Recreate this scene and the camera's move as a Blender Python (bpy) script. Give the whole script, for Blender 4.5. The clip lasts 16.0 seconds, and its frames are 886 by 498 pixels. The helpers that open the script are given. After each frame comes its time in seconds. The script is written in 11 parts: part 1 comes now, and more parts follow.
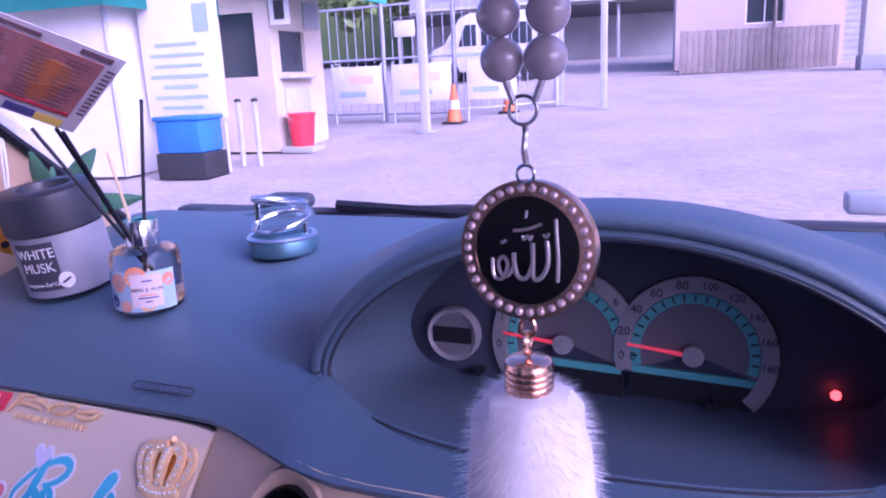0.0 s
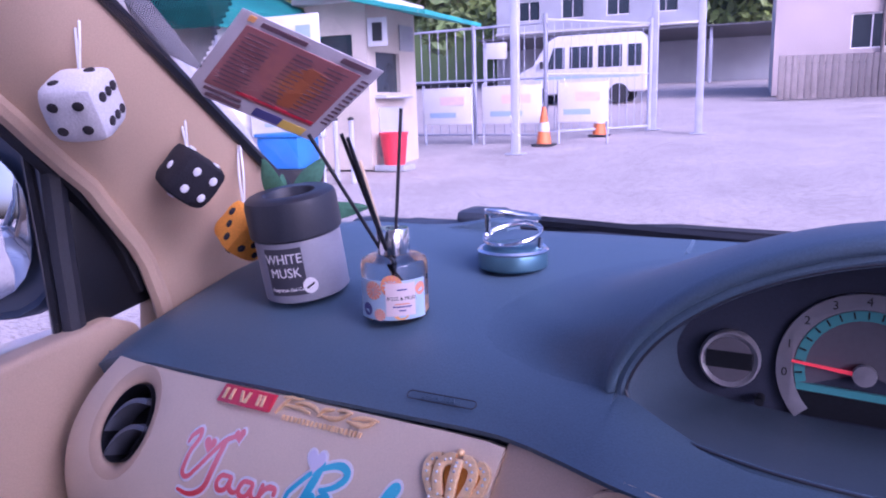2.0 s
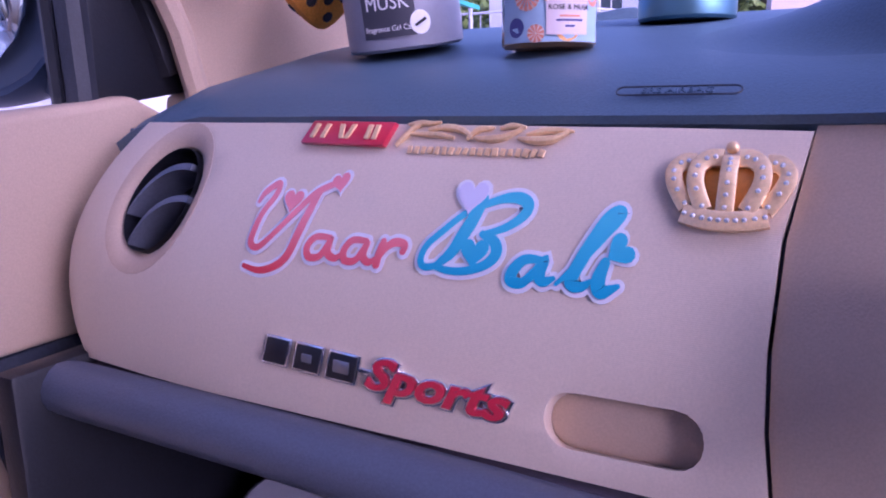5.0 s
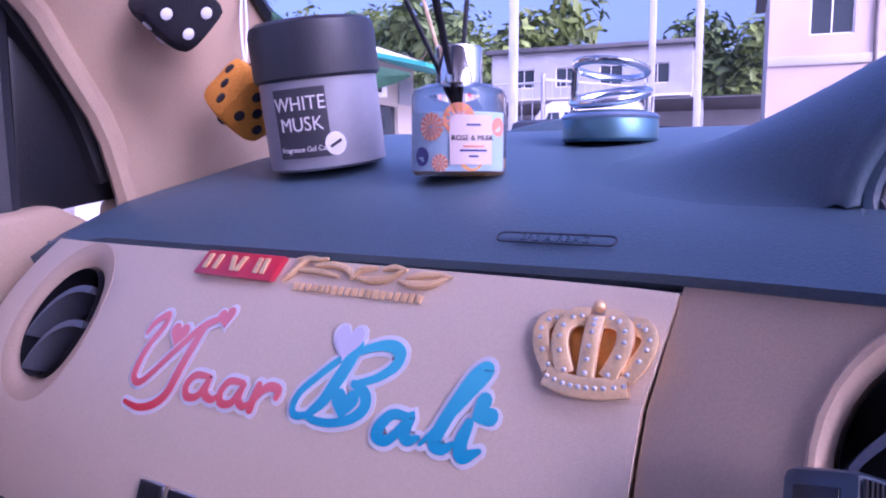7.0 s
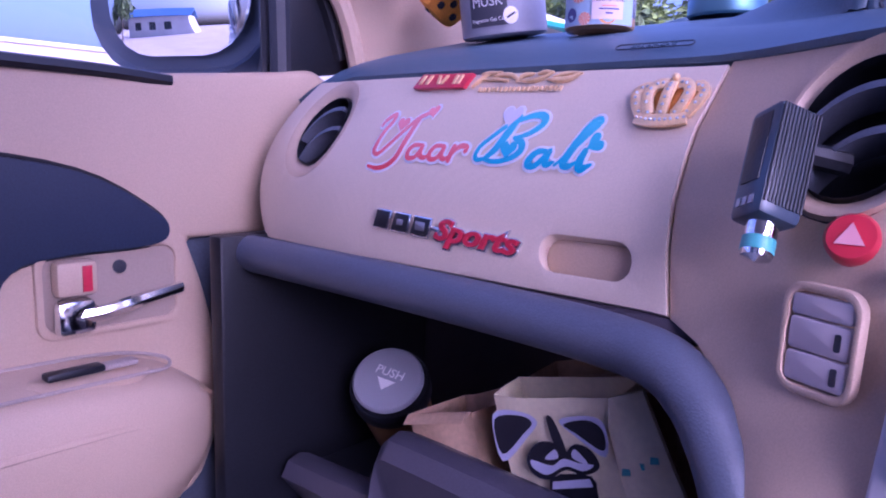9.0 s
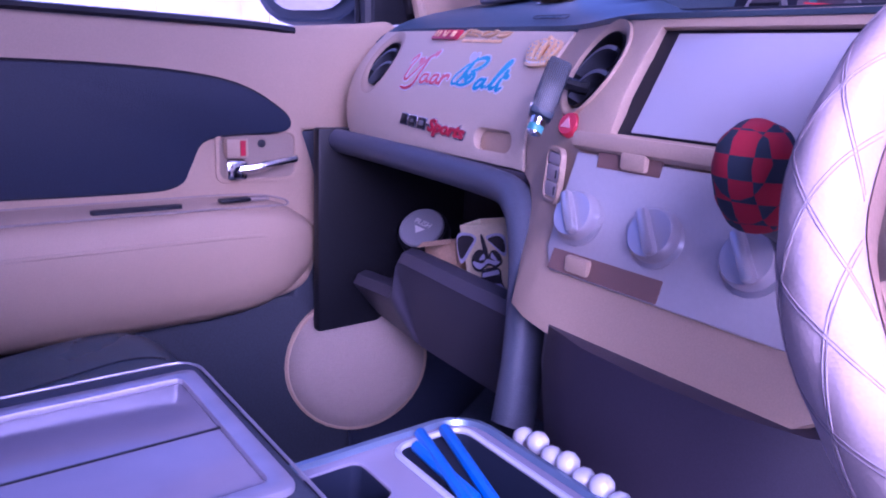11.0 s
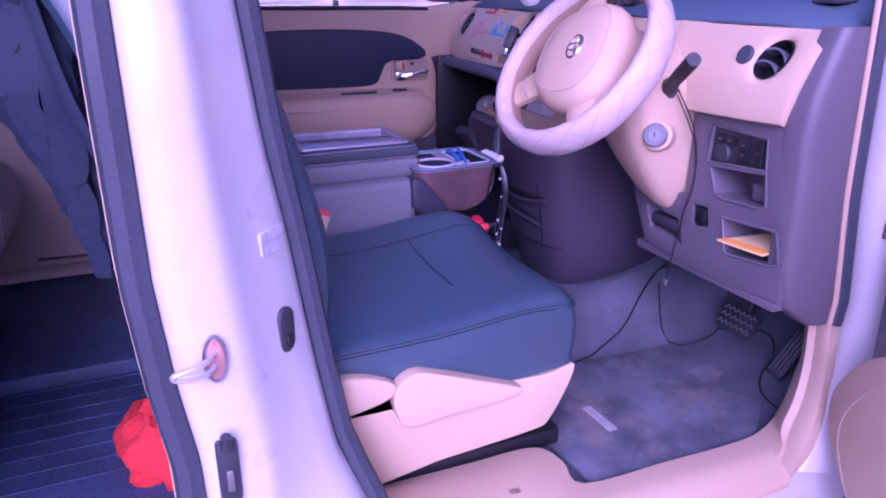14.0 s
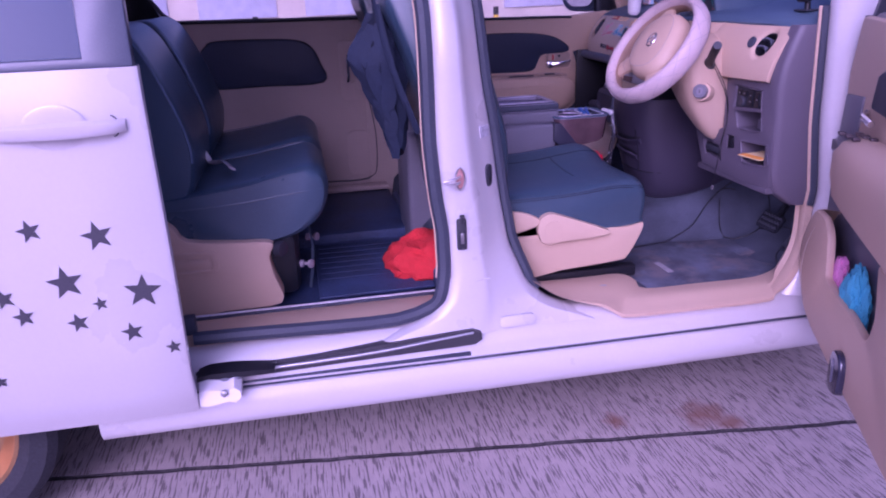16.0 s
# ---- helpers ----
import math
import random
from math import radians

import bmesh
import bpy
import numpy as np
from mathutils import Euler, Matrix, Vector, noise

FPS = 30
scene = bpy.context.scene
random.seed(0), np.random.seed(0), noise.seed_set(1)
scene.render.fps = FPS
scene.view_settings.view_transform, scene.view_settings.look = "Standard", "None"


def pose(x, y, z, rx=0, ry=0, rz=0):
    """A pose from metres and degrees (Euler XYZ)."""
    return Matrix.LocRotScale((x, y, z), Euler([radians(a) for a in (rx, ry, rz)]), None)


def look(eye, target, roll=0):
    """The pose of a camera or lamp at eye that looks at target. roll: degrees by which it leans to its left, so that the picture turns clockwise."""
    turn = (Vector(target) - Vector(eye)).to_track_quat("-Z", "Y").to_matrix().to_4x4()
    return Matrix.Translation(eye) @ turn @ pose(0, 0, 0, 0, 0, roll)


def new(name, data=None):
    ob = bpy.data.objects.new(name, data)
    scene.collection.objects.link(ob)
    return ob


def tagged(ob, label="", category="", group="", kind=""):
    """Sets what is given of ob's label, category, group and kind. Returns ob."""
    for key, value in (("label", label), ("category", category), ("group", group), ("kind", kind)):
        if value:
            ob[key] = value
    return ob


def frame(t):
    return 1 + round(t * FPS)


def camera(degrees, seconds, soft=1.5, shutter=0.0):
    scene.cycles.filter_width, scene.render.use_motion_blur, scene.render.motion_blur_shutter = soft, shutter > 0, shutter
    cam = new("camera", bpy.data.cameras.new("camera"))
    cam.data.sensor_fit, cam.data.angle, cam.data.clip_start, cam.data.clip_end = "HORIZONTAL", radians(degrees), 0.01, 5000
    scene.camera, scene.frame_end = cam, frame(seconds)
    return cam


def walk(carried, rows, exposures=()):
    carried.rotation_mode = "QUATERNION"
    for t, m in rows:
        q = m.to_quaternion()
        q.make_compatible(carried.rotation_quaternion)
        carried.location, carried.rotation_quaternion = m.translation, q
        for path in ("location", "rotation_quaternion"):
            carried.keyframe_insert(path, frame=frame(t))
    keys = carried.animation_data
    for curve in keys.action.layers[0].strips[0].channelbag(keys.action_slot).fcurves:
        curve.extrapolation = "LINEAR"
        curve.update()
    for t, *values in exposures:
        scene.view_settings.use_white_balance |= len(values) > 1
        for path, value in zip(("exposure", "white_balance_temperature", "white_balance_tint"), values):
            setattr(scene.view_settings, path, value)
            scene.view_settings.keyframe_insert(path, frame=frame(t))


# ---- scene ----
# camera and its way through the car
cam = camera(63.2, 16.0, soft=2.0)
PATH = [
    (0, (0.09, 0.246, 1.392), (-0.638, 2.05, 0.927), -2.6),
    (0.5, (0.069, 0.243, 1.404), (-0.704, 2.041, 0.991), -2.4),
    (1, (0.039, 0.225, 1.405), (-0.784, 2.007, 1.022), -2.0),
    (1.5, (-0.007, 0.209, 1.399), (-0.883, 1.966, 1.017), -1.8),
    (2, (-0.056, 0.196, 1.389), (-0.98, 1.925, 0.989), -1.8),
    (2.5, (-0.109, 0.189, 1.367), (-1.068, 1.892, 0.944), -1.9),
    (3, (-0.162, 0.193, 1.342), (-1.141, 1.879, 0.897), -2.0),
    (3.5, (-0.212, 0.216, 1.288), (-1.197, 1.895, 0.832), -2.0),
    (3.7, (-0.226, 0.225, 1.261), (-1.206, 1.909, 0.807), -1.8),
    (5.8, (-0.234, 0.324, 1.17), (-1.1, 2.096, 0.835), -0.5),
    (6, (-0.226, 0.336, 1.177), (-1.096, 2.11, 0.868), -0.4),
    (6.5, (-0.211, 0.337, 1.197), (-1.088, 2.116, 0.935), -0.2),
    (7, (-0.188, 0.315, 1.21), (-1.098, 2.081, 0.983), -0.1),
    (7.5, (-0.165, 0.279, 1.212), (-1.141, 2.012, 1.001), 0.1),
    (8, (-0.137, 0.237, 1.19), (-1.2, 1.917, 0.972), 0.7),
    (8.5, (-0.106, 0.196, 1.145), (-1.278, 1.797, 0.895), 1.1),
    (9, (-0.072, 0.153, 1.11), (-1.353, 1.66, 0.813), 1.4),
    (9.2, (-0.05, 0.133, 1.103), (-1.371, 1.6, 0.776), 1.4),
    (11.3, (0.462, -0.003, 1.133), (-1.102, 1.123, 0.599), 1.7),
    (11.5, (0.56, -0.018, 1.152), (-1.009, 1.085, 0.582), 0.7),
    (12, (0.722, -0.036, 1.164), (-0.879, 0.999, 0.559), 0.4),
    (12.5, (0.893, -0.095, 1.177), (-0.737, 0.879, 0.548), 0.1),
    (13, (1.086, -0.186, 1.194), (-0.573, 0.722, 0.544), 0.0),
    (13.5, (1.284, -0.276, 1.217), (-0.407, 0.547, 0.535), -0.3),
    (14, (1.51, -0.391, 1.229), (-0.217, 0.346, 0.54), -0.2),
    (14.5, (1.744, -0.508, 1.265), (-0.017, 0.131, 0.564), -0.5),
    (15, (2.016, -0.597, 1.275), (0.218, -0.068, 0.576), -1.1),
    (15.5, (2.271, -0.669, 1.282), (0.442, -0.243, 0.596), -1.7),
    (16, (2.509, -0.731, 1.287), (0.658, -0.381, 0.614), -2.2),
]
EXPOSURE = [(0, 1.08, 4760, 64), (1.5, 0.95, 4790, 54), (3.5, 1.0, 4790, 53), (6, 1.32, 4770, 61), (7.5, 1.25, 4820, 58), (9, 1.37, 4600, 65), (11.5, 0.95, 4460, 78), (12, 0.62, 4430, 76), (12.6, 0.65, 4440, 76), (13, 0.78, 4470, 79), (13.5, 0.65, 4690, 88), (14.5, 0.25, 4690, 83), (16, -0.12, 4850, 82)]
walk(cam, [(t, look(e, g, r)) for t, e, g, r in PATH], EXPOSURE)

# daylight under a bright, thinly clouded sky
world = bpy.data.worlds.new("sky")
scene.world = world
world.use_nodes = True
wn = world.node_tree
sky = wn.nodes.new("ShaderNodeTexSky")
sky.sky_type, sky.sun_disc = "NISHITA", False
SUN_EL, SUN_AZ = radians(30), radians(118)
sky.sun_elevation, sky.sun_rotation = SUN_EL, SUN_AZ
sky.dust_density, sky.air_density = 8.0, 0.7
wn.links.new(sky.outputs[0], wn.nodes["Background"].inputs[0])
wn.nodes["Background"].inputs[1].default_value = 0.15
sun = new("sun", bpy.data.lights.new("sun", "SUN"))
sun.data.energy, sun.data.angle, sun.data.color = 0.20, radians(75), (1.0, 0.95, 0.88)
sun.matrix_world = look((math.sin(SUN_AZ) * math.cos(SUN_EL) * 50, math.cos(SUN_AZ) * math.cos(SUN_EL) * 50, math.sin(SUN_EL) * 50), (0, 0, 0))


# ---- materials ----
def mat(name, color, rough=0.5, metal=0.0, grain=0.0, scale=300.0, bump=0.0, stain=0.0, coat=0.0, spec=0.5, stain_scale=4.0, vary=0.0):
    """A surface with fine grain (colour and bump), broad stains and an optional clear coat."""
    m = bpy.data.materials.new(name)
    m.use_nodes = True
    nt = m.node_tree
    b = nt.nodes["Principled BSDF"]
    b.inputs["Roughness"].default_value = rough
    b.inputs["Metallic"].default_value = metal
    b.inputs["Coat Weight"].default_value = coat
    b.inputs["Coat Roughness"].default_value = 0.05
    b.inputs["Specular IOR Level"].default_value = spec
    tc = nt.nodes.new("ShaderNodeTexCoord")
    base = nt.nodes.new("ShaderNodeRGB")
    base.outputs[0].default_value = (*color, 1)
    out = base.outputs[0]

    def noise_tex(sc, detail):
        n = nt.nodes.new("ShaderNodeTexNoise")
        n.inputs["Scale"].default_value, n.inputs["Detail"].default_value = sc, detail
        nt.links.new(tc.outputs["Object"], n.inputs["Vector"])
        return n.outputs["Fac"]

    def modulate(out, fac, amount):
        r = nt.nodes.new("ShaderNodeMapRange")
        r.inputs["From Min"].default_value, r.inputs["From Max"].default_value = 0.3, 0.7
        r.inputs["To Min"].default_value, r.inputs["To Max"].default_value = 1 - amount, 1 + amount
        nt.links.new(fac, r.inputs["Value"])
        mx = nt.nodes.new("ShaderNodeVectorMath")
        mx.operation = "SCALE"
        nt.links.new(out, mx.inputs[0])
        nt.links.new(r.outputs[0], mx.inputs["Scale"])
        return mx.outputs[0]

    if grain:
        out = modulate(out, noise_tex(scale, 3), grain)
    if stain:
        st = noise_tex(stain_scale, 6)
        out = modulate(out, st, stain)
        rr = nt.nodes.new("ShaderNodeMapRange")
        rr.inputs["To Min"].default_value, rr.inputs["To Max"].default_value = max(0.02, rough - 0.12), min(1, rough + 0.12)
        nt.links.new(st, rr.inputs["Value"])
        nt.links.new(rr.outputs[0], b.inputs["Roughness"])
    if vary:
        oi = nt.nodes.new("ShaderNodeObjectInfo")
        out = modulate(out, oi.outputs["Random"], vary)
    nt.links.new(out, b.inputs["Base Color"])
    if bump:
        bp = nt.nodes.new("ShaderNodeBump")
        bp.inputs["Strength"].default_value, bp.inputs["Distance"].default_value = bump, 0.4 / scale
        v = nt.nodes.new("ShaderNodeTexVoronoi")
        v.inputs["Scale"].default_value = scale
        nt.links.new(tc.outputs["Object"], v.inputs["Vector"])
        nt.links.new(v.outputs["Distance"], bp.inputs["Height"])
        nt.links.new(bp.outputs[0], b.inputs["Normal"])
    return m


def glass(name, color=(1, 1, 1), rough=0.02, gloss=0.9):
    """Thin clear sheet: it lets light straight through and shines at a slant."""
    m = bpy.data.materials.new(name)
    m.use_nodes = True
    nt = m.node_tree
    tr, gl = nt.nodes.new("ShaderNodeBsdfTransparent"), nt.nodes.new("ShaderNodeBsdfGlossy")
    tr.inputs["Color"].default_value = (*color, 1)
    gl.inputs["Color"].default_value = (gloss, gloss, gloss, 1)
    gl.inputs["Roughness"].default_value = rough
    lw, mix = nt.nodes.new("ShaderNodeLayerWeight"), nt.nodes.new("ShaderNodeMixShader")
    pw, ml = nt.nodes.new("ShaderNodeMath"), nt.nodes.new("ShaderNodeMath")
    pw.operation, ml.operation = "POWER", "MULTIPLY_ADD"
    pw.inputs[1].default_value, ml.inputs[1].default_value, ml.inputs[2].default_value = 4.0, 0.5, 0.03
    nt.links.new(lw.outputs["Facing"], pw.inputs[0])
    nt.links.new(pw.outputs[0], ml.inputs[0])
    nt.links.new(ml.outputs[0], mix.inputs[0])
    nt.links.new(tr.outputs[0], mix.inputs[1])
    nt.links.new(gl.outputs[0], mix.inputs[2])
    nt.links.new(mix.outputs[0], nt.nodes["Material Output"].inputs[0])
    return m


def glow(name, color, strength):
    m = mat(name, color, 0.3)
    b = m.node_tree.nodes["Principled BSDF"]
    b.inputs["Emission Color"].default_value = (*color, 1)
    b.inputs["Emission Strength"].default_value = strength
    return m


BEIGE = mat("beige_trim", (0.57, 0.422, 0.295), 0.54, grain=0.06, scale=900, bump=0.12, stain=0.05)
# darker copy of the beige trim, with shade put into its colour
BEIGE_DARK = mat("shade_darkened_beige", (0.44, 0.36, 0.31), 0.8, grain=0.1, scale=700, bump=0.15, stain=0.06)
DASH = mat("blue_grey_dash_vinyl", (0.082, 0.130, 0.185), 0.46, grain=0.1, scale=700, bump=0.25, stain=0.06)
LOWER = mat("dark_grey_lower_dash", (0.118, 0.104, 0.132), 0.5, grain=0.1, scale=800, bump=0.2, stain=0.06)
BLACK = mat("black_plastic", (0.012, 0.013, 0.018), 0.4, grain=0.15, scale=400, bump=0.1)
DARK = mat("charcoal_plastic", (0.035, 0.038, 0.05), 0.45, grain=0.15, scale=600, bump=0.15, stain=0.1)
RUBBER = mat("dark_rubber_seal", (0.045, 0.055, 0.08), 0.6, grain=0.15, scale=300, bump=0.1, stain=0.1)
LEATHER = mat("navy_leather", (0.040, 0.075, 0.114), 0.32, spec=0.8, grain=0.12, scale=450, bump=0.25, stain=0.1)
CONSOLE = mat("grey_violet_leather", (0.15, 0.15, 0.185), 0.42, grain=0.08, scale=450, bump=0.2, stain=0.06)
PAINT = mat("white_car_paint", (0.59, 0.57, 0.58), 0.3, coat=0.7, grain=0.01, scale=100, stain=0.03, stain_scale=3)
CHROME = mat("chrome", (0.75, 0.77, 0.8), 0.12, metal=1, stain=0.1, stain_scale=30)
STEEL = mat("dull_steel", (0.45, 0.45, 0.47), 0.35, metal=1, grain=0.1, scale=200, stain=0.15)
GOLD = mat("gold_metal", (0.95, 0.66, 0.34), 0.34, metal=0.35, grain=0.08, scale=600, stain=0.15, stain_scale=60)
ROSEGOLD = mat("rose_gold_metal", (0.8, 0.5, 0.36), 0.22, metal=1, grain=0.06, scale=600, stain=0.1, stain_scale=60)
WHITE = mat("white_plastic", (0.8, 0.78, 0.78), 0.4, grain=0.02, scale=400, stain=0.03)
CARPET = mat("dark_blue_grey_carpet", (0.066, 0.078, 0.108), 0.95, grain=0.12, scale=260, bump=0.5, stain=0.3, stain_scale=9)
MATMAT = mat("dark_floor_mat", (0.098, 0.112, 0.148), 0.75, grain=0.15, scale=300, bump=0.5, stain=0.5, stain_scale=9)


def soiled(m, color, scale, lo, hi, amount, spot=(0, 0, 0)):
    """Lays uneven patches of dried dirt over a cloth."""
    nt = m.node_tree
    b = nt.nodes["Principled BSDF"]
    tc, mp = nt.nodes.new("ShaderNodeTexCoord"), nt.nodes.new("ShaderNodeMapping")
    mp.inputs["Location"].default_value = spot
    n, r, mx = nt.nodes.new("ShaderNodeTexNoise"), nt.nodes.new("ShaderNodeMapRange"), nt.nodes.new("ShaderNodeMix")
    n.inputs["Scale"].default_value, n.inputs["Detail"].default_value, n.inputs["Roughness"].default_value = scale, 5, 0.65
    r.inputs["From Min"].default_value, r.inputs["From Max"].default_value, r.inputs["To Max"].default_value = lo, hi, amount
    mx.data_type = "RGBA"
    mx.inputs["B"].default_value = (*color, 1)
    nt.links.new(tc.outputs["Object"], mp.inputs["Vector"])
    nt.links.new(mp.outputs[0], n.inputs["Vector"])
    nt.links.new(n.outputs["Fac"], r.inputs["Value"])
    nt.links.new(r.outputs[0], mx.inputs["Factor"])
    nt.links.new(b.inputs["Base Color"].links[0].from_socket, mx.inputs["A"])
    nt.links.new(mx.outputs["Result"], b.inputs["Base Color"])


soiled(MATMAT, (0.20, 0.17, 0.175), 7.0, 0.50, 0.62, 0.7)
soiled(MATMAT, (0.16, 0.20, 0.26), 11.0, 0.55, 0.66, 0.6, (3, 1, 0))
REARCARPET = mat("navy_rear_carpet", (0.034, 0.054, 0.118), 0.55, grain=0.4, scale=260, bump=0.5, stain=0.3, stain_scale=9)
WHEELCOVER = mat("white_leather_wheel_cover", (0.56, 0.455, 0.445), 0.5, grain=0.03, scale=500, bump=0.2, stain=0.06, stain_scale=12)
RED = mat("red_enamel", (0.62, 0.03, 0.06), 0.3, grain=0.05, scale=200, coat=0.5)
GLASS = glass("window_glass")
LENSGLASS = glass("clear_acrylic", (0.96, 0.98, 1.0))


def wrinkled(m, scale, depth, strength):
    """Adds broad soft folds under the fine grain of a material."""
    nt = m.node_tree
    b = nt.nodes["Principled BSDF"]
    tc = nt.nodes.new("ShaderNodeTexCoord")
    n = nt.nodes.new("ShaderNodeTexNoise")
    n.inputs["Scale"].default_value, n.inputs["Detail"].default_value, n.inputs["Distortion"].default_value = scale, 3.0, 0.8
    bp = nt.nodes.new("ShaderNodeBump")
    bp.inputs["Strength"].default_value, bp.inputs["Distance"].default_value = strength, depth
    nt.links.new(tc.outputs["Object"], n.inputs["Vector"])
    nt.links.new(n.outputs["Fac"], bp.inputs["Height"])
    if b.inputs["Normal"].links:
        nt.links.new(b.inputs["Normal"].links[0].from_socket, bp.inputs["Normal"])
    nt.links.new(bp.outputs[0], b.inputs["Normal"])


wrinkled(LEATHER, 6.0, 0.012, 0.16)
wrinkled(CONSOLE, 7.0, 0.006, 0.2)
wrinkled(WHEELCOVER, 40.0, 0.004, 0.3)


# ---- mesh helpers ----
def thing(name, label, category, at=(0, 0, 0), group="", kind=""):
    ob = new(name)
    ob.empty_display_size = 0.05
    ob.location = at
    return tagged(ob, label, category, group, kind)


def finish(bm, name, material, smooth=38):
    bmesh.ops.recalc_face_normals(bm, faces=bm.faces[:])
    me = bpy.data.meshes.new(name)
    bm.to_mesh(me)
    bm.free()
    mats = material if isinstance(material, (list, tuple)) else [material]
    for m in mats:
        me.materials.append(m)
    if smooth:
        me.polygons.foreach_set("use_smooth", [True] * len(me.polygons))
        me.set_sharp_from_angle(angle=radians(smooth))
    return me


def offset_of(ob):
    m = ob.matrix_basis.copy()
    while ob.parent:
        m = ob.parent.matrix_basis @ ob.matrix_parent_inverse @ m
        ob = ob.parent
    return m


def part(name, bm, material, parent=None, label="", smooth=38):
    """One mesh object, built in world metres, under a thing or a part."""
    ob = new(name, finish(bm, name, material, smooth))
    if parent:
        ob.parent = parent
        ob.matrix_parent_inverse = offset_of(parent).inverted()
    return tagged(ob, label)


def solo(name, bm, material, label, category, group="", kind="", smooth=38):
    return tagged(part(name, bm, material, None, "", smooth), label, category, group, kind)


def piece(name, mesh, m, parent):
    """A repeat on shared mesh data, at the pose m."""
    ob = new(name, mesh)
    if parent:
        ob.parent = parent
        ob.matrix_parent_inverse = offset_of(parent).inverted()
    ob.matrix_basis = m
    return ob


def bevel(bm, width, seg=2, angle=30):
    es = [e for e in bm.edges if len(e.link_faces) == 2 and e.calc_face_angle(0) > radians(angle)]
    if es and width > 0:
        bmesh.ops.bevel(bm, geom=es, offset=width, segments=seg, affect="EDGES", profile=0.5, clamp_overlap=True)


def add(bm, other):
    """Joins another bmesh into bm."""
    me = bpy.data.meshes.new("tmp")
    other.to_mesh(me)
    other.free()
    bm.from_mesh(me)
    bpy.data.meshes.remove(me)
    return bm


def box(c, s, r=0.0, seg=2, m=None, bm=None):
    b = bmesh.new()
    bmesh.ops.create_cube(b, size=1, matrix=Matrix.Diagonal((*s, 1)))
    bevel(b, r, seg)
    bmesh.ops.transform(b, matrix=(Matrix.Translation(c) @ m) if m else Matrix.Translation(c), verts=b.verts)
    return add(bm, b) if bm else b


def prism(outline, to3d, d0, d1, r=0.0, seg=2, bm=None):
    """A plate: a closed outline (u, v) carried to 3D by to3d(u, v, d) from depth d0 to d1."""
    b = bmesh.new()
    lo = [b.verts.new(to3d(u, v, d0)) for u, v in outline]
    hi = [b.verts.new(to3d(u, v, d1)) for u, v in outline]
    n = len(outline)
    b.faces.new(lo[::-1])
    b.faces.new(hi)
    for i in range(n):
        b.faces.new((lo[i], lo[(i + 1) % n], hi[(i + 1) % n], hi[i]))
    bmesh.ops.recalc_face_normals(b, faces=b.faces[:])
    bevel(b, r, seg)
    return add(bm, b) if bm else b


def plate(loops, to3d, d0, d1, r=0.0, seg=2, cell=0.0):
    """A plate with holes: the first loop is the outside, the others are openings through it."""
    b = bmesh.new()
    edges = []
    for lp in loops:
        vs = [b.verts.new((u, v, 0)) for u, v in lp]
        edges += [b.edges.new((vs[i], vs[(i + 1) % len(vs)])) for i in range(len(vs))]
    bmesh.ops.triangle_fill(b, use_beauty=True, edges=edges)
    if cell:
        for axis in (0, 1):
            lo, hi = min(v.co[axis] for v in b.verts), max(v.co[axis] for v in b.verts)
            for i in range(1, int((hi - lo) / cell) + 1):
                p, n = Vector((0, 0, 0)), Vector((0, 0, 0))
                p[axis], n[axis] = lo + i * cell, 1.0
                bmesh.ops.bisect_plane(b, geom=b.verts[:] + b.edges[:] + b.faces[:], plane_co=p, plane_no=n)
    for v in b.verts:
        v.co = to3d(v.co.x, v.co.y, d0)
    b.faces.ensure_lookup_table()
    shift = Vector(to3d(0, 0, d1)) - Vector(to3d(0, 0, d0))
    ret = bmesh.ops.extrude_face_region(b, geom=b.faces[:])
    bmesh.ops.translate(b, vec=shift, verts=[v for v in ret["geom"] if isinstance(v, bmesh.types.BMVert)])
    bmesh.ops.recalc_face_normals(b, faces=b.faces[:])
    bevel(b, r, seg, 50)
    return b


def loft(rings, closed=True, caps=True, bm=None, loop=False):
    b = bmesh.new()
    vs = [[b.verts.new(p) for p in ring] for ring in rings]
    n = len(rings[0])
    k = len(rings)
    for i in range(k if loop else k - 1):
        a, c = vs[i], vs[(i + 1) % k]
        for j in range(n if closed else n - 1):
            b.faces.new((a[j], a[(j + 1) % n], c[(j + 1) % n], c[j]))
    if caps and closed and not loop:
        b.faces.new(vs[0][::-1])
        b.faces.new(vs[-1])
    return add(bm, b) if bm else b


def spline(pts, n=8, closed=False):
    """Catmull-Rom points through pts."""
    P = [Vector(p) for p in pts]
    k = len(P)
    out = []
    for i in range(k if closed else k - 1):
        if closed:
            a, b, c, d = P[i - 1], P[i], P[(i + 1) % k], P[(i + 2) % k]
        else:
            a, b, c, d = P[max(i - 1, 0)], P[i], P[i + 1], P[min(i + 2, k - 1)]
        for j in range(n):
            t = j / n
            out.append(0.5 * ((2 * b) + (c - a) * t + (2 * a - 5 * b + 4 * c - d) * t * t + (3 * b - a - 3 * c + d) * t ** 3))
    if not closed:
        out.append(P[-1])
    return out


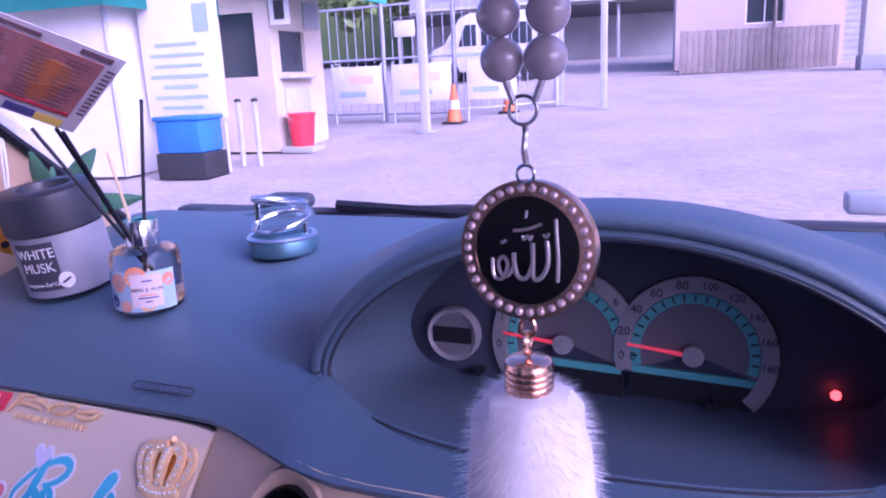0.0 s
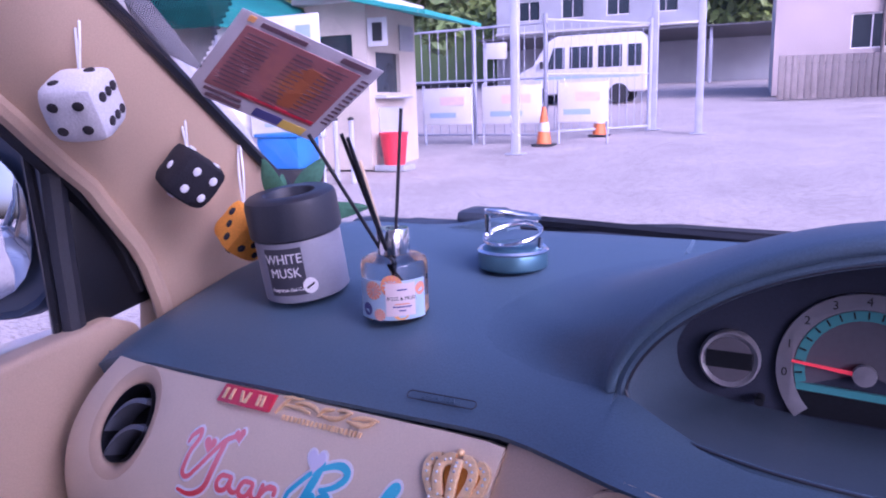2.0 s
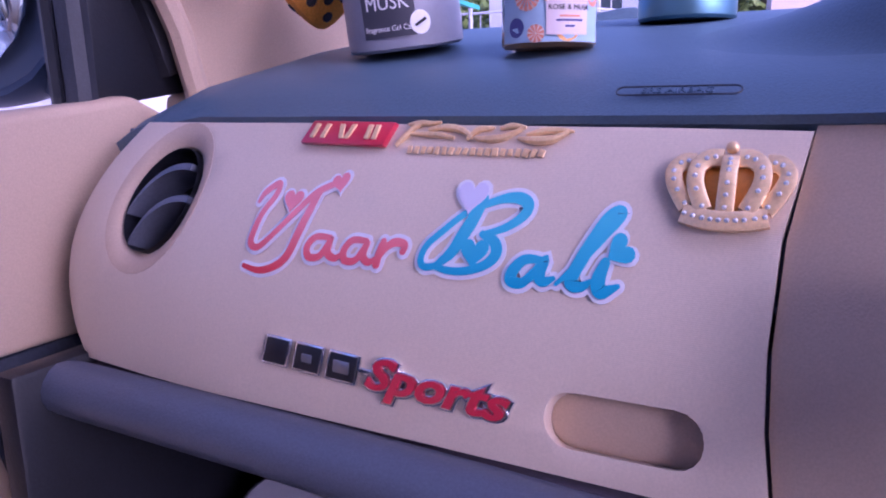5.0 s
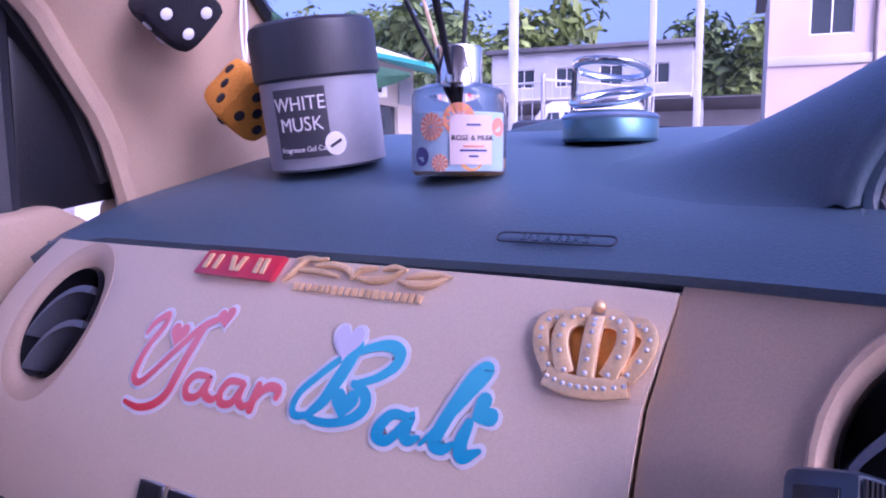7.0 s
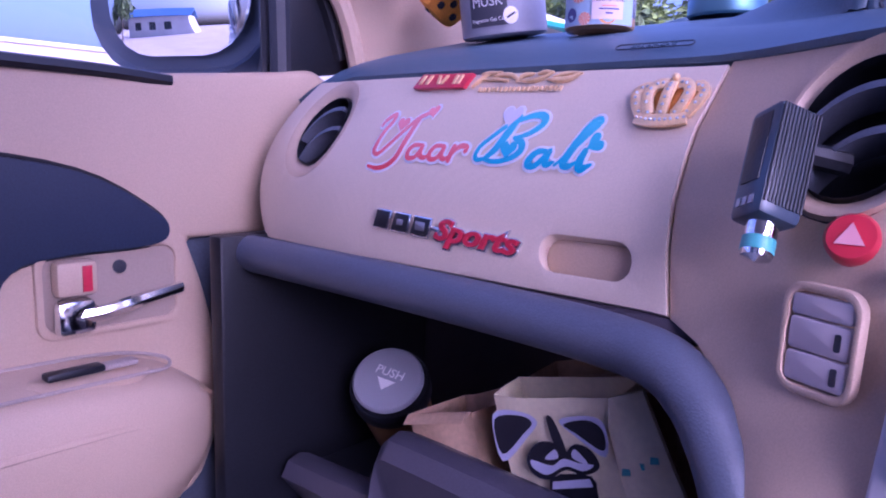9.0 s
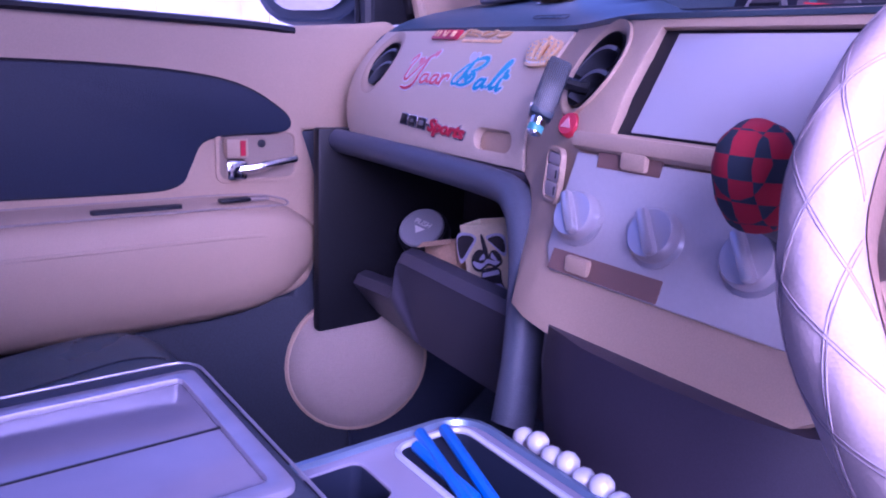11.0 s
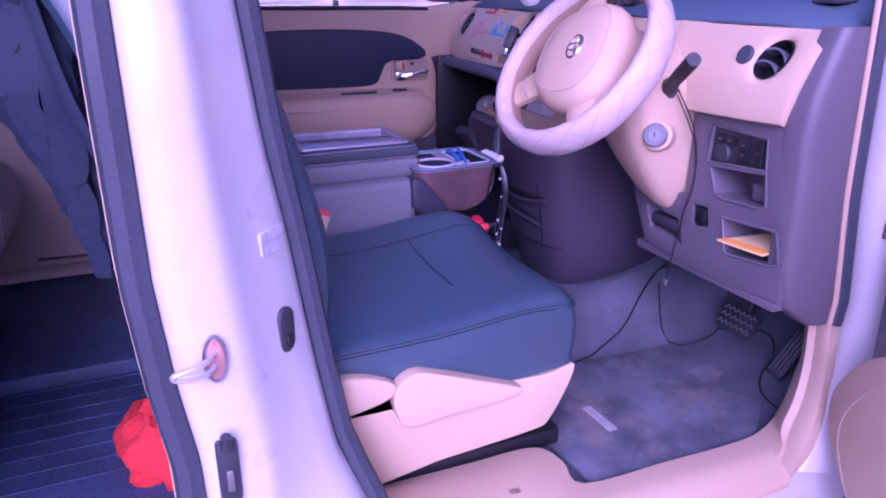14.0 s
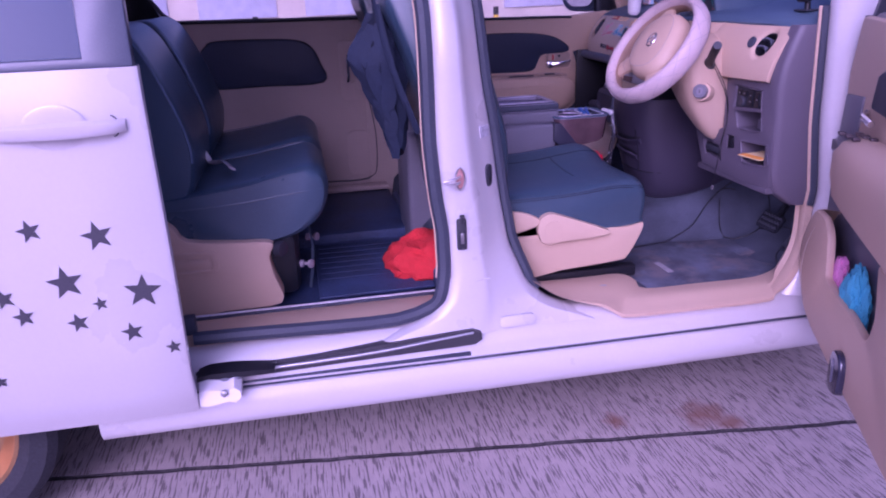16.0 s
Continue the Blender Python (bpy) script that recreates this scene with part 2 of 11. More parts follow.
def tube(pts, r, seg=8, closed=False, bm=None, flat=1.0):
    """A round rod along pts; r may be a number or a function of 0..1."""
    P = [Vector(p) for p in pts]
    k = len(P)
    rings = []
    up = None
    for i in range(k):
        d = (P[(i + 1) % k] - P[i - 1]) if closed else (P[min(i + 1, k - 1)] - P[max(i - 1, 0)])
        d.normalize()
        if up is None:
            up = d.orthogonal().normalized()
        up = (up - d * up.dot(d))
        up = up.normalized() if up.length > 1e-6 else d.orthogonal().normalized()
        side = d.cross(up)
        rr = r(i / max(1, k - 1)) if callable(r) else r
        rings.append([P[i] + (up * math.cos(a) + side * math.sin(a) * flat) * rr for a in [2 * math.pi * j / seg for j in range(seg)]])
    return loft(rings, True, not closed, bm, loop=closed)


def lathe(profile, m, seg=32, bm=None, caps=True):
    """profile: (radius, height) pairs turned round the z axis of the pose m."""
    rings = [[m @ Vector((r * math.cos(a), r * math.sin(a), h)) for a in [2 * math.pi * j / seg for j in range(seg)]] for r, h in profile]
    return loft(rings, True, caps, bm)


def frame_of(at, normal, up=(0, 0, 1), roll=0):
    """A pose whose z looks along normal and whose y is as near as can be to up."""
    z = Vector(normal).normalized()
    x = Vector(up).cross(z).normalized()
    y = z.cross(x)
    m = Matrix((x, y, z)).transposed().to_4x4()
    return Matrix.Translation(at) @ m @ Matrix.Rotation(radians(roll), 4, "Z")


def rounded(w, h, r, n=4):
    """Outline of a rounded rectangle about the origin."""
    out = []
    for cx, cy, a0 in ((w / 2 - r, h / 2 - r, 0), (-w / 2 + r, h / 2 - r, 90), (-w / 2 + r, -h / 2 + r, 180), (w / 2 - r, -h / 2 + r, 270)):
        for i in range(n + 1):
            a = radians(a0 + 90 * i / n)
            out.append((cx + r * math.cos(a), cy + r * math.sin(a)))
    return out


def on(m):
    """to3d for prism() and plate(): u, v in the pose's plane, d along its normal."""
    return lambda u, v, d: m @ Vector((u, v, d))


def letters(text, m, size, depth, shear=0.0, spacing=1.0, bevel_depth=0.0, align="CENTER", offset=0.0):
    """Writing in the built-in font as a bmesh, at the pose m."""
    cu = bpy.data.curves.new("letters", "FONT")
    cu.body, cu.size, cu.extrude, cu.shear, cu.space_character = text, size, depth / 2, shear, spacing
    cu.align_x, cu.align_y, cu.bevel_depth, cu.offset = align, "CENTER", bevel_depth, offset
    cu.resolution_u = 3
    ob = bpy.data.objects.new("letters", cu)
    me = bpy.data.meshes.new_from_object(ob)
    b = bmesh.new()
    b.from_mesh(me)
    bmesh.ops.transform(b, matrix=m, verts=b.verts)
    bpy.data.objects.remove(ob)
    bpy.data.curves.remove(cu)
    bpy.data.meshes.remove(me)
    return b

# ---- the ground and what closes the place ----
def concrete_ground():
    m = mat("brushed_concrete", (0.44, 0.385, 0.36), 0.9, grain=0.08, scale=25, stain=0.12, stain_scale=0.9)
    nt = m.node_tree
    b = nt.nodes["Principled BSDF"]
    tc = nt.nodes.new("ShaderNodeTexCoord")
    mp = nt.nodes.new("ShaderNodeMapping")
    mp.inputs["Rotation"].default_value = (0, 0, radians(7.6))
    mp.inputs["Scale"].default_value = (12, 170, 10)
    n = nt.nodes.new("ShaderNodeTexNoise")
    n.inputs["Scale"].default_value, n.inputs["Detail"].default_value = 1.0, 2
    ramp = nt.nodes.new("ShaderNodeMapRange")
    ramp.inputs["From Min"].default_value, ramp.inputs["From Max"].default_value = 0.42, 0.46
    ramp.inputs["To Min"].default_value, ramp.inputs["To Max"].default_value = 0.45, 1.06
    nt.links.new(tc.outputs["Object"], mp.inputs["Vector"])
    nt.links.new(mp.outputs[0], n.inputs["Vector"])
    nt.links.new(n.outputs["Fac"], ramp.inputs["Value"])
    old = b.inputs["Base Color"].links[0].from_socket
    sc = nt.nodes.new("ShaderNodeVectorMath")
    sc.operation = "SCALE"
    nt.links.new(old, sc.inputs[0])
    nt.links.new(ramp.outputs[0], sc.inputs["Scale"])
    out = sc.outputs[0]
    # rust stains beside the car
    for cx, cy, r, warp in ((0.735, 0.42, 0.085, 6), (0.70, 0.14, 0.045, 11), (0.80, 0.48, 0.05, 9)):
        d = nt.nodes.new("ShaderNodeVectorMath")
        d.operation = "DISTANCE"
        d.inputs[1].default_value = (cx, cy, 0)
        nt.links.new(tc.outputs["Object"], d.inputs[0])
        wn2 = nt.nodes.new("ShaderNodeTexNoise")
        wn2.inputs["Scale"].default_value = warp * 3
        nt.links.new(tc.outputs["Object"], wn2.inputs["Vector"])
        ad = nt.nodes.new("ShaderNodeMath")
        ad.operation = "MULTIPLY_ADD"
        ad.inputs[1].default_value = r * 1.6
        nt.links.new(wn2.outputs["Fac"], ad.inputs[0])
        nt.links.new(d.outputs["Value"], ad.inputs[2])
        mr = nt.nodes.new("ShaderNodeMapRange")
        mr.inputs["From Min"].default_value, mr.inputs["From Max"].default_value = r * 1.0, r * 1.9
        mr.inputs["To Min"].default_value, mr.inputs["To Max"].default_value = 0.75, 0.0
        nt.links.new(ad.outputs[0], mr.inputs["Value"])
        mx = nt.nodes.new("ShaderNodeMix")
        mx.data_type = "RGBA"
        mx.inputs["B"].default_value = (0.22, 0.09, 0.05, 1)
        nt.links.new(mr.outputs[0], mx.inputs["Factor"])
        nt.links.new(out, mx.inputs["A"])
        out = mx.outputs["Result"]
    nt.links.new(out, b.inputs["Base Color"])
    bp = nt.nodes.new("ShaderNodeBump")
    bp.inputs["Strength"].default_value, bp.inputs["Distance"].default_value = 0.6, 0.003
    nt.links.new(n.outputs["Fac"], bp.inputs["Height"])
    nt.links.new(bp.outputs[0], b.inputs["Normal"])
    bm = bmesh.new()
    u, w = Vector((0.132, 0.991, 0)), Vector((0.991, -0.132, 0))
    o = Vector((0.778, 0.0, 0))
    cross = [(-700, 0), (-0.011, 0), (-0.009, -0.008), (0.006, -0.008), (0.009, 0), (700, 0)]
    rnd = random.Random(4)
    along = [-700, -6, *[-4 + 0.06 * i for i in range(120)], 4, 75, 700]
    rise = lambda p: Vector((p.x, p.y, p.z + 0.046 * min(74, max(0, p.y - 0.9))))
    rows = []
    for a in along:
        j = rnd.uniform(-0.003, 0.003) if abs(a) < 5 else 0
        rows.append([bm.verts.new(rise(o + u * a + w * (c + (j if abs(c) < 1 else 0)) + Vector((0, 0, h)))) for c, h in cross])
    for i in range(len(rows) - 1):
        for k in range(len(cross) - 1):
            f = bm.faces.new((rows[i][k], rows[i][k + 1], rows[i + 1][k + 1], rows[i + 1][k]))
            f.material_index = 1 if k in (1, 2, 3) else 0
    solo("ground", bm, [m, mat("dirt_filled_joint", (0.05, 0.045, 0.045), 0.95, grain=0.4, scale=60, stain=0.5, stain_scale=14)], "pale brushed concrete yard with a slab joint and rust stains", "ground", kind="structure", smooth=0)


concrete_ground()

# ---- the car body ----
van = thing("minivan_body", "white minivan body standing with its side doors open", "car body", (0, -0.5, 0.2))


def lean(z):
    """How far the body side leans in above the belt."""
    return max(0.0, z - 1.15) * 0.22


def interp(table, z):
    zs = sorted(table)
    if z <= zs[0]:
        return table[zs[0]]
    for a, b in zip(zs, zs[1:]):
        if z <= b:
            f = (z - a) / (b - a)
            return table[a] + (table[b] - table[a]) * f
    return table[zs[-1]]


REAR_EDGE = {0.40: -0.60, 0.42: -0.54, 0.45: -0.44, 0.495: -0.392, 0.568: -0.371, 0.685: -0.372, 0.787: -0.386, 0.926: -0.396, 1.24: -0.396, 1.64: -0.43}
FRONT_EDGE = {0.40: 0.06, 0.43: -0.03, 0.45: -0.085, 0.50: -0.143, 0.527: -0.155, 0.615: -0.188, 0.734: -0.205, 0.943: -0.232, 1.05: -0.25, 1.24: -0.27, 1.64: -0.33}
FRONT_X = {0.40: 0.72, 0.45: 0.69, 0.53: 0.67, 0.62: 0.64, 0.75: 0.62, 1.25: 0.615, 1.64: 0.56}
OUTER_X = {0.40: 0.785, 0.45: 0.77, 0.52: 0.757, 0.62: 0.742, 0.8: 0.735, 1.15: 0.735, 1.64: 0.64}

rings = []
for i in range(40):
    z = 0.40 + (1.64 - 0.40) * (i / 39) ** 1.5
    yr, yf, xf, xo = interp(REAR_EDGE, z), interp(FRONT_EDGE, z), interp(FRONT_X, z), interp(OUTER_X, z)
    w = yf - yr
    rings.append([(xo - 0.07, yr + 0.004, z), (xo - 0.03, yr - 0.004, z), (xo - 0.012, yr, z), (xo - 0.002, yr + 0.012, z), (xo, yr + 0.03, z),
                  (xo - 0.002, yr + w * 0.40, z), (xo - 0.008, yr + w * 0.47, z), (xo - 0.022, yr + w * 0.54, z), (xf + 0.05, yf - 0.035, z), (xf + 0.03, yf - 0.012, z), (xf + 0.015, yf - 0.004, z), (xf, yf, z),
                  (xf - 0.02, yf - 0.012, z), (xf - 0.03, yf - 0.05, z), (xo - 0.13, yr + 0.06, z)])
part("b_pillar", loft(rings), PAINT, van, "white painted door pillar")

# sill and rocker under the doors
prof = [(0.665, 0.40), (0.672, 0.420), (0.715, 0.425), (0.745, 0.418), (0.765, 0.40), (0.775, 0.375), (0.785, 0.362), (0.797, 0.352), (0.803, 0.3445), (0.797, 0.338), (0.797, 0.334),
        (0.808, 0.332), (0.818, 0.32), (0.825, 0.295), (0.822, 0.262), (0.812, 0.243), (0.795, 0.232), (0.72, 0.23), (0.67, 0.24), (0.665, 0.30)]
ys = [-1.30, -1.29, -1.1, -0.8, -0.4, 0.0, 0.4, 0.8, 0.95]
part("sill", loft([[(x, y, z + 0.004 * max(0, 0.2 - y) * 1.6) for x, z in prof] for y in ys]), PAINT, van, "white painted door sill and rocker panel")
part("sill", loft([[(-x, y, z) for x, z in prof] for y in (-1.75, -0.4, 0.95)]), PAINT, van)

# dark tube laid along the shallow groove to give it shade
part("rocker_seam", tube([(0.7985, y, 0.336 + 0.0064 * max(0, 0.2 - y)) for y in (-1.25, -0.8, -0.4, 0.0, 0.4, 0.9)], 0.0032, 6), RUBBER, van, "dark strip for the shade in the rocker panel seam")

# front jamb between the door hinge and the dashboard
JAMB = {0.40: 0.60, 0.43: 0.62, 0.47: 0.665, 0.53: 0.70, 0.60: 0.718, 0.70: 0.73, 0.90: 0.705, 1.22: 0.69}
rings = []
for i in range(24):
    z = 0.40 + 0.86 * i / 23
    y = interp(JAMB, z)
    rings.append([(0.71, y + 0.005, z), (0.735, y, z), (0.752, y + 0.008, z), (0.77, y + 0.03, z), (0.785, y + 0.06, z), (0.80, y + 0.10, z), (0.80, y + 0.30, z), (0.74, y + 0.30, z), (0.70, y + 0.06, z)])
part("front_jamb", loft(rings), PAINT, van, "white painted door jamb")
b = lathe([(0.006, 0), (0.012, 0.0), (0.012, 0.008), (0.006, 0.012)], frame_of((0.775, 0.735, 0.86), (0.8, -0.6, 0)), 12)
box((0.765, 0.728, 0.845), (0.016, 0.012, 0.03), 0.003, bm=b)
part("door_switch", b, STEEL, van)

# windscreen pillars, roof, tail and the quarter behind the sliding door
A_LOW, A_HIGH = Vector((0.675, 0.92, 1.215)), Vector((0.60, 0.42, 1.62))


def a_pillar(s):
    rings = []
    for i in range(12):
        f = i / 11
        p = A_LOW.lerp(A_HIGH, f) + Vector((0, 0, 0.05 * math.sin(math.pi * f)))
        o = Vector((s * p.x, p.y, p.z))
        rings.append([o + Vector((s * dx, dy, dz)) for dx, dy, dz in ((-0.03, 0.0, 0.0), (-0.02, 0.02, 0.02), (0.03, 0.01, 0.02), (0.06, -0.03, 0.0), (0.05, -0.06, -0.03), (0.0, -0.05, -0.03))])
    return loft(rings)


part("windscreen_pillar", a_pillar(1), PAINT, van)
part("windscreen_pillar", a_pillar(-1), PAINT, van)
roof = []
for i in range(9):
    y = 0.42 - 2.86 * i / 8
    h = 1.665 - 0.03 * abs(i - 4) / 4 * (1 if i < 4 else 0.6)
    roof.append([(x, y, h - 0.05 * (x / 0.62) ** 2) for x in (-0.62, -0.45, -0.2, 0.2, 0.45, 0.62)] + [(x, y, h - 0.045 - 0.05 * (x / 0.62) ** 2) for x in (0.60, 0.4, 0.2, -0.2, -0.4, -0.60)])
part("roof", loft(roof), PAINT, van, "white roof panel")
b = box((0, 0.40, 1.60), (1.14, 0.09, 0.05), 0.015)
part("windscreen_header", b, BEIGE, van)
b = box((0, -2.42, 0.65), (1.40, 0.06, 0.80), 0.02)
part("tail_panel", b, PAINT, van)
b = bmesh.new()
b.faces.new([b.verts.new(p) for p in ((-0.62, -2.42, 1.04), (0.62, -2.42, 1.04), (0.58, -2.40, 1.62), (-0.58, -2.40, 1.62))])
tg = part("tail_window", b, GLASS, van, "clear tailgate window")
tg.visible_shadow = False
b = prism([(-2.4, 0.30), (-1.95, 0.30), (-1.80, 0.55), (-1.50, 0.60), (-1.40, 0.42), (-1.25, 0.42), (-1.25, 1.66), (-2.4, 1.66)], lambda u, v, d: (d - lean(v), u, v), 0.71, 0.80, 0.01)
part("quarter_panel", b, PAINT, van, "white rear quarter panel")
b = prism([(-2.4, 0.30), (-1.25, 0.30), (-1.25, 1.20), (-2.4, 1.20)], lambda u, v, d: (d, u, v), -0.80, -0.71, 0.01)
part("quarter_panel", b, PAINT, van)
# firewall and bonnet
part("firewall", box((0, 1.16, 0.78), (1.46, 0.04, 0.86), 0.01), DARK, van)
b = loft([[(x, 1.18, 1.06 - 0.06 * (x / 0.7) ** 2), (x, 1.45, 0.98 - 0.08 * (x / 0.7) ** 2), (x, 1.62, 0.80), (x, 1.66, 0.45), (x, 1.60, 0.30), (x, 1.18, 0.30)] for x in (-0.78, -0.6, -0.3, 0.0, 0.3, 0.6, 0.78)])
part("bonnet", b, PAINT, van)
# body side left of the cabin, under the windows
part("floor_pan", box((0, -0.62, 0.36), (1.44, 3.56, 0.06), 0.01), DARK, van)

# black rubber seals round both door openings
pts = [(interp(FRONT_X, z) - 0.004, interp(FRONT_EDGE, z) + 0.012, z) for z in [1.60 - 1.08 * i / 20 for i in range(21)]]
part("door_seal", tube(pts + [(0.672, -0.135, 0.50), (0.675, -0.115, 0.475)], 0.016, 8, flat=1.0), RUBBER, van, "dark rubber door seal")
pts = [(interp(OUTER_X, z) - 0.030, interp(REAR_EDGE, z) - 0.018, z) for z in [1.60 - 1.10 * i / 24 for i in range(25)]]
pts += [(0.722, -0.44, 0.470), (0.724, -0.53, 0.448), (0.726, -0.70, 0.450), (0.727, -0.9, 0.458), (0.727, -1.06, 0.462)]
part("slide_door_seal", tube(spline(pts, 2), 0.019, 8), RUBBER, van, "dark rubber sliding door seal")
pts = [(interp(OUTER_X, z) - 0.045, interp(REAR_EDGE, z) - 0.035, z) for z in [1.60 - 1.05 * i / 24 for i in range(25)]]
part("seal_lip", tube(pts, 0.004, 6), BEIGE, van)
pts = [(0.712, interp(JAMB, z) - 0.012, z) for z in [0.655 + 0.56 * i / 12 for i in range(13)]]
part("front_seal", tube(pts, 0.013, 8), RUBBER, van, "dark rubber door seal")
pts = [(0.712, interp(JAMB, z) - 0.024, z) for z in [0.655 + 0.56 * i / 12 for i in range(13)]]
part("jamb_trim", tube(pts, 0.005, 8), BEIGE, van, "beige trim edge")

# door latches on the pillar
SKM = frame_of((0.737, -0.345, 0.83), (1, 0.1, 0)) @ Matrix.Diagonal((0.72, 1.7, 1, 1))
stk = part("striker_plate", lathe([(0.0, 0), (0.017, 0), (0.017, 0.003), (0.013, 0.005), (0.0, 0.005)], SKM, 24), mat("rusty_pink_primer", (0.42, 0.22, 0.20), 0.6, grain=0.1, scale=300, stain=0.3, stain_scale=60), van, "rust-tinged oval striker plate")
part("plate_ring", tube([SKM @ Vector((0.0165 * math.cos(a), 0.0165 * math.sin(a), 0.004)) for a in [2 * math.pi * i / 28 for i in range(28)]], 0.0022, 6, closed=True), STEEL, stk)
part("striker_loop", tube(spline([(0.740, -0.345, 0.837), (0.758, -0.355, 0.837), (0.766, -0.377, 0.835), (0.765, -0.391, 0.831), (0.763, -0.390, 0.825), (0.763, -0.376, 0.822), (0.755, -0.355, 0.822), (0.740, -0.345, 0.822)], 4), 0.0034, 8), mat("bright_steel", (0.72, 0.70, 0.72), 0.3, metal=0.6), stk, "bright steel loop")
b = box((0.742, -0.345, 0.68), (0.016, 0.026, 0.085), 0.005)
tube([(0.75, -0.345, 0.715), (0.755, -0.345, 0.735)], 0.007, 8, bm=b)
part("latch_catch", b, DARK, van, "black latch catch")
b = box((0.752, -0.345, 0.672), (0.006, 0.009, 0.03), 0.002)
part("catch_slot", b, STEEL, van)
b = prism(rounded(0.030, 0.062, 0.014), on(frame_of((0.668, -0.252, 0.816), (0.72, 0.69, 0))), -0.01, 0.006, 0.003)
part("pillar_cap", b, DARK, van, "grey rubber bump stop")
b = prism(rounded(0.012, 0.016, 0.005), on(frame_of((0.668, -0.252, 0.801), (0.72, 0.69, 0))), 0.0055, 0.009, 0.002)
part("cap_screw", b, BLACK, van)

# pressed panels low on the pillar
for u, v, w, h in ((-0.20, 0.425, 0.10, 0.028),):
    b = prism(rounded(w, h, 0.012), lambda p, q, d: (interp(OUTER_X, v + q) - 0.002 + d - 0.03 * max(0, u + p + 0.25), u + p, v + q), -0.006, 0.0004, 0.0003)
    part("pressing", b, PAINT, van)

part("end_block", box((0.703, -1.068, 0.492), (0.03, 0.030, 0.052), 0.005), RUBBER, van, "dark rubber end block")
for y, z, l in ((-0.318, 0.545, 0.045),):
    part("pressing", tube(spline([(interp(OUTER_X, z) - 0.004, y, z - 0.03), (interp(OUTER_X, z) - 0.0035, y + 0.004, z), (interp(OUTER_X, z) - 0.004, y + l, z + 0.004)], 5), 0.003, 6), PAINT, van)
part("sticker_mark", prism(rounded(0.042, 0.030, 0.003), on(frame_of((0.664, -0.258, 0.935), (0.72, 0.69, 0))), -0.008, 0.0012, 0), mat("pale_grey_decal", (0.50, 0.50, 0.56), 0.4, grain=0.2, scale=120), van, "faded pale decal")

# lower guide rail of the sliding door
# filled strip of darkened steel; the slot's shade is in its colour
b = prism([(-1.06, 0.392), (-0.75, 0.40), (-0.50, 0.416), (-0.33, 0.422), (-0.308, 0.412), (-0.306, 0.39), (-0.325, 0.378), (-0.6, 0.374), (-1.06, 0.365)], lambda u, v, d: (d, u, v - 0.002), 0.757, 0.7885, 0.0)
part("rail_slot", b, mat("shadowed_steel", (0.07, 0.07, 0.08), 0.5, metal=0.4, stain=0.2), van, "guide rail slot with shade in its dark colour")
pts = [(0.788, -1.06, 0.383), (0.790, -0.8, 0.385), (0.790, -0.6, 0.391), (0.788, -0.45, 0.402), (0.785, -0.33, 0.411)]
part("guide_rail", tube(spline(pts, 6), 0.005, 8), STEEL, van, "bare steel guide rail")
b = box((0.790, -0.65, 0.3535), (0.022, 0.62, 0.012), 0.003)
part("step_strip", b, RUBBER, van, "dark rubber step strip")

# beige scuff trim over the front sill
ST = [((0.655, -0.150, 0.515), (0.545, -0.16, 0.434)), ((0.70, -0.115, 0.492), (0.545, -0.05, 0.433)), ((0.745, -0.055, 0.462), (0.547, 0.08, 0.432)), ((0.768, 0.05, 0.438), (0.553, 0.195, 0.431)),
      ((0.778, 0.095, 0.412), (0.605, 0.225, 0.428)), ((0.786, 0.13, 0.404), (0.668, 0.228, 0.424)), ((0.787, 0.35, 0.400), (0.676, 0.40, 0.424)), ((0.787, 0.56, 0.400), (0.682, 0.56, 0.425)),
      ((0.782, 0.585, 0.415), (0.672, 0.635, 0.432)), ((0.765, 0.63, 0.440), (0.652, 0.70, 0.450)), ((0.75, 0.668, 0.485), (0.640, 0.735, 0.50)), ((0.732, 0.695, 0.55), (0.632, 0.76, 0.56)), ((0.715, 0.708, 0.66), (0.625, 0.76, 0.66))]
rings = []
for o, i in ST:
    o, i = Vector(o), Vector(i)
    up = Vector((-0.005, -0.014, 0.006)) if o.y > 0.6 else Vector((0, 0, 0.008)) if o.z < 0.46 else Vector((0, -0.008, 0.003))
    a = [o - up * 0.8, o + up * 0.3, o.lerp(i, 0.10) + up * 0.9, o.lerp(i, 0.32) + up * 1.2, o.lerp(i, 0.40) + up * 2.0, o.lerp(i, 0.70) + up * 1.6, i + up * 0.5, i - up * 2.5, o.lerp(i, 0.5) - up * 2]
    rings.append(a)
rings = [[Vector(p) for p in r] for r in zip(*[spline([r[k] for r in rings], 4) for k in range(9)])]
part("scuff_trim", loft(rings), BEIGE, van, "moulded beige scuff trim")
part("trim_clip", box((0.665, 0.095, 0.450), (0.012, 0.02, 0.004), 0.001), STEEL, van)
# beige step board and threshold of the sliding door
b = loft([[(0.535, y, 0.425), (0.56, y, 0.438), (0.70, y, 0.442), (0.712, y, 0.436), (0.712, y, 0.40), (0.535, y, 0.40)] for y in (-1.20, -0.9, -0.6, -0.44, -0.40)])
part("step_board", b, BEIGE, van, "smooth beige step board")
part("threshold_strip", box((0.525, -0.78, 0.432), (0.014, 0.86, 0.012), 0.003), WHITE, van, "pale threshold strip")
part("threshold_seal", box((0.541, -0.78, 0.434), (0.012, 0.86, 0.010), 0.003), RUBBER, van)

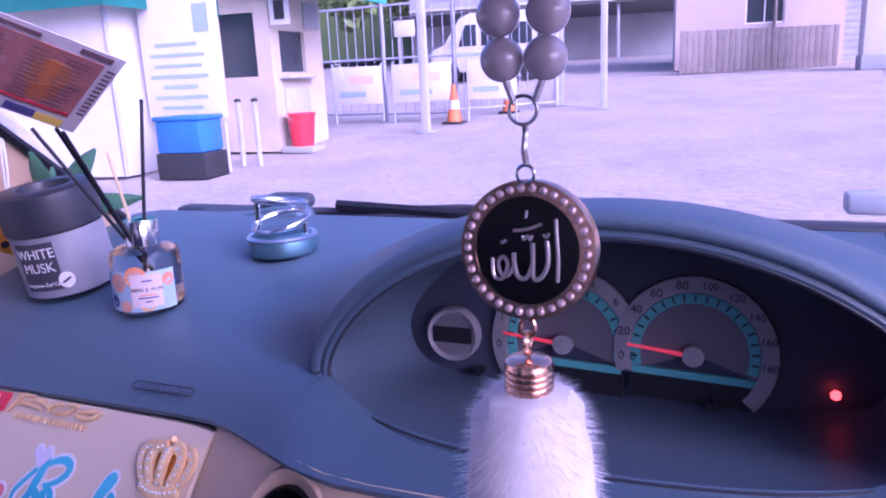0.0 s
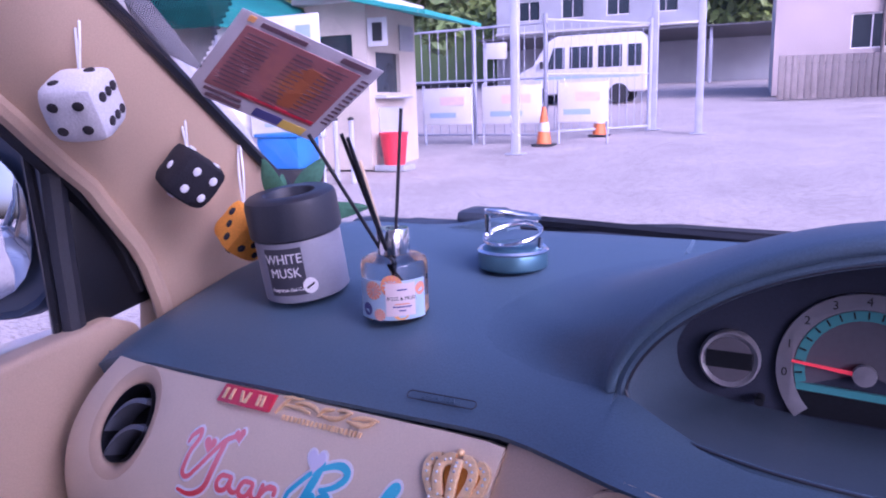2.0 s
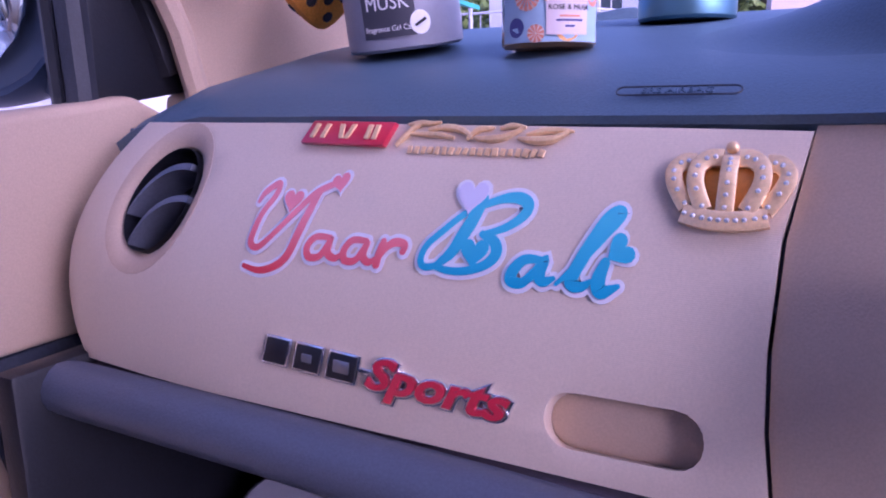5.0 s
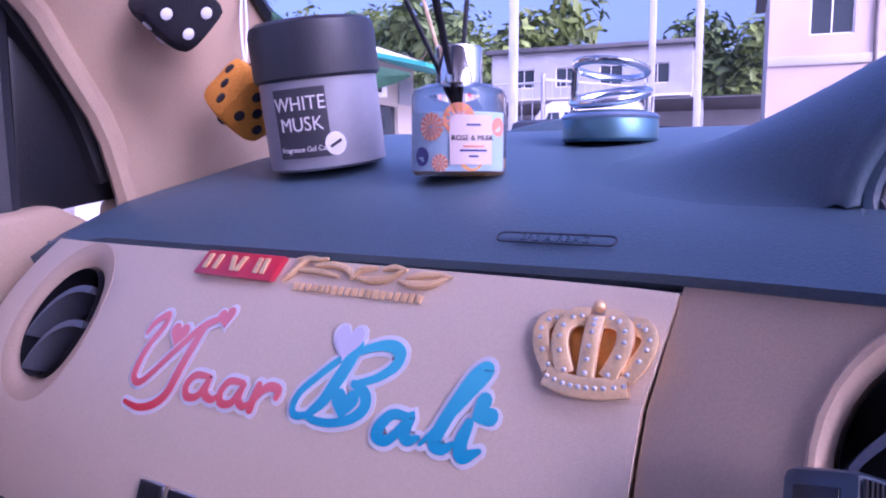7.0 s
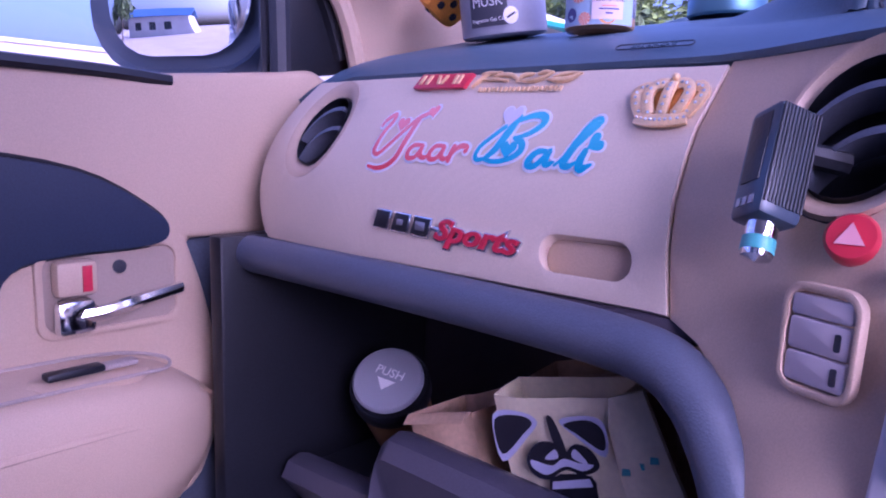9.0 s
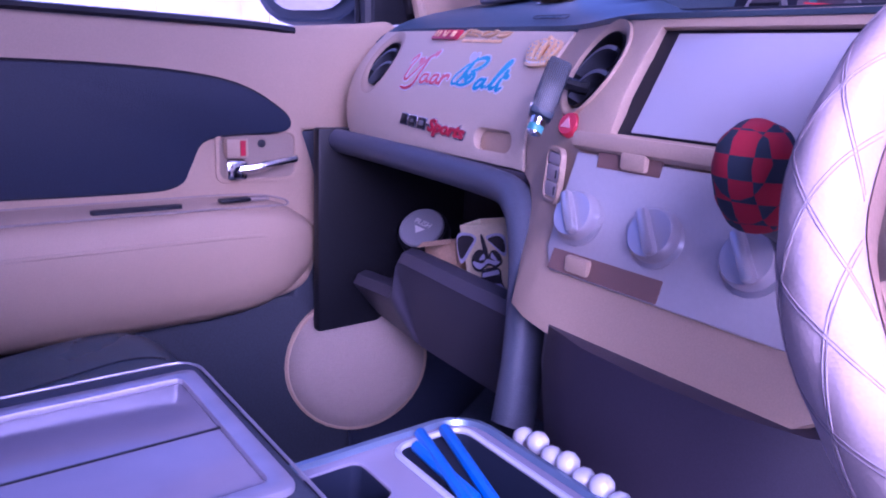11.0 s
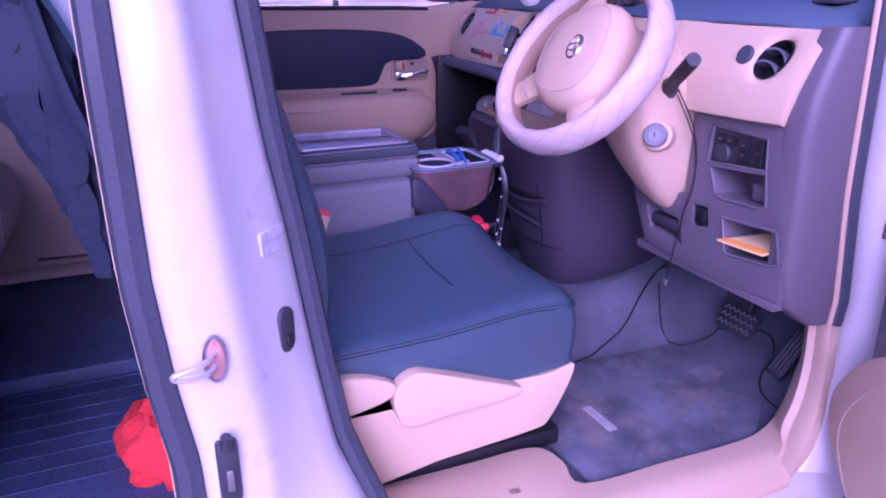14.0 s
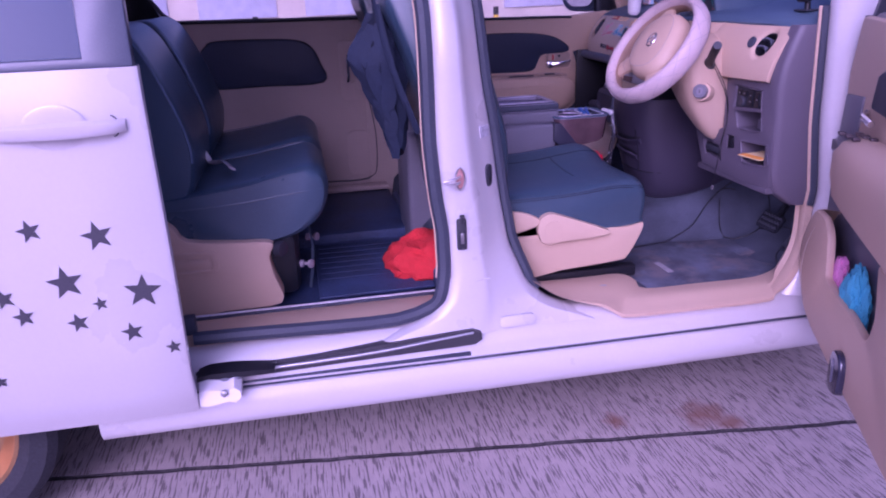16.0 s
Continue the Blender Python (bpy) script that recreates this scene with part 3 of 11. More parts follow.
# carpeted floors
def carpet_height(x, y):
    """The front floor: level, a hump along the middle, rising to the toe board."""
    up = interp({-0.40: 0.402, 0.60: 0.402, 0.72: 0.412, 0.82: 0.455, 0.95: 0.56, 1.10: 0.70, 1.13: 0.82}, y)
    side = max(0.0, min(1.0, (0.285 - abs(x - 0.02)) / 0.13))
    hump = side * side * (3 - 2 * side) * interp({-0.40: 0.02, 0.20: 0.04, 0.40: 0.11, 0.55: 0.135, 0.75: 0.16, 1.13: 0.05}, y)
    return up + hump + 0.004 * math.sin(x * 21 + y * 13) + 0.003 * math.sin(x * 47 - y * 31)


b = loft([[(-0.66 + 0.03 * i, -0.40 + 0.045 * j, carpet_height(-0.66 + 0.03 * i, -0.40 + 0.045 * j)) for i in range(45)] for j in range(35)], closed=False)
solo("front_carpet", b, CARPET, "worn dark blue-grey carpet on the front floor", "carpet", kind="structure")
b = loft([[(x, y, z) for x in (-0.66, -0.3, 0.0, 0.3, 0.52)] for y, z in ((-2.3, 0.41), (-1.0, 0.41), (-0.45, 0.41), (-0.40, 0.40))], closed=False)
solo("rear_carpet", b, REARCARPET, "dark blue-grey carpet behind the front seats", "carpet", kind="structure")

# windscreen
b = bmesh.new()
g = []
for i in range(9):
    f = i / 8
    g.append([b.verts.new((x * (0.635 - 0.055 * f), 1.04 - 0.61 * f - 0.09 * (x ** 2) * (1 - 0.3 * f), 1.215 + 0.40 * f + 0.03 * math.sin(math.pi * f))) for x in (-1, -0.75, -0.5, -0.25, 0, 0.25, 0.5, 0.75, 1)])
for i in range(8):
    for j in range(8):
        b.faces.new((g[i][j], g[i][j + 1], g[i + 1][j + 1], g[i + 1][j]))
ws = part("windscreen", b, GLASS, van, "clear curved windscreen")
ws.visible_shadow = False

# ---- dashboard ----
def bulge(x):
    """How far the middle of the dashboard comes out towards the seats."""
    def ss(a, b, v):
        t = min(1, max(0, (v - a) / (b - a)))
        return t * t * (3 - 2 * t)
    return -0.057 * ss(-0.26, -0.10, x) * (1 - ss(0.20, 0.42, x))


def face_y(x, z):
    return 0.614 + (z - 1.163) * 0.42 - 0.018 * max(0, math.sin(math.pi * (1.163 - z) / 0.15)) * (z > 1.013) + bulge(x) + 0.012 * max(0, (abs(x) - 0.5) / 0.15) ** 2


def face(u, v, d):
    """Point on the face of the dashboard at x = u, z = v, d in front of it."""
    return Vector((u, face_y(u, v) - 0.92 * d, v + 0.39 * d))


dash = thing("dashboard", "two-tone beige and blue-grey dashboard of a right-hand-drive car", "dashboard", (0, 0.7, 0.8))


def rim_y(x):
    """Where the lower edge of the instrument opening runs."""
    u = min(1.0, abs(x - 0.025) / 0.194)
    return 0.602 + 0.052 * u ** 2.6


def top_profile(x):
    """Cross-section of the padded top, from the lip to the windscreen; it drops away inside the instrument opening."""
    c = bulge(x)
    k = 0.005 * (-c / 0.057)
    e = max(0, (abs(x) - 0.58) / 0.1) ** 2 * 0.03
    lip = [(face_y(x, 1.158 + k) + 0.014, 1.158 + k), (face_y(x, 1.163 + k) + 0.001, 1.1625 + k - e), (face_y(x, 1.167 + k) - 0.002, 1.1665 + k - e)]
    full = [(0.626 + c, 1.1735), (0.638 + c * 0.95, 1.1805), (0.665 + c * 0.8, 1.1905), (0.70 + c * 0.5, 1.1985), (0.75 + c * 0.2, 1.2095), (0.80, 1.221), (0.86, 1.231), (0.92, 1.240), (0.955, 1.243), (0.972, 1.236), (0.985, 1.215)]
    if abs(x - 0.025) >= 0.1945:
        return lip + [(y, z - e * (y < 0.98)) for y, z in full]
    r = rim_y(x)
    y0 = lip[-1][0]
    u = min(1.0, max(0.0, (abs(x - 0.025) / 0.1945 - 0.55) / 0.45))
    w = u * u * (3 - 2 * u)
    level = interp({y: z for y, z in lip[2:] + full}, r)
    cut = [(y0 + (r - y0) * f, z + (interp({y: q for y, q in lip[2:] + full}, y0 + (r - y0) * f) - z) * w) for f, z in ((0.35, 1.1715), (0.75, 1.1745), (1.0, 1.1755))]
    cut += [(r + 0.006, 1.165 + (level - 1.176) * w), (r + 0.03, 1.135), (0.80, 1.135), (0.86, 1.20), (0.92, 1.235)]
    return lip + cut + full[-3:]


xs = [-0.672, -0.655, -0.62, -0.58, -0.5, -0.42, -0.34, -0.27, -0.24, -0.215, -0.19, -0.175, -0.171, -0.168, -0.16, -0.15, -0.135, -0.11, -0.08, -0.04, 0.0, 0.05, 0.09, 0.13, 0.16, 0.185, 0.20, 0.21, 0.218, 0.221, 0.225, 0.24, 0.27, 0.30, 0.36, 0.42, 0.5, 0.58, 0.63, 0.66, 0.69]
b = loft([[(x, y, z) for y, z in top_profile(x)] for x in xs], closed=False)
part("dash_top", b, DASH, dash, "padded blue-grey dashboard top")
part("windscreen_gutter", box((0, 1.02, 1.205), (1.30, 0.09, 0.03), 0.006), BLACK, dash)
part("windscreen_pad", box((-0.475, 0.995, 1.224), (0.145, 0.07, 0.030), 0.010), RUBBER, dash, "dark blue windscreen foot pad")
part("windscreen_pad", box((-0.432, 1.015, 1.246), (0.062, 0.05, 0.020), 0.009), RUBBER, dash)
part("windscreen_pad", box((-0.575, 0.990, 1.215), (0.055, 0.05, 0.022), 0.008), RUBBER, dash)

VANE = mat("blue_grey_vane", (0.11, 0.12, 0.155), 0.4, grain=0.1, scale=500)


def ribbed(name, color):
    """Beige plastic pressed with very fine level ribs."""
    m = mat(name, color, 0.55, grain=0.05, scale=900, stain=0.05)
    nt = m.node_tree
    tc = nt.nodes.new("ShaderNodeTexCoord")
    wv = nt.nodes.new("ShaderNodeTexWave")
    wv.bands_direction = "Z"
    wv.inputs["Scale"].default_value, wv.inputs["Distortion"].default_value = 400.0, 0.6
    bp = nt.nodes.new("ShaderNodeBump")
    bp.inputs["Strength"].default_value, bp.inputs["Distance"].default_value = 0.2, 0.0003
    nt.links.new(tc.outputs["Object"], wv.inputs["Vector"])
    nt.links.new(wv.outputs["Fac"], bp.inputs["Height"])
    nt.links.new(bp.outputs[0], nt.nodes["Principled BSDF"].inputs["Normal"])
    return m


# passenger panel with its round vent and a finger slot
P_OUT = spline([(-0.634, 1.163, 0), (-0.654, 1.135, 0), (-0.664, 1.10, 0), (-0.662, 1.066, 0), (-0.652, 1.035, 0), (-0.640, 1.016, 0)], 4)
P_OUT = [(p.x, p.y) for p in P_OUT] + [(-0.6, 1.0165), (-0.5, 1.016), (-0.4, 1.015), (-0.32, 1.014), (-0.2365, 1.013), (-0.2415, 1.05), (-0.243, 1.08), (-0.2415, 1.12), (-0.2335, 1.160), (-0.3, 1.161), (-0.4, 1.162), (-0.5, 1.163), (-0.58, 1.163)]


def leaf(cx, cz, rx, rz, n=24, skew=0.35):
    """A rounded vent opening with a flattened side."""
    out = []
    for i in range(n):
        a = 2 * math.pi * i / n
        x, z = math.cos(a), math.sin(a)
        out.append((cx + rx * (x + skew * 0.5 * z), cz + rz * z))
    return out


VL = (-0.592, 1.1185)
slot = [(-0.2955 + u, 1.0395 + v) for u, v in rounded(0.066, 0.025, 0.0115)]
part("glove_panel", plate([P_OUT, leaf(*VL, 0.0395, 0.0442), slot], face, -0.012, 0.0, 0.0012, cell=0.018), ribbed("ribbed_beige_trim", (0.70, 0.57, 0.44)), dash, "beige fine-ribbed passenger panel")
b = prism([(-0.2955 + u, 1.0395 + v) for u, v in rounded(0.070, 0.029, 0.0125)], face, -0.022, -0.012, 0.004)
part("finger_slot", b, BEIGE, dash, "recessed beige finger slot")


def vent(cx, cz, r, parent, angle=30, wide=0.0125):
    """A round vent: raised rim, dark drum, two curved vanes."""
    rim = [[face(cx + (r + dr) * (math.cos(a) + 0.17 * math.sin(a)), cz + (r + dr) * 1.12 * math.sin(a), d) for dr, d in ((wide, -0.004), (wide - 0.001, 0.0003), (wide * 0.65, -0.0004), (0.004, -0.0025), (0.0005, -0.006), (-0.001, -0.012))] for a in [2 * math.pi * i / 32 for i in range(32)]]
    v = part("vent", loft(rim, closed=False, loop=True), BEIGE, parent, "beige ringed round air vent")
    b = prism(leaf(cx, cz, r + 0.002, (r + 0.002) * 1.12, 28), face, -0.060, -0.030, 0)
    part("vent_drum", b, BLACK, v, "black vent drum")
    wall = [[face(cx + (r - 0.001) * (math.cos(a) + 0.17 * math.sin(a)), cz + (r - 0.001) * 1.12 * math.sin(a), d) for d in (-0.003, -0.04)] for a in [2 * math.pi * i / 32 for i in range(32)]]
    part("vent_throat", loft(wall, closed=False, loop=True), BLACK, v)
    for k, off in enumerate((-0.36, 0.30)):
        rows = []
        for i in range(13):
            u = -1 + 2 * i / 12
            ww = math.sqrt(max(0.0, 1 - u * u)) * 0.9
            a = radians(angle)
            x = u * 0.93 * math.sqrt(1 - off * off)
            z = off + 0.30 * (1 - u * u) - 0.1
            px_, pz_ = x * math.cos(a) - z * math.sin(a), x * math.sin(a) + z * math.cos(a)
            rows.append([face(cx + r * px_, cz + r * 1.1 * pz_ + dz, d) for dz, d in ((0.0018, -0.002), (-0.0018, -0.002), (-0.0018, -0.028), (0.0018, -0.028))])
        part("vane", loft(rows), VANE, v, "grey curved vane")
    return v


vent(*VL, 0.028, dash)

# middle panel
C_OUT = [(-0.2322, 1.165), (-0.2398, 1.12), (-0.2413, 1.08), (-0.2398, 1.05), (-0.2348, 1.012), (-0.214, 1.004), (-0.196, 0.990), (-0.180, 0.968), (-0.165, 0.940), (-0.15, 0.905), (-0.05, 0.895), (0.05, 0.895), (0.13, 0.905), (0.165, 0.93),
         (0.19, 1.0), (0.24, 1.010), (0.33, 1.012), (0.352, 1.012), (0.352, 1.164), (0.33, 1.165), (0.28, 1.170), (0.22, 1.1735), (0.08, 1.1735), (0.0, 1.1735), (-0.09, 1.173), (-0.14, 1.1735), (-0.19, 1.171)]
VC = (-0.146, 1.124)
SCREEN = [(-0.084, 1.161), (-0.084, 1.071), (0.090, 1.071), (0.090, 1.161)]
VD = (0.150, 1.119)
part("centre_panel", plate([C_OUT, leaf(*VC, 0.0385, 0.0465), SCREEN, leaf(*VD, 0.0425, 0.0475)], face, -0.014, -0.003, 0.0012, cell=0.03), BEIGE, dash, "beige middle panel")
vent(*VC, 0.032, dash, 20, 0.0085)
vent(*VD, 0.035, dash, 20, 0.0085)
b = prism([(-0.087, 1.164), (-0.087, 1.068), (0.093, 1.068), (0.093, 1.164)], face, -0.03, -0.010, 0)
part("screen_bezel", b, BLACK, dash, "black screen surround")
# pale base colour stands in for a reflection on the glossy screen
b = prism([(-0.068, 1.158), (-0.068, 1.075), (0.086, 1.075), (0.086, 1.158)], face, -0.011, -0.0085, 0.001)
part("screen", b, mat("screen_with_pale_sheen", (0.56, 0.54, 0.58), 0.16, spec=0.6, stain=0.05), dash, "switched-off glossy navigation screen with a pale reflection in its colour")

# driver's panel
D_OUT = [(0.355, 1.164), (0.355, 1.012), (0.443, 1.012), (0.52, 1.013), (0.60, 1.014), (0.658, 1.015), (0.665, 1.05), (0.672, 1.10), (0.680, 1.15), (0.682, 1.160), (0.60, 1.161), (0.52, 1.161), (0.443, 1.161)]
VR = (0.602, 1.1135)
part("driver_panel", plate([D_OUT, leaf(*VR, 0.040, 0.0448)], face, -0.012, 0.0, 0.0012, cell=0.03), BEIGE, dash, "beige panel beside the steering wheel")
vent(*VR, 0.028, dash, -15)
b = lathe([(0.0, 0), (0.0165, 0.0), (0.0165, 0.004), (0.014, 0.006), (0.0, 0.006)], frame_of(face(0.551, 1.115, 0), (0, -0.92, 0.39)), 28)
part("blank_button", b, RUBBER, dash, "round dark blank button")

# instrument hood over the middle
HCX = 0.025


def hood_pt(a, f, grow=0.0):
    """a: 0..1 from the left foot over the crown to the right foot; f: 0 at the rim, 1 at the windscreen side."""
    ang = math.pi * (1 - a)
    s = math.sin(ang)
    x = HCX + (0.195 + grow + 0.030 * f) * math.cos(ang)
    z = 1.195 - 0.012 * f + (0.108 + grow) * s ** 1.22 * (1 - 0.62 * f ** 1.25)
    return Vector((x, 0.656 + f * (0.05 + 0.25 * s), z))


def dash_height(x, y):
    """Height of the padded top, away from the instrument opening."""
    c = bulge(x)
    return interp({0.626 + c: 1.1735, 0.638 + c * 0.95: 1.1805, 0.665 + c * 0.8: 1.1905, 0.70 + c * 0.5: 1.1985, 0.75 + c * 0.2: 1.2095, 0.80: 1.221, 0.86: 1.231, 0.92: 1.240, 0.955: 1.243, 1.1: 1.243}, y)


rows = []
for i in range(57):
    a = i / 56
    ang = math.pi * (1 - a)
    sn = math.sin(ang)
    rim0 = hood_pt(a, 0, 0.011)
    lift = (rim0.z - dash_height(rim0.x, rim0.y)) * min(1.0, sn / 0.30)
    ring = []
    for f in (1.0, 0.9, 0.8, 0.7, 0.6, 0.5, 0.4, 0.3, 0.2, 0.12, 0.05, 0.015):
        x = HCX + (0.206 + 0.150 * f) * math.cos(ang)
        y = 0.656 + f * (0.035 + 0.262 * sn)
        ring.append(Vector((x, y, dash_height(x, y) - 0.0012 * f + lift * (1 - f) ** 2 * (1 + 2 * f))))
    ring += [hood_pt(a, 0, 0.010) + Vector((0, -0.004, -0.0005)), hood_pt(a, 0, 0.006) + Vector((0, -0.0065, -0.002)), hood_pt(a, 0, 0.002) + Vector((0, -0.005, -0.001)), hood_pt(a, 0, -0.002) + Vector((0, 0.003, 0))]
    rows.append(ring)
part("cluster_hood", loft(rows, closed=False), DASH, dash, "arched blue-grey instrument hood", smooth=60)
# lower rim and the shelf in front of the dials
half = [(-0.1685, 0.654, 1.193), (-0.164, 0.651, 1.186), (-0.152, 0.643, 1.1805), (-0.137, 0.633, 1.178), (-0.107, 0.620, 1.1765), (-0.076, 0.611, 1.1755), (-0.034, 0.605, 1.1745), (0.025, 0.602, 1.174)]
low = half + [(2 * HCX - x, y, z) for x, y, z in half[-2::-1]]
# one rounded lip round the whole opening, and the bowl that runs from it back to the dials
lip = [hood_pt(i / 56, 0, -0.001) + Vector((0, -0.001, 0)) for i in range(57)] + [Vector(p) for p in spline(low, 4)][::-1][1:-1]
for k in range(10):
    lip = [(lip[i - 1] + lip[i] * 2 + lip[(i + 1) % len(lip)]) / 4 for i in range(len(lip))]
part("hood_rim", tube([p + Vector((0, 0.001, -0.001)) for p in lip], 0.0046, 8, closed=True), DASH, dash, "rounded lip of the instrument opening")
part("rim_groove", tube([Vector((HCX + (p.x - HCX) * 0.984, p.y - 0.0022, p.z + (0.0028 if p.z < 1.196 else -0.0030))) for p in lip], 0.0011, 6, closed=True), DARK, dash)


def bowl(p, f):
    """From the lip at f = 0 to the edge of the dials at f = 1."""
    e = Vector((HCX + (p.x - HCX) * 0.915, 0.764, 1.191 - (1.195 - p.z) * 2.0 if p.z < 1.195 else 1.160 + (p.z - 1.160) * 0.885))
    return p.lerp(e, f) + Vector((0.010 * (p.x - HCX) / 0.19, 0, -0.007 if p.z < 1.195 else 0.004)) * math.sin(math.pi * f)


part("dial_bowl", loft([[bowl(p, f) for p in lip] for f in (0.0, 0.06, 0.16, 0.32, 0.52, 0.76, 1.0)], caps=False), mat("hollow_blue_vinyl", (0.085, 0.122, 0.175), 0.5, grain=0.1, scale=700, bump=0.2, stain=0.06), dash, "hollow blue-grey surround of the dials", smooth=60)


# dials
def dial_pt(u, v, d):
    return Vector((u, 0.762 + (v - 1.19) * 0.10 - d, v))


GREYRING = mat("silver_grey_dial_ring", (0.30, 0.29, 0.32), 0.4, grain=0.03, scale=300)
TEAL = mat("teal_dial_ring", (0.10, 0.42, 0.42), 0.4)
DIAL = mat("grey_dial_face", (0.15, 0.14, 0.165), 0.45, grain=0.04, scale=300)
# the red of the pointers has a faint glow added to it
NEEDLE = glow("glowing_red_needle", (0.85, 0.06, 0.07), 0.25)
cl = part("instrument_panel", prism([(HCX + 0.200 * math.cos(t), 1.140 + 0.145 * max(0, math.sin(t)) ** 0.9) for t in [math.pi * i / 28 for i in range(29)]], dial_pt, -0.02, -0.004, 0), mat("slate_cluster_face", (0.045, 0.052, 0.085), 0.5, grain=0.08, scale=500), dash, "dark slate instrument cluster")


def arc(cx, cz, r0, r1, a0, a1, n=28):
    pts = [(cx + r1 * math.cos(radians(a0 + (a1 - a0) * i / n)), cz + r1 * math.sin(radians(a0 + (a1 - a0) * i / n))) for i in range(n + 1)]
    pts += [(cx + r0 * math.cos(radians(a1 + (a0 - a1) * i / n)), cz + r0 * math.sin(radians(a1 + (a0 - a1) * i / n))) for i in range(n + 1)]
    return pts


for k, (cx, cz, R, n, tags, lo, hi) in enumerate(((-0.0215, 1.190, 0.0575, 8, "012345678", -18, 222), (0.0725, 1.190, 0.0565, 9, ("0", "20", "40", "60", "80", "100", "120", "140", "160", "180"), -42, 198))):
    dk = 0.0008 * k
    part("dial_face", prism(arc(cx, cz, 0.001, R, -20, 200), dial_pt, -0.004, -0.0005 + dk, 0), DIAL, cl, "grey dial face")
    part("dial_ring", prism(arc(cx, cz, R * 0.80, R, lo, hi), dial_pt, -0.002, 0.0012 + dk, 0.0004), GREYRING, cl, "silver grey scale ring")
    part("teal_ring", prism(arc(cx, cz, R * 0.66, R * 0.785, -16, 196), dial_pt, -0.002, 0.0008 + dk, 0), TEAL, cl, "teal inner scale ring")
    part("teal_base", prism([(cx - R * 0.75, cz - R * 0.30), (cx + R * 0.75, cz - R * 0.36), (cx + R * 0.75, cz - R * 0.27), (cx - R * 0.75, cz - R * 0.21)], dial_pt, -0.002, 0.001 + dk, 0), TEAL, cl)
    part("base_band", prism([(cx - R * 0.78, cz - R * 0.62), (cx + R * 0.78, cz - R * 0.66), (cx + R * 0.78, cz - R * 0.37), (cx - R * 0.78, cz - R * 0.31)], dial_pt, -0.002, 0.0006 + dk, 0), BLACK, cl)
    for i in range(2 * n + 1):
        a = radians(186 - 192 * i / (2 * n))
        c, s_ = math.cos(a), math.sin(a)
        part("tick", prism([(cx + R * q * c - w * s_, cz + R * q * s_ + w * c) for q, w in ((0.69, -0.0006), (0.775, -0.0006), (0.775, 0.0006), (0.69, 0.0006))], dial_pt, 0.0008 + dk, 0.0014 + dk, 0), BLACK, cl)
        if i % 2 == 0:
            m = frame_of(dial_pt(cx + R * 0.90 * c, cz + R * 0.90 * s_, 0.0016 + dk), (0, -1, 0.10))
            part("numeral", letters(tags[i // 2], m, 0.0088 if len(tags[i // 2]) < 3 else 0.0075, 0.0003), BLACK, cl)
    a = radians(174)
    part("needle", prism([(cx + R * q * math.cos(a) - w * math.sin(a), cz + R * q * math.sin(a) + w * math.cos(a)) for q, w in ((0.05, -0.0013), (0.82, -0.0007), (0.82, 0.0007), (0.05, 0.0013))], dial_pt, 0.004, 0.006, 0), NEEDLE, cl, "red pointer with a faint added glow")
    part("needle_cap", lathe([(0.0, 0), (0.0080, 0), (0.0075, 0.005), (0.0, 0.006)], frame_of(dial_pt(cx, cz, 0.003), (0, -1, 0.10)), 20), GREYRING, cl)
SD = (-0.111, 1.1895)
part("small_dial", lathe([(0.0, 0.0), (0.0175, 0.0), (0.0175, 0.004), (0.0205, 0.006), (0.0222, 0.003), (0.0222, -0.004)], frame_of(dial_pt(*SD, 0.002), (0, -1, 0.10)), 32), GREYRING, cl, "small round display with a grey ring")
part("display_face", lathe([(0.0, 0), (0.0172, 0), (0.0172, 0.0045), (0.0, 0.0046)], frame_of(dial_pt(*SD, 0.002), (0, -1, 0.10)), 28), DIAL, cl)
part("display_window", prism([(SD[0] - 0.0165, 1.1835), (SD[0] + 0.0165, 1.1835), (SD[0] + 0.0165, 1.1965), (SD[0] - 0.0165, 1.1965)], dial_pt, 0.006, 0.0072, 0), BLACK, cl)
part("warning_lamp", lathe([(0, 0), (0.0035, 0), (0.003, 0.002), (0, 0.0022)], frame_of(dial_pt(0.164, 1.172, 0.004), (0, -1, 0.10)), 12), glow("red_lamp", (1.0, 0.05, 0.02), 3.0), cl, "lit red warning lamp")
for u, v in ((-0.088, 1.162), (0.086, 1.156)):
    part("trip_knob", tube([dial_pt(u, v, 0), dial_pt(u, v, 0.010)], 0.0035, 10), BLACK, cl)

# centre stack below the screen
part("hazard_button", lathe([(0.0, -0.006), (0.0118, -0.006), (0.0118, 0.0), (0.0100, 0.0025), (0.0, 0.003)], frame_of(face(-0.139, 1.0720, 0), (0.0, -0.92, 0.39)), 28), mat("red_plastic", (0.55, 0.03, 0.05), 0.3, coat=0.3), dash, "round red hazard button")
hm = frame_of(face(-0.139, 1.0720, 0.0032), (0, -0.92, 0.39))
part("hazard_mark", prism([(-0.0062, -0.0042), (0.0062, -0.0042), (0, 0.0062)], on(hm), -0.0003, 0.0006, 0), mat("pink_mark", (0.75, 0.35, 0.38), 0.4), dash)
CS = frame_of(face(-0.146, 1.0235, 0.0025), (face(-0.146, 1.0235, 0) - face(-0.156, 1.0235, 0)).cross(face(-0.146, 1.0335, 0) - face(-0.146, 1.0235, 0)))
hous = part("switch_bezel", plate([rounded(0.040, 0.052, 0.010), rounded(0.033, 0.044, 0.007)], on(CS), -0.003, 0.003, 0.0012), BEIGE, dash, "beige switch bezel")
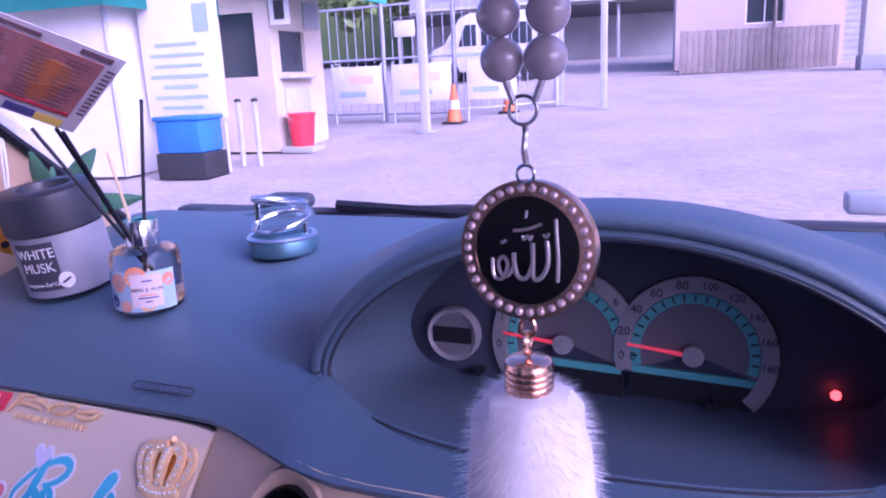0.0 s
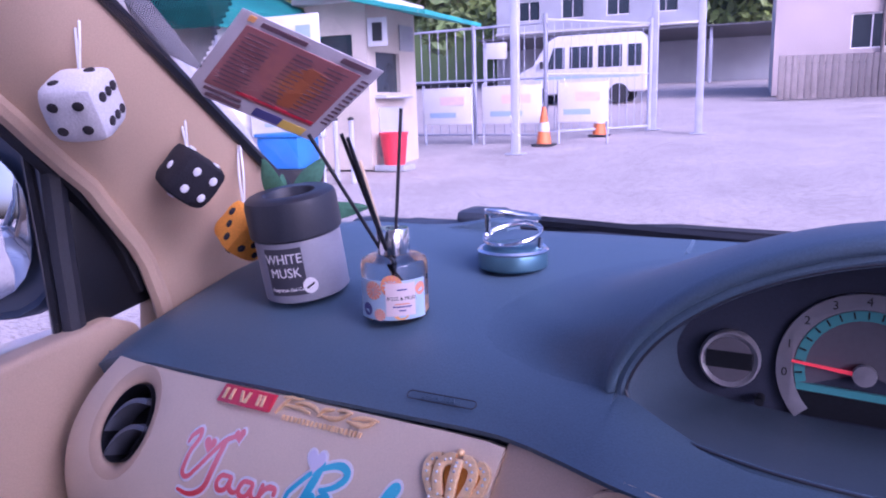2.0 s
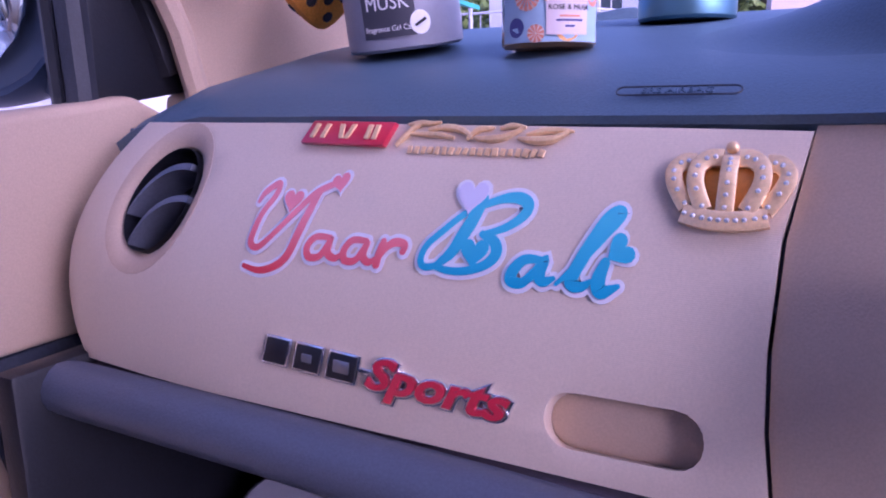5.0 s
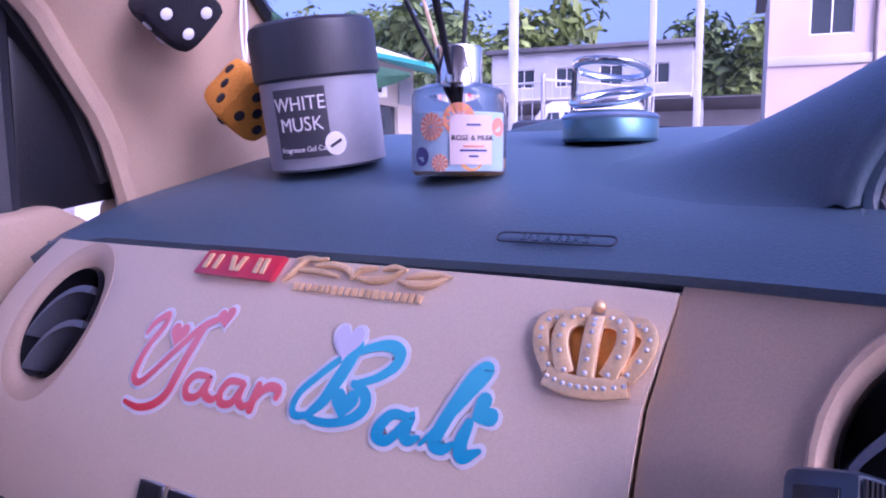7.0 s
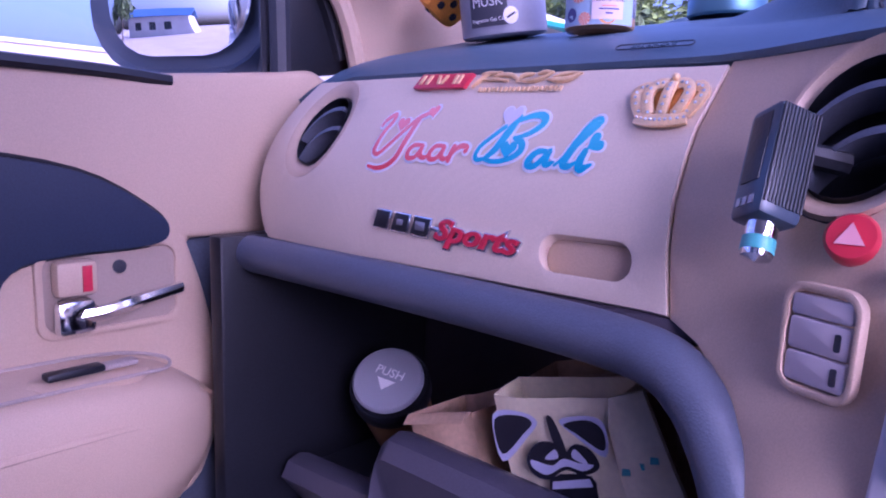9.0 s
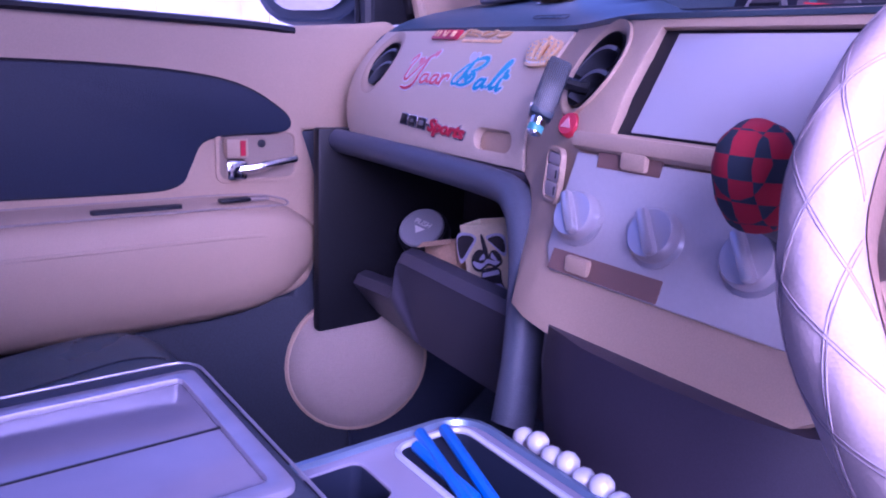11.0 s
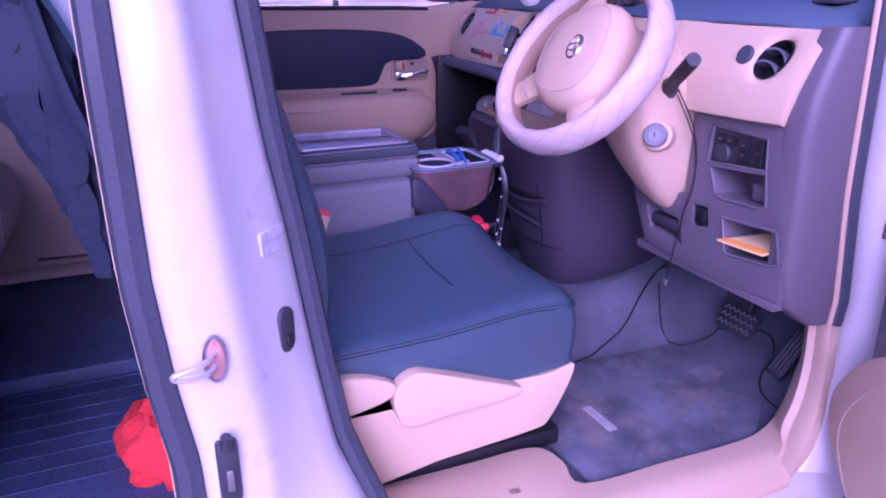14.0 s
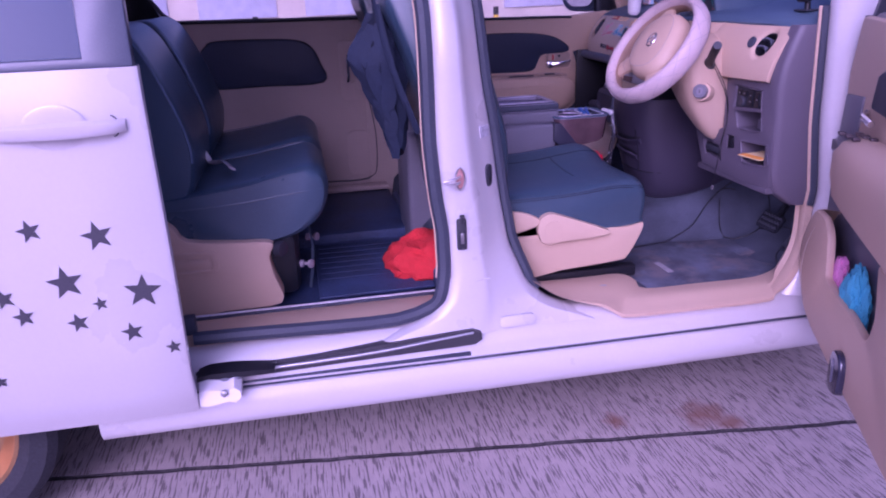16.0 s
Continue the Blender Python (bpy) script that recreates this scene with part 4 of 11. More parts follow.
for v, h in ((0.0155, 0.010), (0.002, 0.015), (-0.0135, 0.014)):
    part("blank_switch", prism([(u, v + w) for u, w in rounded(0.031, h, 0.002)], on(CS), -0.003, 0.002, 0.001), mat("grey_beige_plastic", (0.62, 0.54, 0.54), 0.4), hous)
    if v < 0.01:
        part("switch_mark", prism([(0.010 + u, v + w) for u, w in rounded(0.003, 0.008, 0.001)], on(CS), 0.0018, 0.0026, 0), DARK, hous)
CP = mat("silver_grey_panel", (0.60, 0.57, 0.59), 0.35, grain=0.02, scale=300, stain=0.04)
part("climate_panel", prism([(-0.112, 1.050), (-0.118, 0.965), (-0.105, 0.948), (0.115, 0.948), (0.125, 0.965), (0.118, 1.050)], face, -0.004, 0.003, 0.002), CP, dash, "silver grey climate panel")
part("ledge", prism([(-0.115, 1.066), (0.12, 1.066), (0.12, 1.052), (-0.115, 1.052)], face, -0.004, 0.012, 0.004), BEIGE, dash)
SILVER = mat("satin_silver_knob", (0.58, 0.55, 0.58), 0.28, metal=0.55, stain=0.05)
for u in (-0.088, -0.007, 0.074):
    m = frame_of(face(u, 0.995, 0.003), (0, -0.92, 0.39))
    kn = part("climate_knob", lathe([(0.0255, 0.0), (0.0255, 0.004), (0.022, 0.006), (0.0205, 0.014), (0.019, 0.016), (0.0, 0.0165)], m, 28), SILVER, dash, "silver rotary climate knob")
    part("knob_grip", prism(rounded(0.010, 0.040, 0.004), on(m @ Matrix.Rotation(radians(35), 4, "Z")), 0.015, 0.024, 0.003), SILVER, kn)
for u0, u1, v, us in ((-0.085, -0.020, 1.048, -0.045), (-0.106, 0.010, 0.9575, -0.072)):
    part("slot_back", prism([(u0, v - 0.0085), (u1, v - 0.0085), (u1, v + 0.0085), (u0, v + 0.0085)], face, 0.002, 0.0042, 0), mat("brown_slot", (0.24, 0.14, 0.11), 0.5) if v > 1 else bpy.data.materials["brown_slot"], dash, "brown slider slot")
    part("slider", box(face(us, v, 0.006), (0.026, 0.008, 0.015), 0.003), BEIGE, dash)
part("red_mark", prism([(-0.028, 1.031), (-0.010, 1.031), (-0.010, 1.034), (-0.028, 1.034)], face, 0.003, 0.0036, 0), RED, dash)
part("blue_mark", prism([(-0.066, 1.030), (-0.046, 1.030), (-0.046, 1.033), (-0.066, 1.033)], face, 0.003, 0.0036, 0), TEAL, dash)
# airbag embossing on the padded top
am = frame_of((-0.2915, 0.6265, 1.1775), (0, -0.55, 0.83))
part("airbag_outline", tube([am @ Vector((u, v, 0.0)) for u, v in rounded(0.056, 0.0068, 0.0033)], 0.0005, 5, closed=True), DARK, dash, "embossed airbag outline")
part("airbag_wording", letters("SRS AIRBAG", am, 0.0062, 0.0008), DASH, dash, "embossed airbag wording")

# ---- front passenger door, closed ----
pdoor = thing("passenger_door", "closed beige front passenger door with a navy pad", "car door", (-0.72, 0.2, 0.45))


def on_left(u, v, d):
    return Vector((-0.70 + d, u, v))


part("outer_skin", prism([(-0.36, 0.36), (0.66, 0.36), (0.70, 0.7), (0.70, 1.16), (-0.36, 1.165)], on_left, -0.10, -0.03, 0.01), PAINT, pdoor)
TRIM = [(p.x, p.y) for p in spline([(0.512, 1.012, 0), (0.532, 0.95, 0), (0.545, 0.87, 0), (0.535, 0.80, 0), (0.49, 0.752, 0), (0.32, 0.738, 0), (0.0, 0.738, 0), (-0.09, 0.72, 0), (-0.14, 0.64, 0), (-0.26, 0.62, 0)], 4)]
TRIM += [(-0.34, 0.62), (-0.34, 1.168), (0.0, 1.164), (0.3, 1.160), (0.50, 1.165), (0.62, 1.176), (0.665, 1.182), (0.70, 1.165), (0.70, 1.08), (0.70, 1.012)]
part("trim_panel", prism(TRIM, on_left, -0.03, 0.005, 0.008, 3), BEIGE, pdoor, "moulded beige trim panel")
part("lower_panel", prism([(-0.34, 0.43), (0.62, 0.43), (0.64, 0.75), (0.60, 1.011), (0.50, 1.011), (0.50, 0.745), (-0.34, 0.745)], on_left, -0.035, -0.003, 0.006), RUBBER, pdoor, "dark navy lower door panel")
rings = []
for y, s in ((-0.165, 0.02), (-0.155, 0.35), (-0.13, 0.62), (-0.09, 0.82), (-0.03, 0.95), (0.08, 1), (0.25, 1), (0.35, 1), (0.40, 0.97), (0.44, 0.90), (0.475, 0.76), (0.503, 0.55), (0.525, 0.30), (0.538, 0.03)):
    zc = 0.835
    rings.append([(-0.70, y, zc + 0.088 * s), (-0.668 + 0.0 * s, y, zc + 0.083 * s), (-0.70 + 0.062 * s, y, zc + 0.074 * s), (-0.70 + 0.076 * s, y, zc + 0.060 * s), (-0.70 + 0.080 * s, y, zc + 0.03 * s),
                  (-0.70 + 0.074 * s, y, zc - 0.03 * s), (-0.70 + 0.055 * s, y, zc - 0.075 * s), (-0.70 + 0.02 * s, y, zc - 0.098 * s), (-0.70, y, zc - 0.10 * s)])
part("armrest", loft(rings), BEIGE, pdoor, "beige moulded armrest")
pts = [(-0.6225 - 0.0, y, 0.874) for y in (-0.05, 0.1, 0.25, 0.33)] + [(-0.6255, 0.40, 0.872), (-0.634, 0.44, 0.867), (-0.648, 0.475, 0.86)]
part("armrest_bead", tube(spline(pts, 4), 0.0035, 6), BEIGE, pdoor)
PAD = [(p.x, p.y) for p in spline([(-0.145, 0.95, 0), (-0.140, 1.01, 0), (-0.11, 1.065, 0), (-0.045, 1.096, 0), (0.12, 1.102, 0), (0.30, 1.096, 0), (0.41, 1.078, 0), (0.475, 1.042, 0), (0.488, 1.022, 0), (0.47, 1.011, 0), (0.40, 1.009, 0), (0.356, 1.0, 0), (0.336, 0.965, 0), (0.318, 0.940, 0), (0.25, 0.934, 0), (0.0, 0.938, 0), (-0.13, 0.942, 0)], 4, True)]
part("door_pad", prism(PAD, on_left, 0.0, 0.016, 0.009, 3), mat("navy_vinyl", (0.018, 0.028, 0.06), 0.5, grain=0.12, scale=500, bump=0.25, stain=0.08), pdoor, "navy vinyl padded insert")
PADLINE = [Vector((-0.694, u, v)) for u, v in PAD]
part("pad_piping", tube(PADLINE, 0.0035, 6, closed=True), BLACK, pdoor)
HC = frame_of((-0.6945, 0.438, 0.976), (1, 0, 0))
cup = part("handle_cup", plate([rounded(0.128, 0.078, 0.014), rounded(0.116, 0.066, 0.012)], on(HC), -0.002, 0.004, 0.0015), BEIGE, pdoor, "beige recessed handle cup")
# back of the recess in a darker beige that carries its shade
part("cup_back", prism(rounded(0.120, 0.070, 0.012), on(HC), -0.018, 0.0008, 0.0), mat("shaded_beige", (0.40, 0.31, 0.24), 0.6, grain=0.05, scale=500), cup)
b = box((-0.682, 0.400, 0.958), (0.016, 0.032, 0.030), 0.006)
tube(spline([(-0.682, 0.405, 0.957), (-0.674, 0.425, 0.960), (-0.670, 0.455, 0.967), (-0.672, 0.490, 0.972)], 4), lambda f: 0.010 - 0.003 * f, 8, bm=b, flat=0.7)
part("pull_lever", b, CHROME, pdoor, "chrome door pull lever")
part("lock_knob", box((-0.684, 0.402, 0.990), (0.016, 0.034, 0.030), 0.005), BEIGE, pdoor, "beige lock knob")
part("lock_mark", box((-0.6755, 0.409, 0.990), (0.0015, 0.008, 0.022), 0.0005), RED, pdoor, "red lock mark")
part("screw", lathe([(0.0, 0.0), (0.006, 0.0), (0.006, 0.002), (0.0, 0.003)], frame_of((-0.6935, 0.444, 0.994), (1, 0, 0)), 12), DARK, pdoor)
part("armrest_rim", tube(spline([(-0.692, -0.10, 0.9215), (-0.690, 0.30, 0.9215), (-0.686, 0.42, 0.9200), (-0.668, 0.466, 0.9130), (-0.648, 0.462, 0.9085), (-0.640, 0.43, 0.9105), (-0.638, 0.30, 0.9125), (-0.638, -0.05, 0.9125)], 5), 0.0016, 6), BEIGE_DARK, pdoor)
b = prism([(0.36, -0.641), (0.435, -0.641), (0.445, -0.648), (0.43, -0.664), (0.355, -0.666), (0.35, -0.655)], lambda u, v, d: (v, u, 0.9145 + d + (v + 0.67) * -0.25), -0.004, 0.004, 0.0015)
sw = part("switch_plate", b, BEIGE, pdoor)
part("window_switch", box((-0.652, 0.385, 0.9205), (0.014, 0.045, 0.006), 0.002), BLACK, sw, "black window switch")
part("switch_tail", box((-0.653, 0.421, 0.9195), (0.013, 0.03, 0.005), 0.002), BEIGE_DARK, sw)
part("pull_pocket", prism(rounded(0.115, 0.014, 0.006), lambda u, v, d: (-0.656 + v, 0.255 + u, 0.9175 + d), -0.003, 0.0016, 0.0), DARK, pdoor, "dark pull pocket")
part("belt_seal", tube(spline([(-0.694, -0.34, 1.172), (-0.694, 0.1, 1.167), (-0.694, 0.40, 1.163), (-0.698, 0.50, 1.158)], 6), 0.006, 6), BLACK, pdoor, "black window seal")

# window frame, sail panel and glass
part("sail_panel", prism([(0.646, 1.172), (0.74, 1.185), (0.745, 1.24), (0.70, 1.295), (0.655, 1.345), (0.646, 1.345)], on_left, -0.03, -0.012, 0.003), BLACK, pdoor, "black door mirror panel")
part("window_divider", tube([(-0.716, 0.636, 1.16), (-0.716, 0.634, 1.25), (-0.712, 0.632, 1.345)], 0.012, 8), DARK, pdoor, "dark window divider")
part("window_seal", tube([(-0.722, 0.622, 1.16), (-0.722, 0.620, 1.25), (-0.716, 0.612, 1.36)], 0.005, 6), BLACK, pdoor)
part("frame_rail", tube(spline([(-0.715, 0.72, 1.20), (-0.715, 0.69, 1.27), (-0.71, 0.625, 1.35), (-0.70, 0.52, 1.45), (-0.66, 0.35, 1.58), (-0.645, 0.1, 1.61), (-0.645, -0.34, 1.61)], 6), 0.014, 8), BLACK, pdoor, "black window frame")
part("frame_rail", tube([(-0.705, -0.36, 1.16), (-0.64, -0.38, 1.61)], 0.022, 8), BLACK, pdoor)
b = bmesh.new()
vs = [b.verts.new(p) for p in ((-0.716, -0.36, 1.16), (-0.716, 0.625, 1.168), (-0.712, 0.615, 1.36), (-0.705, 0.55, 1.43), (-0.66, 0.35, 1.58), (-0.652, -0.38, 1.605))]
b.faces.new(vs)
wg = part("window_pane", b, GLASS, pdoor, "clear window pane")
wg.visible_shadow = False

# outside mirror
mirror = thing("door_mirror", "blue-grey painted outside mirror on the passenger door", "mirror", (-0.86, 0.64, 1.18))
MM = frame_of((-0.862, 0.612, 1.279), (0.36, -0.93, 0.03))
SLATE = mat("slate_mirror_plastic", (0.05, 0.066, 0.10), 0.4, grain=0.08, scale=500, stain=0.06)
sh = [[MM @ Vector((u * s, v * s, d)) for u, v in rounded(0.256, 0.200, 0.080, 5)] for s, d in ((0.94, 0.004), (1.0, 0.010), (1.03, 0.0), (1.05, -0.02), (0.98, -0.06), (0.78, -0.095), (0.4, -0.11))]
part("housing", loft(sh), SLATE, mirror, "dark mirror housing")
part("mirror_glass", prism(rounded(0.198, 0.162, 0.064, 5), on(MM), 0.009, 0.0125, 0.001), mat("mirror_silver", (0.9, 0.92, 0.95), 0.01, metal=1), mirror, "silvered mirror glass")
part("mirror_arm", tube([(-0.72, 0.66, 1.19), (-0.78, 0.67, 1.20), (-0.83, 0.68, 1.23)], 0.022, 10), SLATE, mirror)

# windscreen pillar trim on the passenger side
PIL_L = {1.12: 0.745, 1.185: 0.734, 1.242: 0.717, 1.32: 0.663, 1.348: 0.632, 1.394: 0.588, 1.60: 0.36}


def pillar_trim(s):
    rings = []
    for i in range(18):
        z = 1.125 + 0.49 * i / 17
        yl, yr = interp(PIL_L, z), 0.862 - (z - 1.279) / 0.83 + 0.06 * max(0, 1.25 - z)
        k = 0.05 * max(0, z - 1.3)
        L, R = Vector((-0.688 + k, yl, z)), Vector((-0.606 + k, yr, z))
        n = Vector((0.9, -0.40, 0.15)).normalized()
        rings.append([(Vector((s * -1 * p.x, p.y, p.z))) for p in (L - n * 0.03, L, L.lerp(R, 0.2) + n * 0.006, L.lerp(R, 0.5) + n * 0.010, L.lerp(R, 0.8) + n * 0.006, R, R - n * 0.03)])
    return loft(rings)


part("side_liner", prism([(0.705, 1.02), (1.0, 1.02), (1.0, 1.20), (0.80, 1.20), (0.725, 1.182)], on_left, -0.03, 0.006, 0.006), BEIGE, van)
part("pillar_trim", pillar_trim(-1), BEIGE, van, "beige windscreen pillar trim")
part("pillar_trim", pillar_trim(1), BEIGE, van)
w = [(-0.690 + 0.05 * max(0, z - 1.3), interp(PIL_L, z) - 0.010, z) for z in [1.165 + 0.44 * i / 20 for i in range(21)]]
part("pillar_welt", tube(w, 0.010, 8), BEIGE, van, "beige cloth door welt")
f = [(-0.604 + 0.05 * max(0, z - 1.3), 0.862 - (z - 1.279) / 0.83 + 0.005, z) for z in (1.24, 1.35, 1.5, 1.61)]
part("glass_edge", tube(f, 0.006, 6), BLACK, van)

# ---- rear left side of the cabin ----
side = thing("rear_side_door", "closed beige rear sliding door with a navy pad", "car door", (-0.70, -0.85, 0.45))
part("outer_skin", prism([(-1.36, 0.36), (-0.38, 0.36), (-0.38, 1.165), (-1.36, 1.17)], on_left, -0.10, -0.025, 0.01), PAINT, side)
part("trim_panel", prism([(-1.60, 0.44), (-0.40, 0.44), (-0.38, 1.19), (-0.8, 1.195), (-1.22, 1.205), (-1.60, 1.22)], on_left, -0.025, 0.0, 0.006), BEIGE_DARK, side, "rear trim panel, beige darkened for shade")
RPAD = [(p.x, p.y) for p in spline([(-1.118, 0.945, 0), (-1.116, 1.06, 0), (-1.09, 1.105, 0), (-1.045, 1.125, 0), (-0.86, 1.125, 0), (-0.72, 1.115, 0), (-0.66, 1.085, 0), (-0.628, 1.02, 0), (-0.62, 0.94, 0), (-0.85, 0.936, 0)], 4, True)]
part("door_pad", prism(RPAD, on_left, 0.0, 0.014, 0.008, 3), bpy.data.materials["navy_vinyl"], side, "navy vinyl padded insert")
part("pad_piping", tube([Vector((-0.699, u, v)) for u, v in RPAD], 0.0035, 6, closed=True), BLACK, side)
# grab recess, lower pocket relief and seam lines
part("grab_frame", plate([rounded(0.085, 0.25, 0.02), rounded(0.05, 0.10, 0.015)], on(frame_of((-0.70, -0.505, 0.98), (1, 0, 0))), -0.004, 0.006, 0.003), BEIGE_DARK, side)
part("grab_handle", tube([(-0.69, -0.515, 1.03), (-0.68, -0.512, 1.00), (-0.68, -0.512, 0.96), (-0.69, -0.515, 0.935)], 0.006, 8), CHROME, side, "chrome pull")
part("relief", prism(rounded(0.10, 0.20, 0.03), on(frame_of((-0.70, -0.49, 0.62), (1, 0, 0))), -0.004, 0.007, 0.005), BEIGE_DARK, side)
pts = [(-0.697, -0.70, 0.50), (-0.697, -0.50, 0.495), (-0.697, -0.44, 0.51), (-0.697, -0.415, 0.55), (-0.697, -0.41, 0.7), (-0.697, -0.43, 0.85)]
part("seam", tube(spline(pts, 5), 0.004, 6), DARK, side)
part("track_ledge", box((-0.665, -0.85, 0.470), (0.07, 0.95, 0.02), 0.006), BEIGE_DARK, side)
part("belt_seal", tube([(-0.695, -0.39, 1.197), (-0.695, -0.8, 1.20), (-0.695, -1.19, 1.207), (-0.69, -1.235, 1.24), (-0.68, -1.28, 1.31), (-0.66, -1.32, 1.42)], 0.008, 6), BLACK, side)
b = bmesh.new()
b.faces.new([b.verts.new(p) for p in ((-0.715, -0.40, 1.19), (-0.715, -1.22, 1.20), (-0.70, -1.32, 1.40), (-0.66, -1.38, 1.60), (-0.652, -0.40, 1.605))])
wg = part("window_pane", b, GLASS, side, "clear window pane")
wg.visible_shadow = False
part("rear_pillar", prism([(-1.66, 1.20), (-1.235, 1.21), (-1.30, 1.36), (-1.40, 1.62), (-1.66, 1.62)], lambda u, v, d: (d + lean(v), u, v), -0.74, -0.70, 0.006), BLACK, side)
b = prism([(-2.4, 1.18), (-1.64, 1.18), (-1.64, 1.64), (-2.4, 1.64)], lambda u, v, d: (d + lean(v), u, v), -0.78, -0.72, 0.01)
part("quarter_panel", b, PAINT, van)
part("roof_rail", box((-0.615, -0.6, 1.615), (0.07, 2.0, 0.05), 0.015), BEIGE, van)
part("roof_rail", box((0.615, -0.95, 1.615), (0.07, 2.8, 0.05), 0.015), BEIGE, van)
part("middle_pillar", prism([(-0.45, 0.40), (-0.30, 0.40), (-0.32, 1.17), (-0.44, 1.17)], on_left, -0.06, 0.006, 0.006), BEIGE_DARK, van, "pillar trim, beige darkened for shade")
part("middle_pillar", prism([(-0.44, 1.16), (-0.33, 1.16), (-0.35, 1.62), (-0.45, 1.62)], lambda u, v, d: (d + lean(v), u, v), -0.73, -0.66, 0.01), BEIGE, van)

# ---- steering wheel ----
wheel = thing("steering_wheel", "beige steering wheel in a quilted white leather cover", "steering wheel", (0.345, 0.382, 1.091))
WM = frame_of((0.3446, 0.3822, 1.0914), (0.0883, -0.792, 0.604))
HM = WM @ Matrix.Translation((0.018, 0.007, 0.0233))
RW, RA, RB = 0.1705, 0.0185, 0.0330


def rim_pt(a, t, grow=0.0):
    """A point on the oval rim: a round the wheel, t round the tube."""
    r = RW + (RA + grow) * (1 + 0.03 * math.sin(16 * a)) * math.cos(t)
    return WM @ Vector((r * math.cos(a), r * math.sin(a), (RB + grow) * math.sin(t)))


ringp = [[rim_pt(a, t) for t in [2 * math.pi * j / 20 for j in range(20)]] for a in [2 * math.pi * i / 80 for i in range(80)]]
cover = part("wheel_cover", loft(ringp, loop=True), WHEELCOVER, wheel, "quilted white leather cover")
band = [[rim_pt(a, t, 0.0009) for t in [radians(q) for q in (158, 168, 180, 192, 204, 216, 226)]] + [rim_pt(a, t, -0.004) for t in (radians(210), radians(175))] for a in [2 * math.pi * i / 80 for i in range(80)]]
part("inner_band", loft(band, loop=True), mat("tan_leather", (0.36, 0.24, 0.17), 0.5, grain=0.08, scale=400, bump=0.1), wheel, "tan inner band")


def stitch(k, sgn, off):
    """One winding seam of the quilting."""
    pts = []
    for i in range(30):
        f = i / 29
        a = 2 * math.pi * (k + f * 2.6 + off) / 18
        t = radians(-60) + f * radians(212) if sgn > 0 else radians(152) - f * radians(212)
        pts.append(rim_pt(a, t, 0.0001))
    return pts


THREAD = mat("grey_thread", (0.40, 0.345, 0.375), 0.8)
for k in range(18):
    for sgn in (1, -1):
        for off in (-0.03, 0.03):
            part("stitch", tube(stitch(k, sgn, off), 0.0003, 4), THREAD, cover)
# hub pad: rounded shield shape, domed
hub_out = spline([(0, 0.070, 0), (0.055, 0.064, 0), (0.088, 0.035, 0), (0.092, -0.01, 0), (0.075, -0.055, 0), (0.04, -0.078, 0), (0, -0.084, 0), (-0.04, -0.078, 0), (-0.075, -0.055, 0), (-0.092, -0.01, 0), (-0.088, 0.035, 0), (-0.055, 0.064, 0)], 4, True)
hub_out = [Matrix.Rotation(radians(-74), 3, 'Z') @ p for p in hub_out]
hr = [[HM @ Vector((p.x * s + k, p.y * s - k * 0.3, d)) for p in hub_out] for s, d, k in ((1.10, -0.06, 0.004), (1.18, -0.03, 0.004), (1.16, -0.010, 0.002), (1.08, 0.003, -0.004), (1.0, 0.0095, -0.008), (0.975, 0.0108, -0.009), (0.68, 0.017, -0.007), (0.35, 0.0195, -0.004), (0.02, 0.020, -0.002))]
part("hub", loft(hr), BEIGE, wheel, "beige airbag hub")
part("hub_seam", tube([HM @ Vector((p.x * 0.985 - 0.009, p.y * 0.985 + 0.003, 0.0104)) for p in hub_out], 0.0012, 6, closed=True), BEIGE_DARK, wheel)
SPOKES = [(0.018 + 0.06 * math.cos(radians(a)), 0.007 + 0.06 * math.sin(radians(a)), 0.150 * math.cos(radians(a)), 0.150 * math.sin(radians(a)), wa, wb) for a, wa, wb in ((118, 0.048, 0.028), (214, 0.056, 0.028), (307, 0.050, 0.027))]
for x0, y0, x1, y1, wa, wb in SPOKES:
    d = Vector((x1 - x0, y1 - y0, 0)).normalized()
    nrm = Vector((-d.y, d.x, 0))
    rr = []
    for i in range(7):
        f = i / 6
        c = Vector((x0 + (x1 - x0) * f, y0 + (y1 - y0) * f, 0))
        ww = wb + (wa - wb) * (1 - f) ** 2.2
        rr.append([WM @ (c + nrm * (ww * cx) + Vector((0, 0, cz + 0.012 * (1 - f)))) for cx, cz in ((-1, -0.012), (-1, -0.002), (-0.8, 0.003), (0, 0.006), (0.8, 0.003), (1, -0.002), (1, -0.012), (0, -0.016))])
    part("spoke", loft(rr), BEIGE, wheel, "beige spoke")
    if x1 > 0 or y1 > 0:
        continue
    c = Vector((x0 + (x1 - x0) * 0.62, y0 + (y1 - y0) * 0.62, 0))
    part("spoke_seam", tube([WM @ (c + nrm * (k * (wb + (wa - wb) * 0.14)) + d * (0.010 * (1 - k * k)) + Vector((0, 0, 0.0145 - 0.005 * k * k))) for k in (-1.0, -0.6, -0.2, 0.2, 0.6, 1.0)], 0.0010, 5), BEIGE_DARK, wheel)
part("back_shell", lathe([(0.05, -0.10), (0.080, -0.07), (0.084, -0.04), (0.08, -0.03)], HM, 28), BEIGE, wheel)
